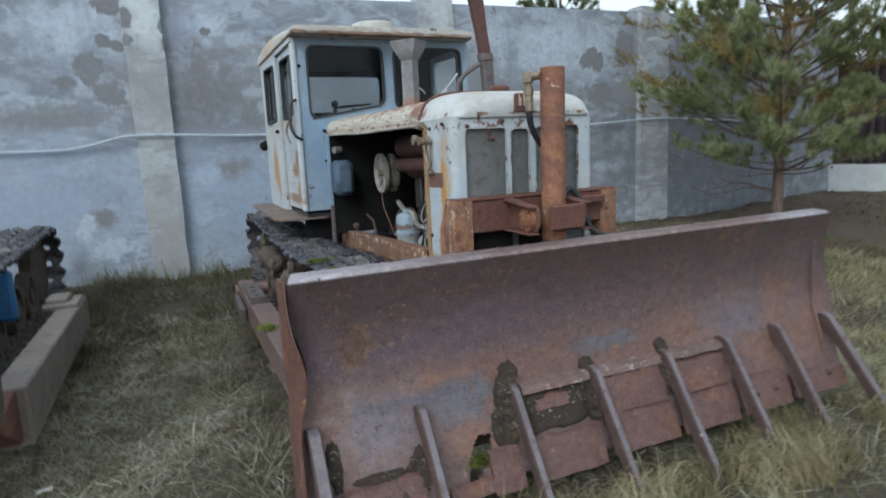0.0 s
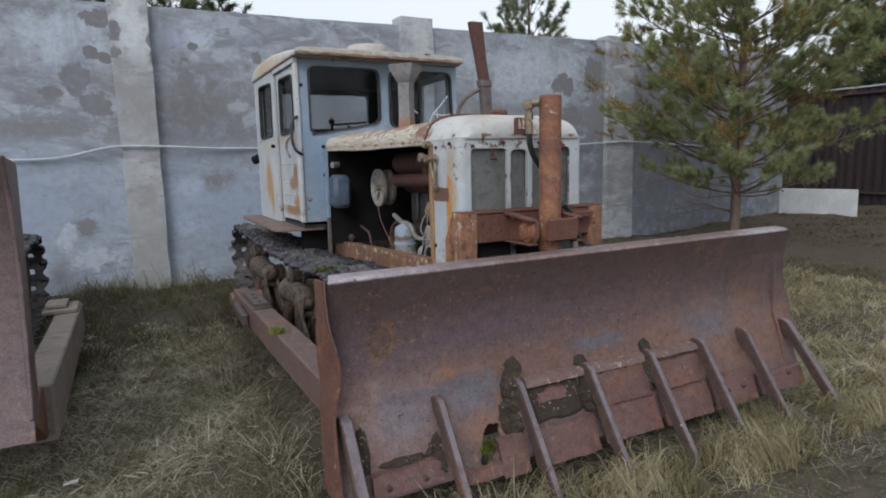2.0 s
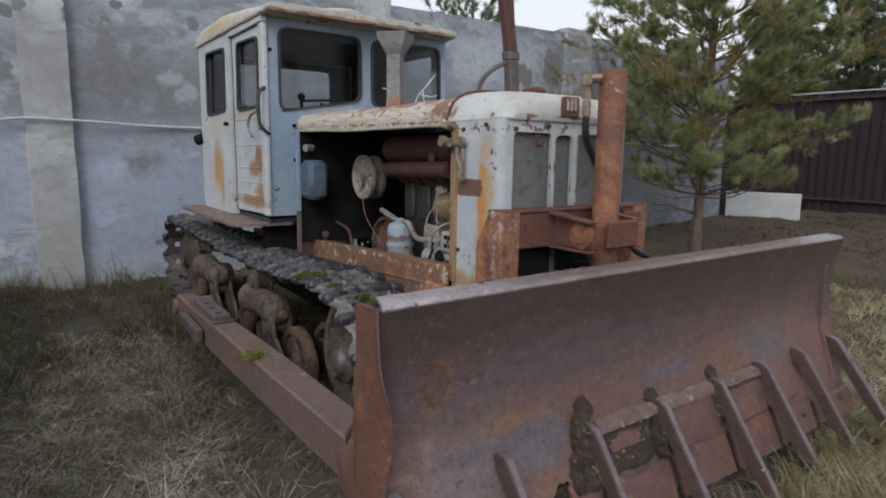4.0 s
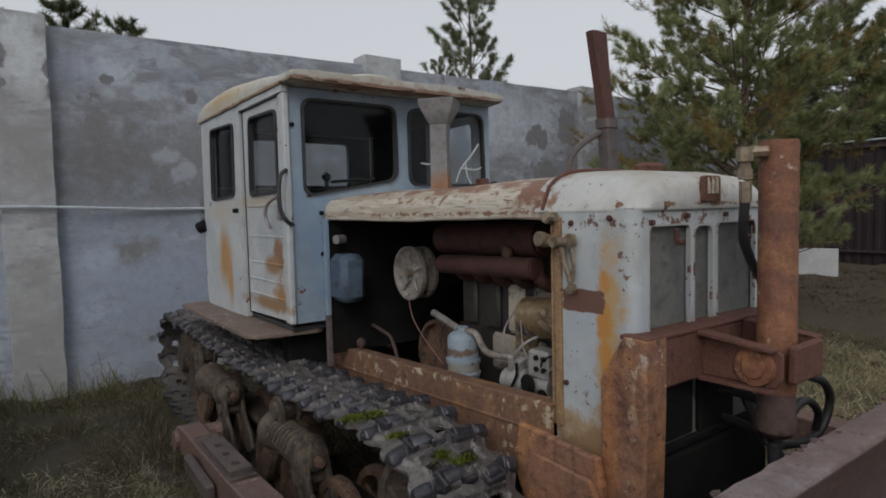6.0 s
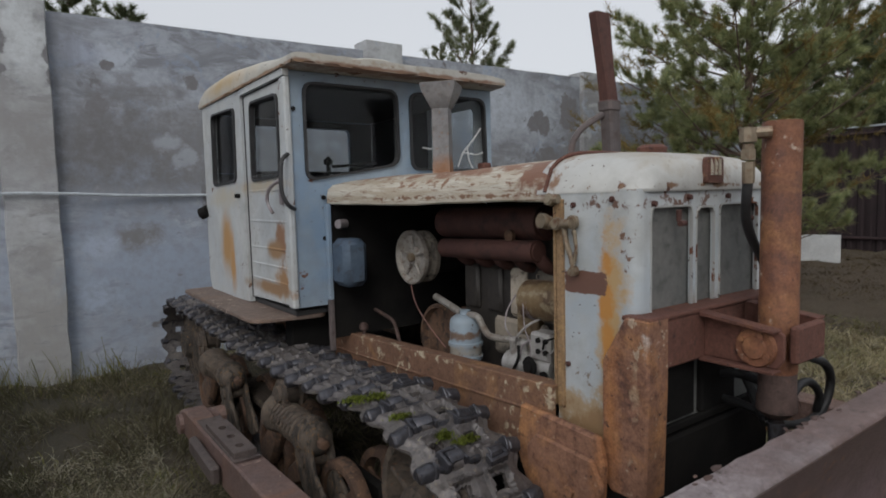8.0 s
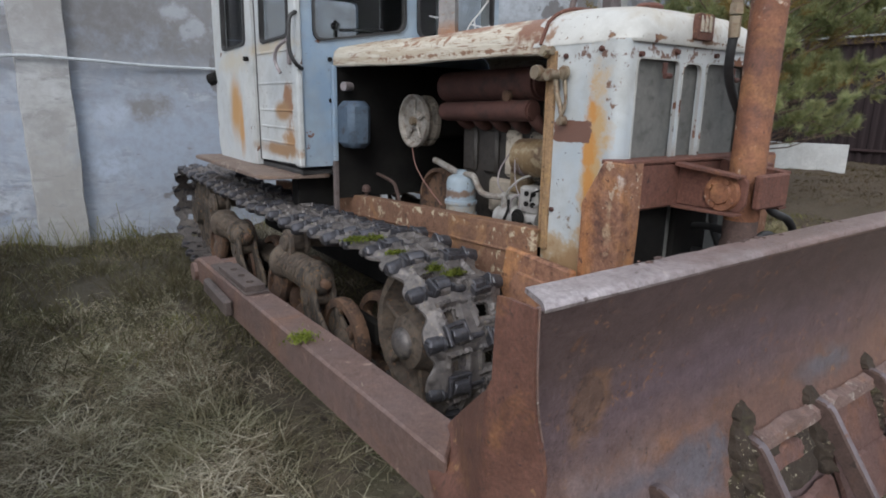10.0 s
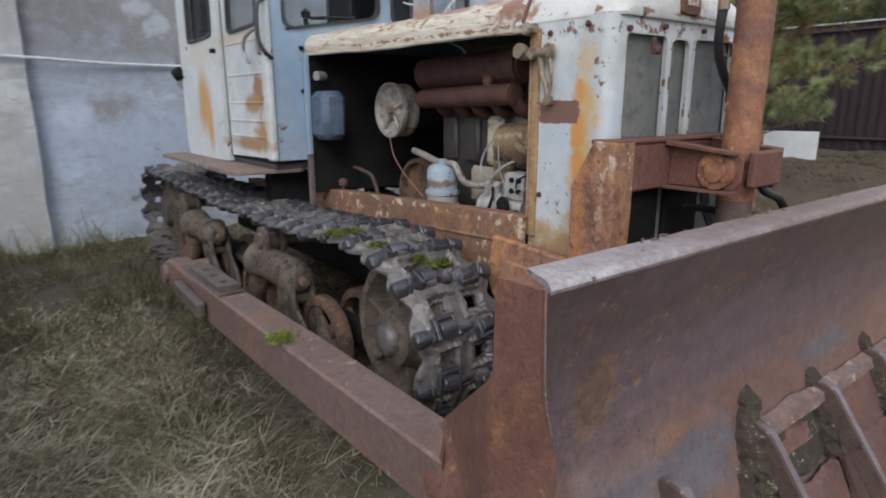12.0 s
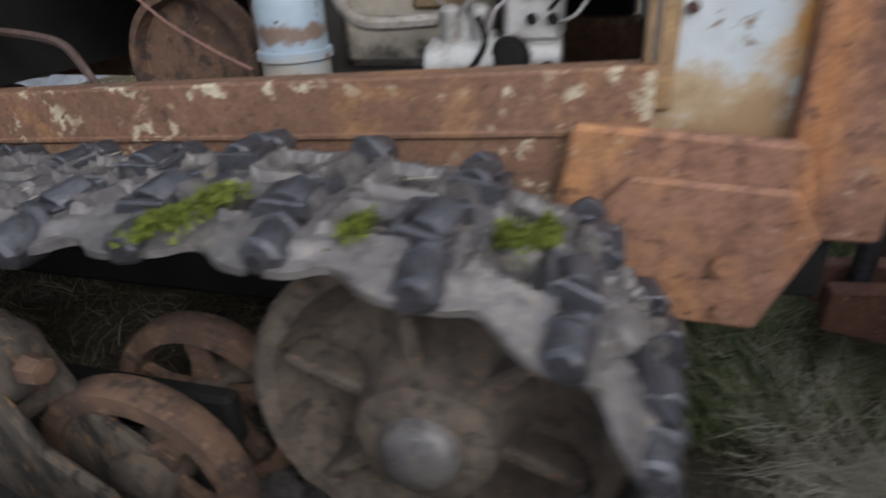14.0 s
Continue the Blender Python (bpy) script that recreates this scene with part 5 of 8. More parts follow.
rod(bm, (-0.23, 1.34, 1.27), (-0.05, 1.34, 1.27), 0.085, seg=16)
part("pulley_hub", bm, "black", eng)
bm = bmesh.new()
sweep(bm, arc([(-0.33, 1.345, 1.15), (-0.335, 1.31, 1.07), (-0.335, 1.24, 1.00), (-0.345, 1.14, 0.945), (-0.36, 1.04, 0.905)], 6), 0.0024, 5)
part("wire", bm, "red_wire", eng, "faded red wire hanging from the pulley")
bm = bmesh.new()
lathe(bm, [(0.064, 0.80), (0.066, 0.86), (0.072, 0.862), (0.074, 0.876), (0.067, 0.88), (0.067, 0.915), (0.074, 0.918), (0.074, 0.934), (0.067, 0.937), (0.067, 1.015), (0.060, 1.035), (0.04, 1.048), (0.022, 1.05), (0.022, 1.068), (0.001, 1.07)], (-0.30, 0.975, 0), seg=26)
part("oil_filter", bm, "filter", eng, "blue-grey oil filter can with rust blotches", True)
bm = bmesh.new()
sweep(bm, arc([(-0.25, 1.26, 1.085), (-0.28, 1.12, 1.07), (-0.30, 1.0, 1.05)], 5), 0.016, 8)
sweep(bm, arc([(-0.30, 0.95, 1.05), (-0.30, 0.89, 1.05), (-0.29, 0.86, 1.00), (-0.28, 0.82, 0.975), (-0.24, 0.70, 0.975)], 5), 0.014, 8)
part("oil_pipe", bm, "pulley", eng, smooth=True)
bm = bmesh.new()
lathe(bm, [(0.165, -0.16), (0.165, -0.215), (0.158, -0.222), (0.145, -0.222), (0.14, -0.19), (0.05, -0.18)], (0.0, 1.28, 0.88), "x", 32)
part("clutch_housing", bm, "rim", eng, smooth=True)
bm = bmesh.new()
rod(bm, (-0.25, 0.64, 1.15), (-0.24, 0.40, 1.16), 0.075, seg=22, bevel=0.006)
part("dust_canister", bm, "tan", eng, "tan dusty canister with wire round its neck", True)
bm = bmesh.new()
for k in range(3):
    lathe(bm, [(0.0755, -0.002), (0.078, 0.0), (0.0755, 0.002)], (-0.245, 0.60 - 0.009 * k, 1.15), "y", 20)
sweep(bm, arc([(-0.32, 0.60, 1.15), (-0.34, 0.57, 1.06), (-0.33, 0.55, 0.98), (-0.35, 0.58, 0.88)], 5), 0.0028, 5)
part("wire", bm, "bare", eng)
bm = bmesh.new()
rod(bm, (-0.30, 0.70, 0.90), (-0.30, 0.56, 0.915), 0.052, seg=18, bevel=0.012)
rod(bm, (-0.30, 0.63, 0.90), (-0.30, 0.63, 1.0), 0.022, seg=12)
rod(bm, (-0.30, 0.56, 0.915), (-0.30, 0.46, 0.92), 0.035, seg=12)
rod(bm, (-0.30, 0.50, 0.92), (-0.30, 0.50, 0.96), 0.02, seg=12)
pump = part("fuel_pump", bm, "alu", eng, "pale grey fuel pump with small pipes", True)
for y in (0.605, 0.655):
    part("pump_neck", lathe(bmesh.new(), [(0.014, 0.93), (0.017, 0.95), (0.017, 0.985), (0.020, 0.99), (0.020, 1.0), (0.012, 1.008), (0.001, 1.01)], (-0.315, y, 0), seg=14), "alu", eng, smooth=True)
bm = lathe(bmesh.new(), [(0.001, -0.012), (0.02, -0.012), (0.022, -0.004), (0.032, -0.004), (0.036, 0.004)], (-0.345, 0.545, 0.925), "x", 16)
part("pump_cover", bm, "black", eng, "dark round cover on the pump", True)
bm = slab(bmesh.new(), [(0.47, 0.95), (0.51, 0.95), (0.512, 0.90), (0.505, 0.88), (0.48, 0.88), (0.47, 0.90)], "x", -0.325, -0.312, 0.004)
part("pump_tab", bm, "alu", eng)
for k, pts in enumerate(([(-0.33, 0.63, 1.0), (-0.345, 0.60, 1.03), (-0.32, 0.57, 1.07), (-0.27, 0.55, 1.09)], [(-0.325, 0.545, 1.02), (-0.35, 0.57, 1.0), (-0.35, 0.585, 0.95), (-0.33, 0.60, 0.905)], [(-0.33, 0.47, 0.98), (-0.345, 0.44, 0.99), (-0.33, 0.41, 1.03), (-0.30, 0.40, 1.06)], [(-0.31, 0.66, 1.0), (-0.325, 0.69, 1.04), (-0.30, 0.71, 1.10), (-0.26, 0.70, 1.16)])):
    part("fuel_line", sweep(bmesh.new(), arc(pts, 6), 0.0035 if k else 0.005, 6), "bare" if k % 2 else "alu", eng, smooth=True)
part("pump_housing", box(bmesh.new(), -0.33, -0.25, 0.46, 0.56, 0.945, 1.05, 0.01), "alu", eng)
bm = bmesh.new()
for y, z in ((0.475, 0.985), (0.475, 1.025), (0.51, 0.985), (0.51, 1.025)):
    rod(bm, (-0.326, y, z), (-0.338, y, z), 0.010, seg=8)
part("pump_bolt", bm, "black", eng)
bm = rod(bmesh.new(), (-0.30, 0.48, 0.90), (-0.345, 0.48, 0.90), 0.018, seg=10)
part("pump_fitting", bm, "black", eng)
bm = bmesh.new()
sweep(bm, arc([(-0.34, 0.48, 1.0), (-0.36, 0.44, 1.04), (-0.30, 0.39, 1.06)], 4), 0.004, 5)
part("pump_wire", bm, "black", eng)
bm = bmesh.new()
sweep(bm, arc([(-0.345, 0.60, 0.99), (-0.36, 0.585, 0.95), (-0.355, 0.63, 0.88)], 4), 0.006, 5)
part("pump_fitting", bm, "black", eng)
bm = bmesh.new()
box(bm, -0.578, -0.452, 1.52, 1.68, 1.13, 1.36, 0.028)
part("tool_box", bm, "shaded_blue", dozer, "blue tin box at the back of the engine bay", True)
bm = bmesh.new()
rod(bm, (-0.50, 1.66, 1.43), (-0.55, 1.64, 1.43), 0.022, seg=12)
part("horn", bm, "bare", dozer)
bm = bmesh.new()
sweep(bm, arc([(-0.34, 1.68, 0.98), (-0.36, 1.55, 0.972), (-0.36, 1.475, 0.955), (-0.362, 1.44, 0.92), (-0.364, 1.40, 0.85)], 5), 0.009, 6)
lathe(bm, [(0.001, 0.0), (0.022, 0.01), (0.024, 0.03), (0.012, 0.045), (0.001, 0.045)], (-0.43, 1.64, 0.885), seg=12)
rod(bm, (-0.43, 1.64, 0.70), (-0.43, 1.64, 0.89), 0.009, seg=6)
part("lever", bm, "tooth_side", dozer)

# side frames
bm = bmesh.new()
slab(bm, [(0.31, 0.936), (2.9, 0.815), (2.9, 0.640), (0.31, 0.70)], "x", -0.475, -0.452, 0.004)
rail = part("side_rail", bm, "rail", dozer, "rusty side rail with remnants of pale paint")
part("ledge", slab(bmesh.new(), [(0.31, 0.934), (2.9, 0.813), (2.9, 0.801), (0.31, 0.922)], "x", -0.4515, -0.405, 0.002), "rail", rail)
part("lip", slab(bmesh.new(), [(0.31, 0.846), (2.9, 0.725), (2.9, 0.713), (0.31, 0.834)], "x", -0.482, -0.4755, 0.003), "rail", rail)
bm = bmesh.new()
slab(bm, [(0.235, 0.765), (0.355, 0.765), (0.355, 0.918), (0.235, 0.918)], "y", 0.31, 2.9, 0.004)
part("side_rail", bm, "rail", dozer)
bm = bmesh.new()
slab(bm, [(0.29, 0.545), (0.37, 0.60), (0.375, 0.735), (0.333, 0.786), (0.108, 0.774), (0.065, 0.70), (0.126, 0.540)], "x", -0.527, -0.507, 0.006)
for y, z, r in ((0.188, 0.655, 0.018), (0.18, 0.575, 0.012)):
    rod(bm, (-0.526, y, z), (-0.540, y, z), r, seg=8)
part("gusset_plate", bm, "rust_orange", dozer, "thick orange-rusted gusset plate")
bm = bmesh.new()
slab(bm, [(0.45, 0.70), (0.425, 0.856), (0.10, 0.838), (0.08, 0.76), (0.09, 0.60), (0.40, 0.60)], "x", -0.506, -0.476, 0.008)
part("frame_cheek", bm, "rust_orange", dozer)
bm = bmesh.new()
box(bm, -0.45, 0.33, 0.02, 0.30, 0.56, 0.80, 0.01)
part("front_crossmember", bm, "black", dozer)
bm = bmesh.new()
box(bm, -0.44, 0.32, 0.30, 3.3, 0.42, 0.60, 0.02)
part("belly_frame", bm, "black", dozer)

# front bracket
bm = bmesh.new()
box(bm, -0.464, 0.404, -0.035, 0.018, 1.045, 1.185, 0.006)
box(bm, -0.464, 0.404, -0.040, 0.05, 1.186, 1.20, 0.004)
bracket = part("front_bracket", bm, "rust", dozer, "heavy rust-brown bracket across the nose")
for x0, x1 in ((-0.468, -0.372), (0.315, 0.408)):
    bm = slab(bmesh.new(), [(0.035, 1.198), (0.115, 1.06), (0.115, 0.71), (0.085, 0.675), (-0.032, 0.675), (-0.042, 0.99), (-0.042, 1.196)], "x", x0, x1, 0.006)
    part("bracket_leg", bm, "rust_orange", bracket, "orange rusted bracket leg")
for x0, x1 in ((-0.185, -0.172), (0.045, 0.058)):
    bm = slab(bmesh.new(), [(-0.035, 1.055), (-0.245, 1.055), (-0.262, 1.08), (-0.262, 1.15), (-0.24, 1.165), (-0.035, 1.185)], "x", x0, x1, 0.003)
    s = -1 if x0 < -0.1 else 1
    slab(bm, [(-0.04, 1.178), (-0.25, 1.158), (-0.25, 1.166), (-0.04, 1.19)], "x", min(x0, x0 + s * 0.035), max(x1, x1 + s * 0.035), 0.001)
    slab(bm, [(-0.04, 1.046), (-0.25, 1.046), (-0.25, 1.054), (-0.04, 1.054)], "x", min(x0, x0 + s * 0.035), max(x1, x1 + s * 0.035), 0.001)
    part("lug", bm, "rust", bracket)
bm = bmesh.new()
lathe(bm, [(0.001, -0.018), (0.03, -0.018), (0.034, -0.012), (0.052, -0.012), (0.056, -0.004), (0.056, 0.004)], (-0.187, -0.19, 1.108), "x", 24)
for k in range(4):
    a = k * math.pi / 2 + 0.5
    rod(bm, (-0.196, -0.19 + 0.04 * math.cos(a), 1.108 + 0.04 * math.sin(a)), (-0.207, -0.19 + 0.04 * math.cos(a), 1.108 + 0.04 * math.sin(a)), 0.009, seg=6)
part("pivot_flange", bm, "rust_pipe", bracket, "round bolted pivot flange", True)
bm = bmesh.new()
box(bm, -0.125, 0.045, -0.272, -0.247, 1.06, 1.165, 0.006)
rod(bm, (0.058, -0.20, 1.115), (0.085, -0.20, 1.115), 0.03, seg=14)
box(bm, 0.062, 0.30, -0.09, -0.05, 1.14, 1.17, 0.004)
part("cylinder_clamp", bm, "rust", bracket)

# lift cylinder, rod and hoses
ram = part("lift_cylinder", lathe(bmesh.new(), [(0.045, 1.728), (0.0495, 1.732), (0.0515, 1.725), (0.0515, 1.235), (0.0525, 1.232), (0.0525, 1.02), (0.05, 1.01)], (-0.056, -0.187, 0), seg=32), "rust_pipe", dozer, "upright orange-rusted hydraulic cylinder", True)
part("cylinder_gland", lathe(bmesh.new(), [(0.04, 1.03), (0.051, 1.015), (0.051, 0.945), (0.055, 0.94), (0.055, 0.90), (0.040, 0.885), (0.026, 0.875)], (-0.056, -0.187, 0), seg=28), "tooth_side", ram, "dark oily gland of the cylinder", True)
bm = bmesh.new()
rod(bm, (-0.056, -0.187, 0.86), (-0.045, -0.20, 0.36), 0.023, seg=18)
part("piston_rod", bm, "pin", ram, "dark bare steel piston rod", True)
bm = bmesh.new()
rod(bm, (-0.11, -0.185, 1.70), (-0.14, -0.135, 1.70), 0.017, seg=8)
rod(bm, (-0.142, -0.135, 1.715), (-0.142, -0.135, 1.675), 0.024, seg=8)
rod(bm, (-0.142, -0.135, 1.672), (-0.14, -0.135, 1.655), 0.016, seg=8)
rod(bm, (-0.14, -0.135, 1.655), (-0.14, -0.135, 1.625), 0.021, seg=6)
rod(bm, (-0.139, -0.135, 1.62), (-0.138, -0.135, 1.56), 0.017, seg=10)
part("hose_fitting", bm, "zinc", ram, "galvanised pipe fitting")
bm = bmesh.new()
sweep(bm, arc([(-0.138, -0.135, 1.575), (-0.128, -0.125, 1.515), (-0.09, -0.106, 1.455), (-0.03, -0.096, 1.39), (0.02, -0.108, 1.31), (0.03, -0.115, 1.2)], 6), 0.014, 10)
part("hose", bm, "rubber", ram, smooth=True)
bm = bmesh.new()
sweep(bm, arc([(0.0, -0.16, 1.03), (0.02, -0.13, 1.15), (0.07, -0.12, 1.215), (0.12, -0.13, 1.17), (0.16, -0.165, 1.03), (0.26, -0.185, 0.98), (0.355, -0.17, 0.90), (0.33, -0.16, 0.81), (0.24, -0.15, 0.78), (0.10, -0.14, 0.80), (0.0, -0.12, 0.84)], 7), 0.014, 10)
sweep(bm, arc([(0.0, -0.19, 0.90), (0.08, -0.19, 0.945), (0.18, -0.18, 0.93), (0.27, -0.17, 0.87), (0.30, -0.15, 0.80)], 6), 0.013, 10)
part("hose", bm, "rubber", ram, "looped black hydraulic hoses", True)

for pts, r in ((((0.02, -0.05, 1.10), (0.02, -0.05, 0.98), (0.01, -0.09, 0.90), (-0.02, -0.14, 0.845), (-0.05, -0.165, 0.86)), 0.015),
               (((0.02, 0.06, 0.93), (0.01, 0.0, 0.955), (0.0, -0.08, 0.96), (-0.04, -0.16, 0.955)), 0.013),
               (((0.03, 0.05, 0.86), (0.02, -0.04, 0.862), (0.0, -0.12, 0.855), (-0.03, -0.16, 0.87)), 0.013)):
    part("hose", sweep(bmesh.new(), arc(list(pts), 6), r, 10), "rubber", ram, smooth=True)

# exhaust stack and intake funnel
bm = bmesh.new()
prev = None
for z, x, hx, hy in ((1.66, -0.02, 0.028, 0.026), (1.84, -0.033, 0.028, 0.026), (1.845, -0.034, 0.033, 0.031), (1.875, -0.038, 0.033, 0.031), (1.88, -0.039, 0.026, 0.026), (1.98, -0.057, 0.027, 0.023), (2.17, -0.088, 0.039, 0.020), (2.18, -0.089, 0.039, 0.020)):
    loop = [bm.verts.new((x + hx * sx, 0.43 + hy * sy, z)) for sx, sy in ((-1, -0.75), (-0.75, -1), (0.75, -1), (1, -0.75), (1, 0.75), (0.75, 1), (-0.75, 1), (-1, 0.75))]
    if prev:
        for k in range(8):
            bm.faces.new((prev[k], prev[(k + 1) % 8], loop[(k + 1) % 8], loop[k]))
    else:
        bm.faces.new(loop)
    prev = loop
bm.faces.new(prev)
stack = part("exhaust_pipe", bm, "rust_dark", dozer, "dark red flattened exhaust stack leaning over the hood")
stack.data.materials.append(M["stack_foot"])
for poly in stack.data.polygons:
    poly.material_index = 1 if poly.center.z < 1.876 else 0
bm = bmesh.new()
sweep(bm, arc([(-0.165, 0.50, 1.64), (-0.168, 0.495, 1.70), (-0.16, 0.485, 1.745), (-0.125, 0.465, 1.79), (-0.06, 0.44, 1.83)], 6), 0.012, 8)
part("exhaust_stay", bm, "stack_foot", dozer, "bent grey stay of the exhaust", True)
bm = lathe(bmesh.new(), [(0.062, 1.64), (0.062, 1.72), (0.058, 1.722), (0.058, 1.985), (0.068, 1.992), (0.120, 2.075), (0.125, 2.105), (0.115, 2.107), (0.02, 2.10)], (0, 0, 0), seg=4)
rounded(bm, bm.faces[:], 0.006)
bmesh.ops.transform(bm, matrix=Matrix.Translation((-0.05, 1.45, 0)) @ Matrix.Rotation(radians(-4), 4, "Z"), verts=bm.verts[:])
funnel = part("air_intake", bm, "funnel", dozer, "funnel-topped air intake, grey over a rusty foot", True)

part("air_intake_stub", box(bmesh.new(), 0.195, 0.250, 1.425, 1.480, 1.650, 1.722, 0.006), "rust", dozer, "small rusty box on the hood beside the intake")
part("hood_handle", sweep(bmesh.new(), arc([(0.275, 1.46, 1.655), (0.285, 1.46, 1.695), (0.325, 1.46, 1.70), (0.345, 1.46, 1.665), (0.347, 1.46, 1.645)], 5), 0.007, 7), "rubber", dozer, "bent dark handle on the hood", True)

# running gear
GZ = 0.12
IDL = (0.580, 0.50)
SPR = (3.72, 0.50)


def link_mesh():
    """One cast track link: a waisted plate with lobed ends, two sprocket windows in raised collars, guide horns inside."""
    bm = bmesh.new()
    nu, nv = 44, 20
    top = []
    for i in range(nu + 1):
        u = -1 + 2 * i / nu
        x = 0.19 * u
        lug = math.cos(x * 2 * math.pi / 0.112)
        row = []
        for j in range(nv + 1):
            v = j / nv
            lo, hi = -0.074 - 0.010 * lug, 0.074 - 0.010 * lug
            y = lo + (hi - lo) * v
            waist = 1 - 0.17 * math.exp(-((v - 0.55) / 0.22) ** 2) - 0.05 * v
            ax = abs(x) * waist
            win = max(abs(ax - 0.066) / 0.034, abs(y + 0.006) / 0.037)
            z = 0.004 + (0.012 if 0.98 < win < 1.38 else 0.0) - 0.012 * max(0.0, abs(u) - 0.8) / 0.2
            z += 0.007 if y > 0.034 and abs(u) < 0.9 else 0.0
            z += 0.006 if abs(ax - 0.122) < 0.010 and y < 0.034 else 0.0
            z += 0.003 * noise.noise(Vector((x * 22, y * 22, 2.0))) + 0.002 * noise.noise(Vector((x * 70, y * 70, 2.0)))
            row.append((x * waist, y, z, win))
        top.append(row)
    vs = [[bm.verts.new(p[:3]) for p in row] for row in top]
    for i in range(nu):
        for j in range(nv):
            mid = sum(top[i + a][j + b][3] for a in (0, 1) for b in (0, 1)) / 4
            if mid > 0.66:
                bm.faces.new((vs[i][j], vs[i + 1][j], vs[i + 1][j + 1], vs[i][j + 1]))
    bmesh.ops.delete(bm, geom=[v for v in bm.verts if not v.link_faces], context="VERTS")
    got = bmesh.ops.extrude_face_region(bm, geom=bm.faces[:])
    for g in got["geom"]:
        if isinstance(g, bmesh.types.BMVert):
            g.co.z = -0.014 + 0.4 * min(0.0, g.co.z)
    for s in (-1, 1):
        rod(bm, (s * 0.085, -0.083, 0.008), (s * 0.035, -0.083, 0.008), 0.022, seg=10, bevel=0.006)
        horn = sorted((s * 0.028, s * 0.05))
        slab(bm, [(-0.032, -0.012), (0.032, -0.012), (0.018, -0.06), (-0.018, -0.06)], "x", horn[0], horn[1], 0.0)
    me = bpy.data.meshes.new("track_link")
    bmesh.ops.recalc_face_normals(bm, faces=bm.faces[:])
    bm.to_mesh(me)
    bm.free()
    me.materials.append(M["link"])
    me.polygons.foreach_set("use_smooth", [True] * len(me.polygons))
    me.set_sharp_from_angle(angle=radians(38))
    return me


def pin_piece(name, kind, seed):
    """One piece of a track joint: the pin, an end knuckle, or an inner knuckle in its square collar."""
    bm = bmesh.new()
    rng = random.Random(seed)
    if kind == "pin":
        rod(bm, (-0.19, 0, -0.002), (0.19, 0, -0.002), 0.012, seg=10)
    elif kind == "end":
        r = 0.029
        lathe(bm, [(0.001, -0.031), (0.012, -0.031), (0.020, -0.029), (0.027, -0.022), (r, -0.012), (r * 0.98, 0.018), (r * 0.8, 0.030), (0.001, 0.034)], (0, 0, 0), "x", 16)
        rim = slab(bmesh.new(), [(-0.034, -0.014), (0.032, -0.014), (0.026, 0.012), (0.010, 0.034), (-0.012, 0.036), (-0.028, 0.014)], "x", 0.024, 0.038, 0.003)
        merge(bm, rim, Matrix.Rotation(rng.uniform(-0.2, 0.2), 4, "X"))
    else:
        w = 0.036
        lathe(bm, [(0.001, -0.027), (0.023, -0.027), (0.026, -0.023), (0.026, 0.023), (0.023, 0.027), (0.001, 0.027)], (0, -0.004, 0.008), "x", 14)
        for q in (-w, w):
            box(bm, q - 0.007, q + 0.007, -0.034, 0.030, -0.02, 0.016 + rng.uniform(0, 0.008), 0.003)
        box(bm, -w - 0.007, w + 0.007, 0.024, 0.038, -0.02, 0.018, 0.003)
        box(bm, -w, w, -0.03, 0.03, -0.02, -0.006, 0.0)
    jitter(bm, 0.004, 45)
    jitter(bm, 0.004, 18)
    me = bpy.data.meshes.new(name)
    bmesh.ops.recalc_face_normals(bm, faces=bm.faces[:])
    bm.to_mesh(me)
    bm.free()
    me.materials.append(M["pin"])
    me.polygons.foreach_set("use_smooth", [True] * len(me.polygons))
    me.set_sharp_from_angle(angle=radians(30))
    return me


LINK, PIN = link_mesh(), pin_piece("track_pin", "pin", 0)
ENDS = [pin_piece("end_knuckle", "end", k) for k in range(3)]
COLLARS = [pin_piece("collar_knuckle", "collar", k) for k in range(3)]
JOINT = (("end_knuckle", ENDS, -0.163, 0.0, -0.002, 0.0), ("end_knuckle", ENDS, 0.163, 0.0, -0.002, math.pi),
         ("collar_knuckle", COLLARS, -0.072, 0.018, 0.010, 0.0), ("collar_knuckle", COLLARS, 0.078, -0.016, 0.010, math.pi))


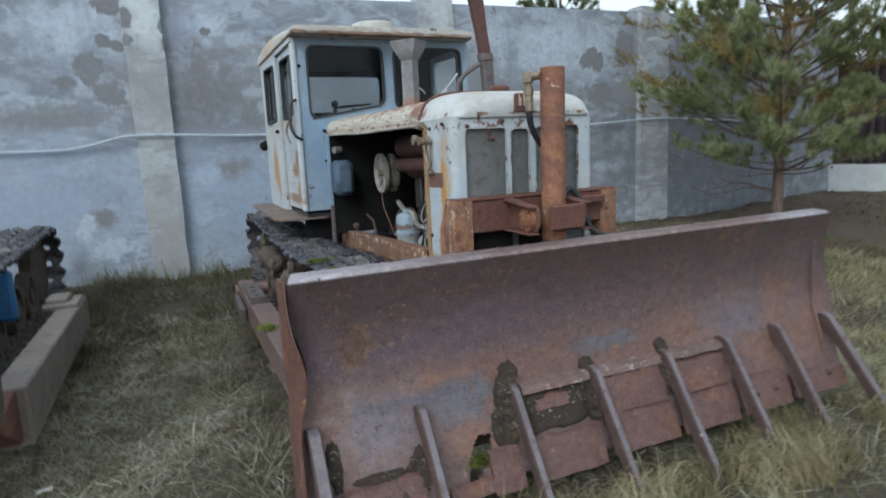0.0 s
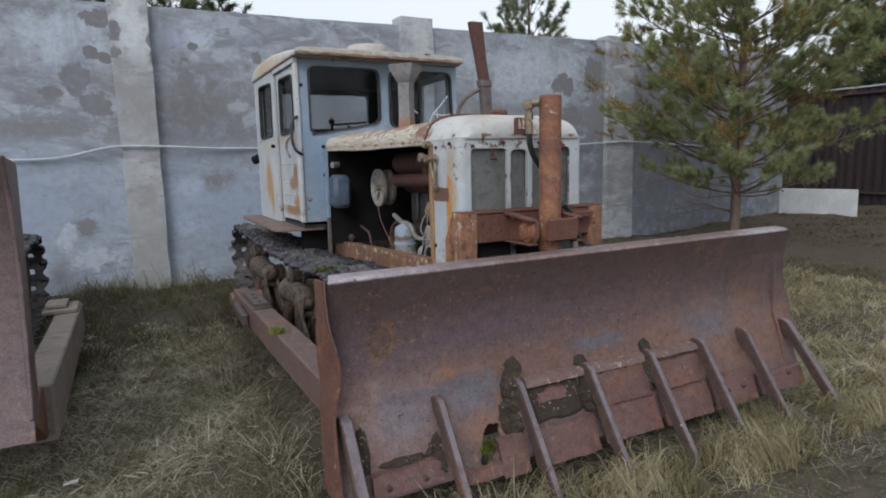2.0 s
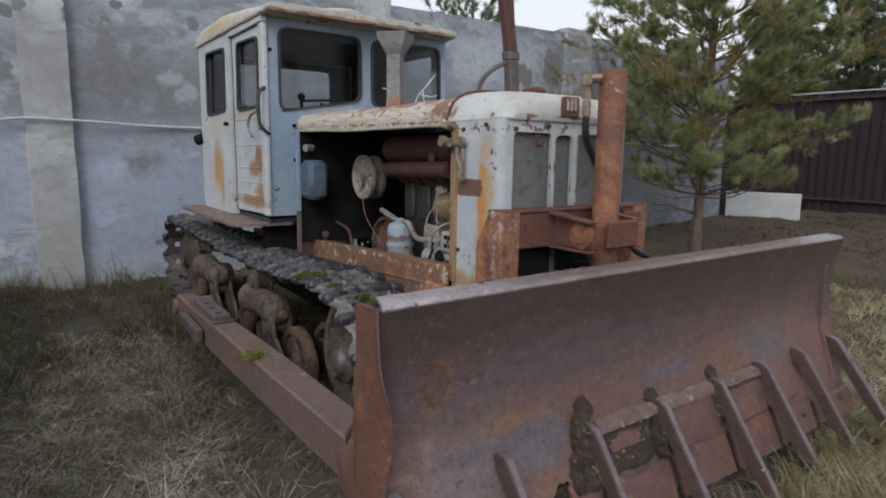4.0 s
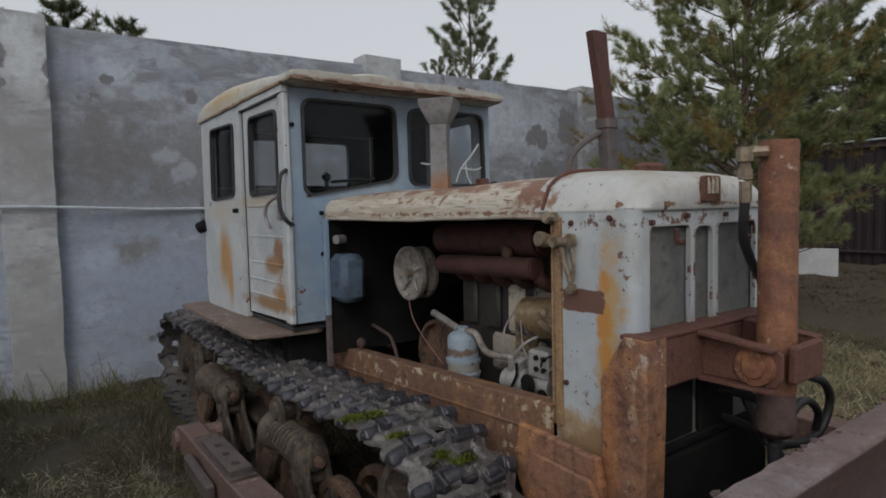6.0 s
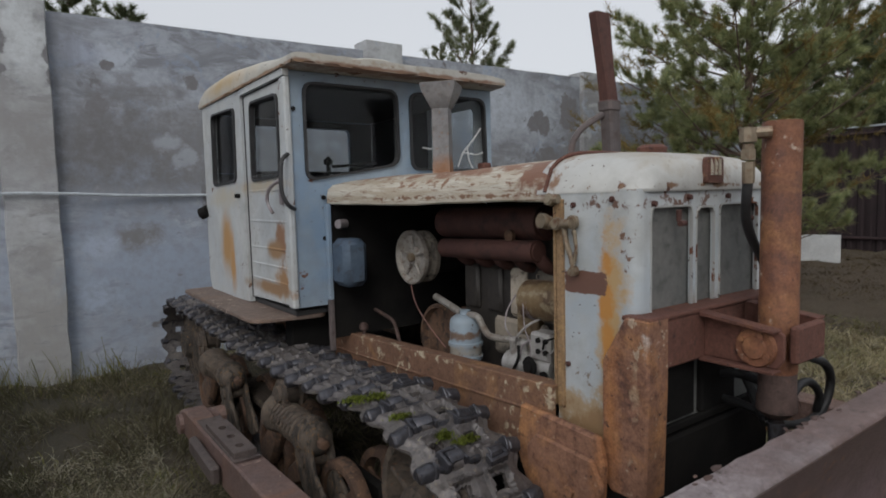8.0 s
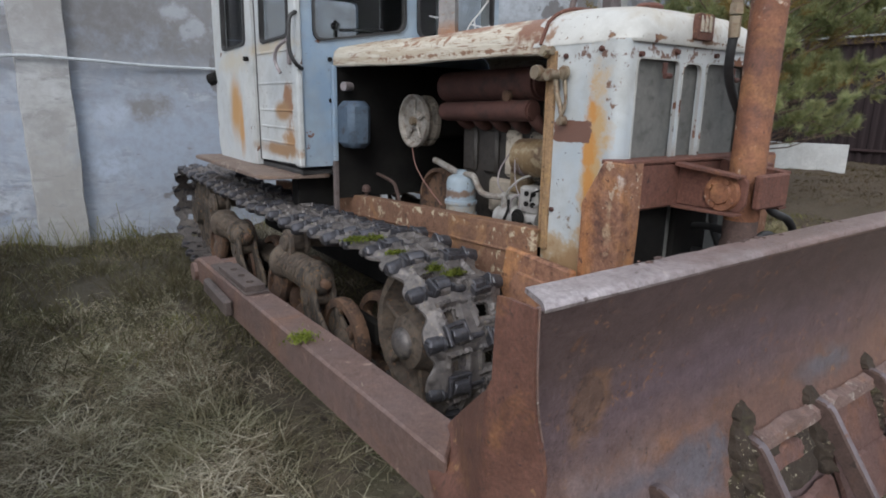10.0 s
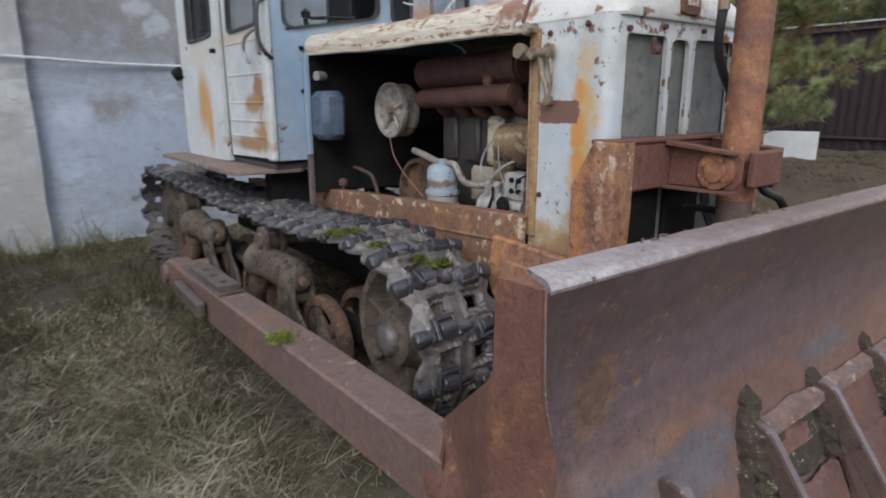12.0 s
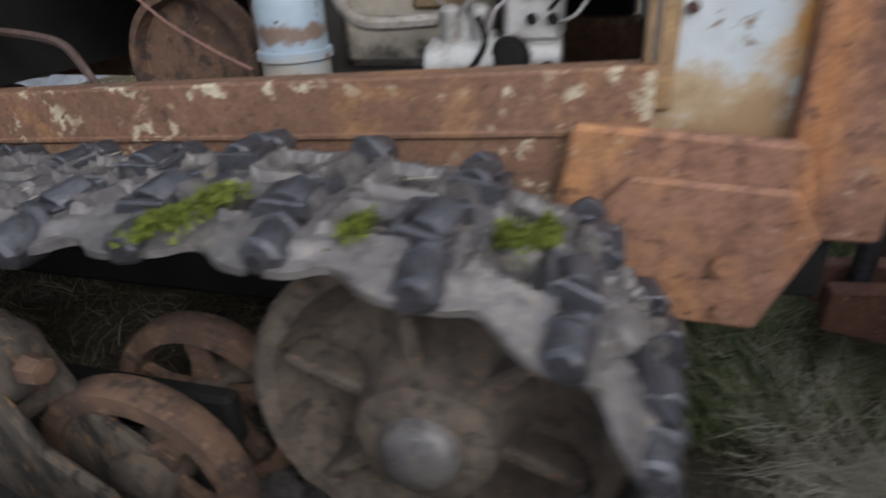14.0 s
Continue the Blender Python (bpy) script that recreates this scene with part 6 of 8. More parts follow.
def track_loop(r_f, r_r, idl, spr, sag):
    """Points every link length along the loop round idler and sprocket: (y, z, angle)."""
    path = []
    for k in range(61):
        t = k / 60
        y = idl[0] + (spr[0] - idl[0]) * t
        top = idl[1] + r_f + (spr[1] + r_r - idl[1] - r_f) * t
        path.append((y, top - sag * math.sin(math.pi * t) * (0.6 + 0.4 * math.sin(5 * math.pi * t) ** 2) + 0.026 * math.exp(-(((y - idl[0] - 0.26) / 0.2) ** 2))))
    for k in range(1, 24):
        a = math.pi / 2 - math.pi * k / 24
        path.append((spr[0] + r_r * math.cos(a), spr[1] + r_r * math.sin(a)))
    low = idl[1] - r_f
    path.append((spr[0] - 0.1, spr[1] - r_r))
    path.append((spr[0] - 0.55, GZ + 0.025))
    path.append((idl[0] + 0.45, GZ + 0.025))
    path.append((idl[0] + 0.05, low))
    for k in range(1, 24):
        a = -math.pi / 2 - math.pi * k / 24
        path.append((idl[0] + r_f * math.cos(a), idl[1] + r_f * math.sin(a)))
    path = np.array(path + path[:1])
    d = np.hypot(*np.diff(path, axis=0).T)
    s = np.concatenate([[0], np.cumsum(d)])
    n = round(s[-1] / 0.17)
    out = []
    for k in range(n):
        at = []
        for q in (k, k + 1):
            q = ((q + 0.78) % n) * s[-1] / n
            at.append((np.interp(q, s, path[:, 0]), np.interp(q, s, path[:, 1])))
        (y0, z0), (y1, z1) = at
        out.append((y0, z0, y1, z1))
    return out


def crawler_track(parent, cx, label, idl=IDL, spr=SPR, name="track"):
    holder = new(name)
    holder.empty_display_size = 0.1
    holder.matrix_basis = Matrix.Translation((cx, 2.1, GZ))
    join(holder, parent)
    tagged(holder, label)
    for y0, z0, y1, z1 in track_loop(0.310, 0.335, idl, spr, 0.035):
        mid = ((y0 + y1) / 2, (z0 + z1) / 2)
        ang = math.atan2(z1 - z0, y1 - y0)
        wob = random.uniform(-0.012, 0.012)
        m = Matrix.Translation((cx + random.uniform(-0.006, 0.006), *mid)) @ Matrix.Rotation(ang + wob, 4, "X") @ Matrix.Rotation(random.uniform(-0.02, 0.02), 4, "Y")
        ob = new("track_link", LINK)
        ob.matrix_basis = m
        join(ob, holder)
        at = Matrix.Translation((cx, y0, z0)) @ Matrix.Rotation(ang, 4, "X")
        pin = new("track_pin", PIN)
        pin.matrix_basis = at
        join(pin, holder)
        for piece, meshes, px, py, pz, turn in JOINT:
            if piece == "collar_knuckle" and random.random() < 0.14:
                continue
            ob = new(piece, random.choice(meshes))
            shift = Matrix.Translation((px + random.uniform(-0.006, 0.006), py + random.uniform(-0.006, 0.006), pz + random.uniform(-0.006, 0.003)))
            ob.matrix_basis = at @ shift @ Matrix.Rotation(turn + random.uniform(-0.12, 0.12), 4, "Z") @ Matrix.Rotation(random.uniform(-0.1, 0.1), 4, "Y") @ Matrix.Scale(random.uniform(0.8, 1.06), 4)
            join(ob, holder)
    return holder


crawler_track(dozer, -0.745, "heavy cast steel crawler track, dark and mossy")
crawler_track(dozer, 0.625, "heavy cast steel crawler track, dark and mossy")


def wheel(bm, x, y, z, r, width, turn=0.0):
    """A spoked road wheel: rim, five spokes and hub."""
    h = width / 2
    lathe(bm, [(r * 0.80, -h), (r, -h), (r, h), (r * 0.80, h), (r * 0.77, 0), (r * 0.80, -h)], (x, y, z), "x", 30, False)
    lathe(bm, [(0.001, -h * 1.5), (r * 0.28, -h * 1.4), (r * 0.32, -h * 0.6), (r * 0.32, h), (0.001, h)], (x, y, z), "x", 18)
    for k in range(5):
        a = turn + 2 * math.pi * k / 5
        c, s = math.cos(a), math.sin(a)
        n = len(bm.verts)
        box(bm, x - h * 0.35, x + h * 0.35, 0, 1, -0.5, 0.5, 0)
        bm.verts.ensure_lookup_table()
        for v in bm.verts[n:]:
            q, w = r * (0.26 + 0.56 * v.co.y), v.co.z * r * (0.34 - 0.12 * v.co.y)
            v.co = (v.co.x, y + q * c - w * s, z + q * s + w * c)


def road_wheel(parent, x, y, z, r, width, turn):
    """A spoked road wheel whose rim, hub and spokes are parts."""
    h = width / 2
    rim = part("road_wheel", lathe(bmesh.new(), [(r * 0.80, -h), (r * 0.97, -h), (r, -h * 0.7), (r, h * 0.7), (r * 0.97, h), (r * 0.80, h), (r * 0.77, 0), (r * 0.80, -h)], (x, y, z), "x", 36, False), "rim", parent, "rusty spoked road wheel", True)
    bm = lathe(bmesh.new(), [(0.001, -h * 1.6), (r * 0.2, -h * 1.5), (r * 0.3, -h * 1.1), (r * 0.32, -h * 0.6), (r * 0.32, h * 3), (0.001, h * 3)], (x, y, z), "x", 20)
    part("hub", bm, "dirt_steel", rim, smooth=True)
    for k in range(5):
        a = turn + 2 * math.pi * k / 5
        q = [(r * 0.26, -0.17 * r), (r * 0.5, -0.11 * r), (r * 0.80, -0.14 * r), (r * 0.80, 0.14 * r), (r * 0.5, 0.11 * r), (r * 0.26, 0.17 * r)]
        pts = [(y + u * math.cos(a) - w * math.sin(a), z + u * math.sin(a) + w * math.cos(a)) for u, w in q]
        part("spoke", slab(bmesh.new(), pts, "x", x - h * 0.4, x + h * 0.4, 0.006), "rim", rim)


for side, cx in ((-1, -0.745), (1, 0.625)):
    bm = bmesh.new()
    lathe(bm, [(0.001, 0.06), (0.09, 0.06), (0.12, 0.025), (0.24, 0.03), (0.268, 0.05), (0.28, 0.045), (0.28, -0.045), (0.268, -0.055), (0.245, -0.05), (0.228, 0.0), (0.20, 0.018), (0.15, 0.012), (0.12, -0.02), (0.108, -0.05), (0.10, -0.085), (0.07, -0.097)], (cx, *IDL), "x", 40)
    jitter(bm, 0.008, 9)
    jitter(bm, 0.005, 28)
    idler = part("idler_wheel", bm, "dirt_steel", dozer, "muddy front idler wheel with a domed hub", True)
    for k in range(6):
        bm = slab(bmesh.new(), [(0.09, -0.014), (0.236, -0.010), (0.236, 0.010), (0.09, 0.014)], "x", -0.048, 0.02, 0.005)
        bm.transform(Matrix.Translation((cx, *IDL)) @ Matrix.Rotation(0.35 + k * math.pi / 3, 4, "X"))
        jitter(bm, 0.006, 20)
        part("rib", bm, "dirt_steel", idler)
    part("hub_cap", lathe(bmesh.new(), [(0.060, -0.08), (0.058, -0.108), (0.048, -0.122), (0.028, -0.129), (0.001, -0.131)], (cx, *IDL), "x", 24), "link", idler, "bare steel hub dome", True)
    bm = bmesh.new()
    lathe(bm, [(0.001, 0.05), (0.10, 0.05), (0.27, 0.03), (0.29, 0.03), (0.29, -0.03), (0.27, -0.03), (0.22, -0.035), (0.19, -0.05), (0.11, -0.055), (0.09, -0.10), (0.001, -0.105)], (cx, *SPR), "x", 30)
    sprocket = part("drive_sprocket", bm, "mud_steel", dozer, "toothed drive sprocket", True)
    for k in range(13):
        a = 2 * math.pi * k / 13
        bm = bmesh.new()
        rod(bm, (cx, SPR[0] + 0.27 * math.cos(a), SPR[1] + 0.27 * math.sin(a)), (cx, SPR[0] + 0.335 * math.cos(a), SPR[1] + 0.335 * math.sin(a)), 0.03, 0.015, 6)
        part("sprocket_tooth", bm, "dirt_steel", sprocket)
    for y in (1.06, 1.80, 2.42, 3.02):
        road_wheel(dozer, cx - 0.10, y, GZ + 0.225, 0.19, 0.055, y)
        road_wheel(dozer, cx + 0.08, y, GZ + 0.225, 0.19, 0.055, y + 0.5)
    for y in (1.53, 2.86):
        bm = bmesh.new()
        lathe(bm, [(0.001, -0.06), (0.035, -0.06), (0.04, -0.048), (0.062, -0.046), (0.066, -0.03), (0.052, -0.022), (0.05, 0.03), (0.066, 0.04), (0.062, 0.056), (0.001, 0.06)], (cx - 0.13, y, 0.695), "x", 24)
        jitter(bm, 0.003, 30)
        roller = part("carrier_roller", bm, "dirt_steel", dozer, "muddy carrier roller under the track", True)
        bm = lathe(bmesh.new(), [(0.058, -0.014), (0.078, -0.012), (0.078, 0.012), (0.058, 0.014), (0.058, -0.014)], (cx - 0.165, y + 0.02, 0.65), "x", 24, False)
        part("roller_ring", bm, "dirt_steel", roller, smooth=True)
        part("roller_arm", rod(bmesh.new(), (cx - 0.07, y, 0.695), (cx + 0.2, y, 0.66), 0.03, seg=12), "dirt_steel", roller)
    for y0 in (1.36, 2.44):
        bm = bmesh.new()
        pts = []
        for k in range(109):
            a = 2 * math.pi * k / 12
            pts.append((cx - 0.15 + 0.062 * math.cos(a), y0 - 0.10 + 0.33 * k / 108, 0.588 + 0.062 * math.sin(a)))
        sweep(bm, pts, 0.0125, 8)
        part("bogie_spring", bm, "dirt_steel", dozer, "coil spring caked with mud", True)
        # rear seat of the spring, a rimmed cup
        bm = lathe(bmesh.new(), [(0.001, 0.20), (0.05, 0.20), (0.072, 0.205), (0.088, 0.225), (0.09, 0.25), (0.078, 0.268), (0.04, 0.275), (0.001, 0.278)], (cx - 0.15, y0, 0.588), "y", 28)
        jitter(bm, 0.004, 16)
        cup = part("spring_cup", bm, "dirt_steel", dozer, "mud-caked cup at the end of the spring", True)
        bm = slab(bmesh.new(), [(y0 + 0.17, 0.60), (y0 + 0.29, 0.60), (y0 + 0.40, 0.46), (y0 + 0.50, 0.37), (y0 + 0.47, 0.29), (y0 + 0.37, 0.29), (y0 + 0.27, 0.42)], "x", cx - 0.17, cx - 0.115, 0.016)
        jitter(bm, 0.006, 12)
        part("bogie_arm", bm, "rim", cup, "rusty cast arm down to the wheel", True)
        # front housing: a lobed casting with two eyes
        bm = lathe(bmesh.new(), [(0.001, -0.08), (0.070, -0.08), (0.080, -0.09), (0.080, -0.115), (0.070, -0.125), (0.066, -0.17), (0.045, -0.20), (0.030, -0.205), (0.001, -0.205)], (cx - 0.15, y0, 0.588), "y", 28)
        jitter(bm, 0.004, 18)
        housing = part("spring_housing", bm, "mud_steel", dozer, "muddy cast cap holding the spring", True)
        part("cap_nut", rod(bmesh.new(), (cx - 0.15, y0 - 0.20, 0.588), (cx - 0.15, y0 - 0.24, 0.585), 0.024, 0.02, seg=6, bevel=0.004), "rim", housing)
        for xa, xb in ((cx - 0.205, cx - 0.185), (cx - 0.115, cx - 0.095)):
            bm = slab(bmesh.new(), [(y0 - 0.06, 0.60), (y0 - 0.05, 0.50), (y0 - 0.10, 0.40), (y0 - 0.20, 0.32), (y0 - 0.29, 0.29), (y0 - 0.36, 0.33), (y0 - 0.33, 0.41), (y0 - 0.24, 0.48), (y0 - 0.19, 0.60), (y0 - 0.12, 0.64)], "x", xa, xb, 0.006)
            jitter(bm, 0.004, 14)
            part("bogie_arm", bm, "mud_steel", housing, "muddy cast arm down to the wheel")
        bm = rod(bmesh.new(), (cx - 0.215, y0 - 0.14, 0.505), (cx - 0.085, y0 - 0.14, 0.505), 0.034, seg=18, bevel=0.008)
        part("arm_boss", bm, "dirt_steel", housing, smooth=True)
        bm = slab(bmesh.new(), [(y0 - 0.05, 0.50), (y0 + 0.02, 0.46), (y0 + 0.16, 0.36), (y0 + 0.18, 0.30), (y0 + 0.10, 0.29), (y0 - 0.06, 0.38)], "x", cx - 0.165, cx - 0.12, 0.014)
        jitter(bm, 0.006, 14)
        part("bogie_arm", bm, "rim", housing, smooth=True)
    bm = box(bmesh.new(), cx - 0.06, cx + 0.10, 1.75, 2.65, 0.425, 0.47, 0.012)
    part("track_shelf", bm, "soot", dozer, "mossy shelf of the track frame")
    part("track_frame", box(bmesh.new(), cx - 0.01, cx + 0.03, 0.95, 3.4, 0.33, 0.44, 0.01), "black", dozer)

# push beams
for s in (-1, 1):
    bx = (lambda u: u) if s < 0 else (lambda u: 2 * 0.02 - u)
    bm = slab(bmesh.new(), [(bx(x), y) for x, y in ((-1.19, -0.185), (-1.066, -0.055), (-1.072, 0.62), (-1.105, 1.62), (-1.218, 1.62), (-1.206, 0.7))], "z", 0.40, 0.556, 0.007)
    for v in bm.verts:
        v.co += Vector((0.004 * noise.noise(v.co * 3.1), 0, 0.004 * noise.noise(v.co * 2.3)))
    beam = part("push_beam", bm, "beam", dozer, "long grey-brown steel push beam")
    xa, xb = sorted((bx(-1.205), bx(-1.10)))
    bm = slab(bmesh.new(), [(1.60, 0.535), (2.10, 0.535), (2.20, 0.50), (2.20, 0.40), (1.60, 0.38)], "x", xa, xb, 0.01)
    rod(bm, (xa - 0.02, 2.14, 0.45), (xb + 0.10, 2.14, 0.45), 0.05, seg=14)
    part("beam_tail", bm, "beam", beam)
    xa, xb = sorted((bx(-1.212), bx(-1.108)))
    part("packing_plate", box(bmesh.new(), xa, xb, 1.245, 1.80, 0.558, 0.568, 0.002), "plate_steel", beam, "dark packing plate under the drilled plate")
    xa, xb = sorted((bx(-1.206), bx(-1.118)))
    holes = [smooth_rect([(xa + 0.028, q - 0.02), (xb - 0.028, q - 0.02), (xb - 0.028, q + 0.02), (xa + 0.028, q + 0.02)], 0.014, 3) for q in (1.335, 1.45, 1.57)]
    bm = sheet(bmesh.new(), [(xa, 1.265), (xb, 1.265), (xb, 1.67), (xa, 1.67)], holes, lambda u, v, w: (u, v, 0.569 + w), 0.022)
    part("drilled_plate", bm, "plate_steel", beam, "dark bolted plate with three holes")
    xa, xb = sorted((bx(-1.262), bx(-1.222)))
    bm = slab(bmesh.new(), [(1.40, 0.50), (1.76, 0.515), (1.76, 0.445), (1.40, 0.425)], "x", xa, xb, 0.01)
    part("side_block", bm, "plate_steel", beam)

# dozer blade
BX0, BX1 = -1.262, 1.26
PROFILE = [(y + 0.033, z) for y, z in ((-0.568, 1.040), (-0.545, 0.985), (-0.522, 0.92), (-0.506, 0.85), (-0.498, 0.78), (-0.497, 0.71), (-0.505, 0.64), (-0.520, 0.57), (-0.541, 0.50), (-0.566, 0.43), (-0.594, 0.36), (-0.62, 0.30), (-0.645, 0.245))]
TEETH = [-1.222, -0.848, -0.482, -0.114, 0.252, 0.594, 0.925, 1.27]


def hole_in_blade(x, z):
    """Where rust has eaten the lower edge of the blade through."""
    w = 0.06 * noise.noise(Vector((x * 22, z * 22, 3.0))) + 0.04 * noise.noise(Vector((x * 55, z * 55, 1.0)))
    if (x + 0.65 - 0.5 * (z - 0.325)) ** 2 / 0.0016 + (z - 0.325) ** 2 / 0.0055 < 1 + 14 * w:
        return True
    return (x - 0.705) ** 2 / 0.0035 + (z - 0.27) ** 2 / 0.0012 < 1 + 9 * w or (x + 0.035) ** 2 / 0.0009 + (z - 0.375) ** 2 / 0.0006 < 1 + 5 * w


def blade_dent(z):
    """The near end of the blade is bent in at half height."""
    return 0.042 * math.exp(-(((z - 0.73) / 0.13) ** 2))


def blade_end(z):
    """The far end of the blade, worn slanting."""
    return 1.26 + 0.12 * min(1.0, max(0.0, (1.04 - z) / 0.42)) - 0.05 * max(0.0, min(1.0, (0.50 - z) / 0.05))


bm = bmesh.new()
fine = []
for (y0, z0), (y1, z1) in zip(PROFILE, PROFILE[1:]):
    for k in range(6):
        fine.append((y0 + (y1 - y0) * k / 6, z0 + (z1 - z0) * k / 6))
fine.append(PROFILE[-1])
NX = 230
grid = [[bm.verts.new((BX0 + blade_dent(z) + (blade_end(z) - BX0 - blade_dent(z)) * i / NX, y + 0.004 * noise.noise(Vector((i * 0.07, z * 5, 0))), z + (0.006 * noise.noise(Vector((i * 0.2, 1, 0))) if z > 1.02 else 0))) for y, z in fine] for i in range(NX + 1)]
for i in range(NX):
    for j in range(len(fine) - 1):
        c = grid[i][j].co
        if not hole_in_blade(c.x, c.z - 0.01):
            bm.faces.new((grid[i][j], grid[i][j + 1], grid[i + 1][j + 1], grid[i + 1][j]))
loose = [v for v in bm.verts if not v.link_faces]
bmesh.ops.delete(bm, geom=loose, context="VERTS")
lip = [v for v in bm.verts if v.is_boundary and BX0 + 0.02 < v.co.x < 1.15 and 0.25 < v.co.z < 1.02]
for _ in range(4):
    bmesh.ops.smooth_vert(bm, verts=lip, factor=0.5, use_axis_x=True, use_axis_y=False, use_axis_z=True)
got = bmesh.ops.extrude_face_region(bm, geom=bm.faces[:])
bmesh.ops.translate(bm, verts=[g for g in got["geom"] if isinstance(g, bmesh.types.BMVert)], vec=(0, 0.014, 0.003))
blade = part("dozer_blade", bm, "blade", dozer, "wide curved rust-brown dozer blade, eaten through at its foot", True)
bm = bmesh.new()
rows = []
for i in range(61):
    x = BX0 + 0.002 + (BX1 - BX0 - 0.03) * i / 60
    nick = 0.010 * max(0, noise.noise(Vector((x * 7, 4, 0)))) + 0.004 * noise.noise(Vector((x * 23, 0, 0)))
    rows.append([bm.verts.new((x + 0.022 * (y + 0.541) / 0.07 * max(0, 1 - i / 4), y, z)) for y, z in ((-0.5355, 1.036), (-0.537, 1.042), (-0.533, 1.049), (-0.522, 1.054), (-0.466 + nick, 1.058), (-0.464 + nick, 1.048), (-0.52, 1.044), (-0.529, 1.037))])
for a, b in zip(rows, rows[1:]):
    for k in range(8):
        bm.faces.new((a[k], a[(k + 1) % 8], b[(k + 1) % 8], b[k]))
bm.faces.new(rows[0])
bm.faces.new(rows[-1])
part("top_flange", bm, "flange", blade, "scuffed top flange of the blade, sky sheen painted at its ends", True)
bm = bmesh.new()
rng = random.Random(77)
for k in range(95):
    x = -0.98 + 2.15 * rng.random() ** 0.9
    if noise.noise(Vector((x * 5, 2, 8))) < -0.05:
        continue
    r = rng.uniform(0.003, 0.009)
    piece = bmesh.new()
    bmesh.ops.create_icosphere(piece, subdivisions=1, radius=r)
    jitter(piece, r * 0.7, 0.6 / r)
    merge(bm, piece, Matrix.Translation((x, -0.464 + rng.gauss(0, 0.006), 1.0555 + 0.2 * r)) @ Matrix.Diagonal((rng.uniform(1.0, 2.4), 1.0, 0.6, 1.0)))
tagged(part("flange_crust", bm, "tooth_side", blade), "dark crumbs of earth and rust along the flange", kind="stuff")
bm = slab(bmesh.new(), [(y + 0.05, z) for y, z in ((-0.445, 1.035), (-0.530, 1.048), (-0.541, 0.95), (-0.533, 0.82), (-0.543, 0.60), (-0.60, 0.44), (-0.64, 0.26), (-0.42, 0.26), (-0.10, 0.44), (-0.12, 0.64), (-0.25, 0.735), (-0.435, 0.87))], "x", 1.225, 1.239, 0.002)
part("end_plate", bm, "blade", blade, "rusty steel end plate of the blade")
# the near end plate: dented in front, folded in behind to meet the beam
bm = bmesh.new()
rows = []
for j in range(41):
    z = 0.25 + 0.796 * j / 40
    front = float(np.interp(z, (0.25, 0.44, 0.60, 0.82, 0.95, 1.046), (-0.645, -0.60, -0.545, -0.530, -0.537, -0.536)))
    rear = float(np.interp(z, (0.25, 0.40, 0.557, 0.876, 1.046), (-0.44, -0.19, -0.05, -0.437, -0.446)))
    fold_to = float(np.interp(z, (0.40, 0.50, 0.557, 0.876), (-1.195, -1.18, -1.075, -1.27)))
    row = []
    for i in range(15):
        y = front + (rear - front) * i / 14
        x = -1.270 + blade_dent(z) * max(0.0, 1 - i / 6) + (fold_to + 1.27) * max(0.0, (y + 0.42) / (rear + 0.42 + 1e-6) if rear > -0.41 else 0.0)
        row.append(bm.verts.new((x + 0.003 * noise.noise(Vector((y * 6, z * 6, 2))), y, z + (0.004 * noise.noise(Vector((y * 30, 0, 5))) if j == 40 else 0))))
    rows.append(row)
for a, b in zip(rows, rows[1:]):
    for i in range(14):
        bm.faces.new((a[i], a[i + 1], b[i + 1], b[i]))
got = bmesh.ops.extrude_face_region(bm, geom=bm.faces[:])
bmesh.ops.translate(bm, verts=[g for g in got["geom"] if isinstance(g, bmesh.types.BMVert)], vec=(-0.011, 0, 0.002))
part("end_plate", bm, "end_rust", blade, "rusty steel end plate of the blade, bent at its front edge", True)
part("edge_weld", sweep(bmesh.new(), [(-1.276 + blade_dent(z) + 0.004, float(np.interp(z, (0.60, 0.82, 0.95, 1.046), (-0.547, -0.532, -0.539, -0.538))), z) for z in [0.80 + 0.25 * k / 16 for k in range(17)]], 0.0022, 6), "strip_steel", blade, "bright scraped weld along the plate edge", True)
for k, x in enumerate(TEETH):
    w = 0.016 if 0 < k < 7 else 0.022
    bm = slab(bmesh.new(), [(-0.475, 0.535), (-0.515, 0.553), (-0.550, 0.545), (-0.566, 0.528), (-0.815, 0.17), (-0.845, 0.06), (-0.80, 0.06), (-0.755, 0.165), (-0.60, 0.39), (-0.50, 0.50)], "x", x - w, x + w, 0.005)
    if k == 7:
        for v in bm.verts:
            v.co.x += 0.14 * (0.55 - v.co.z)
    ob = part("tooth", bm, "tooth", blade, "steel tooth welded to the blade face")
    ob.data.materials.append(M["tooth_side"])
    for poly in ob.data.polygons:
        poly.material_index = 1 if abs(poly.normal.x) > 0.7 else 0


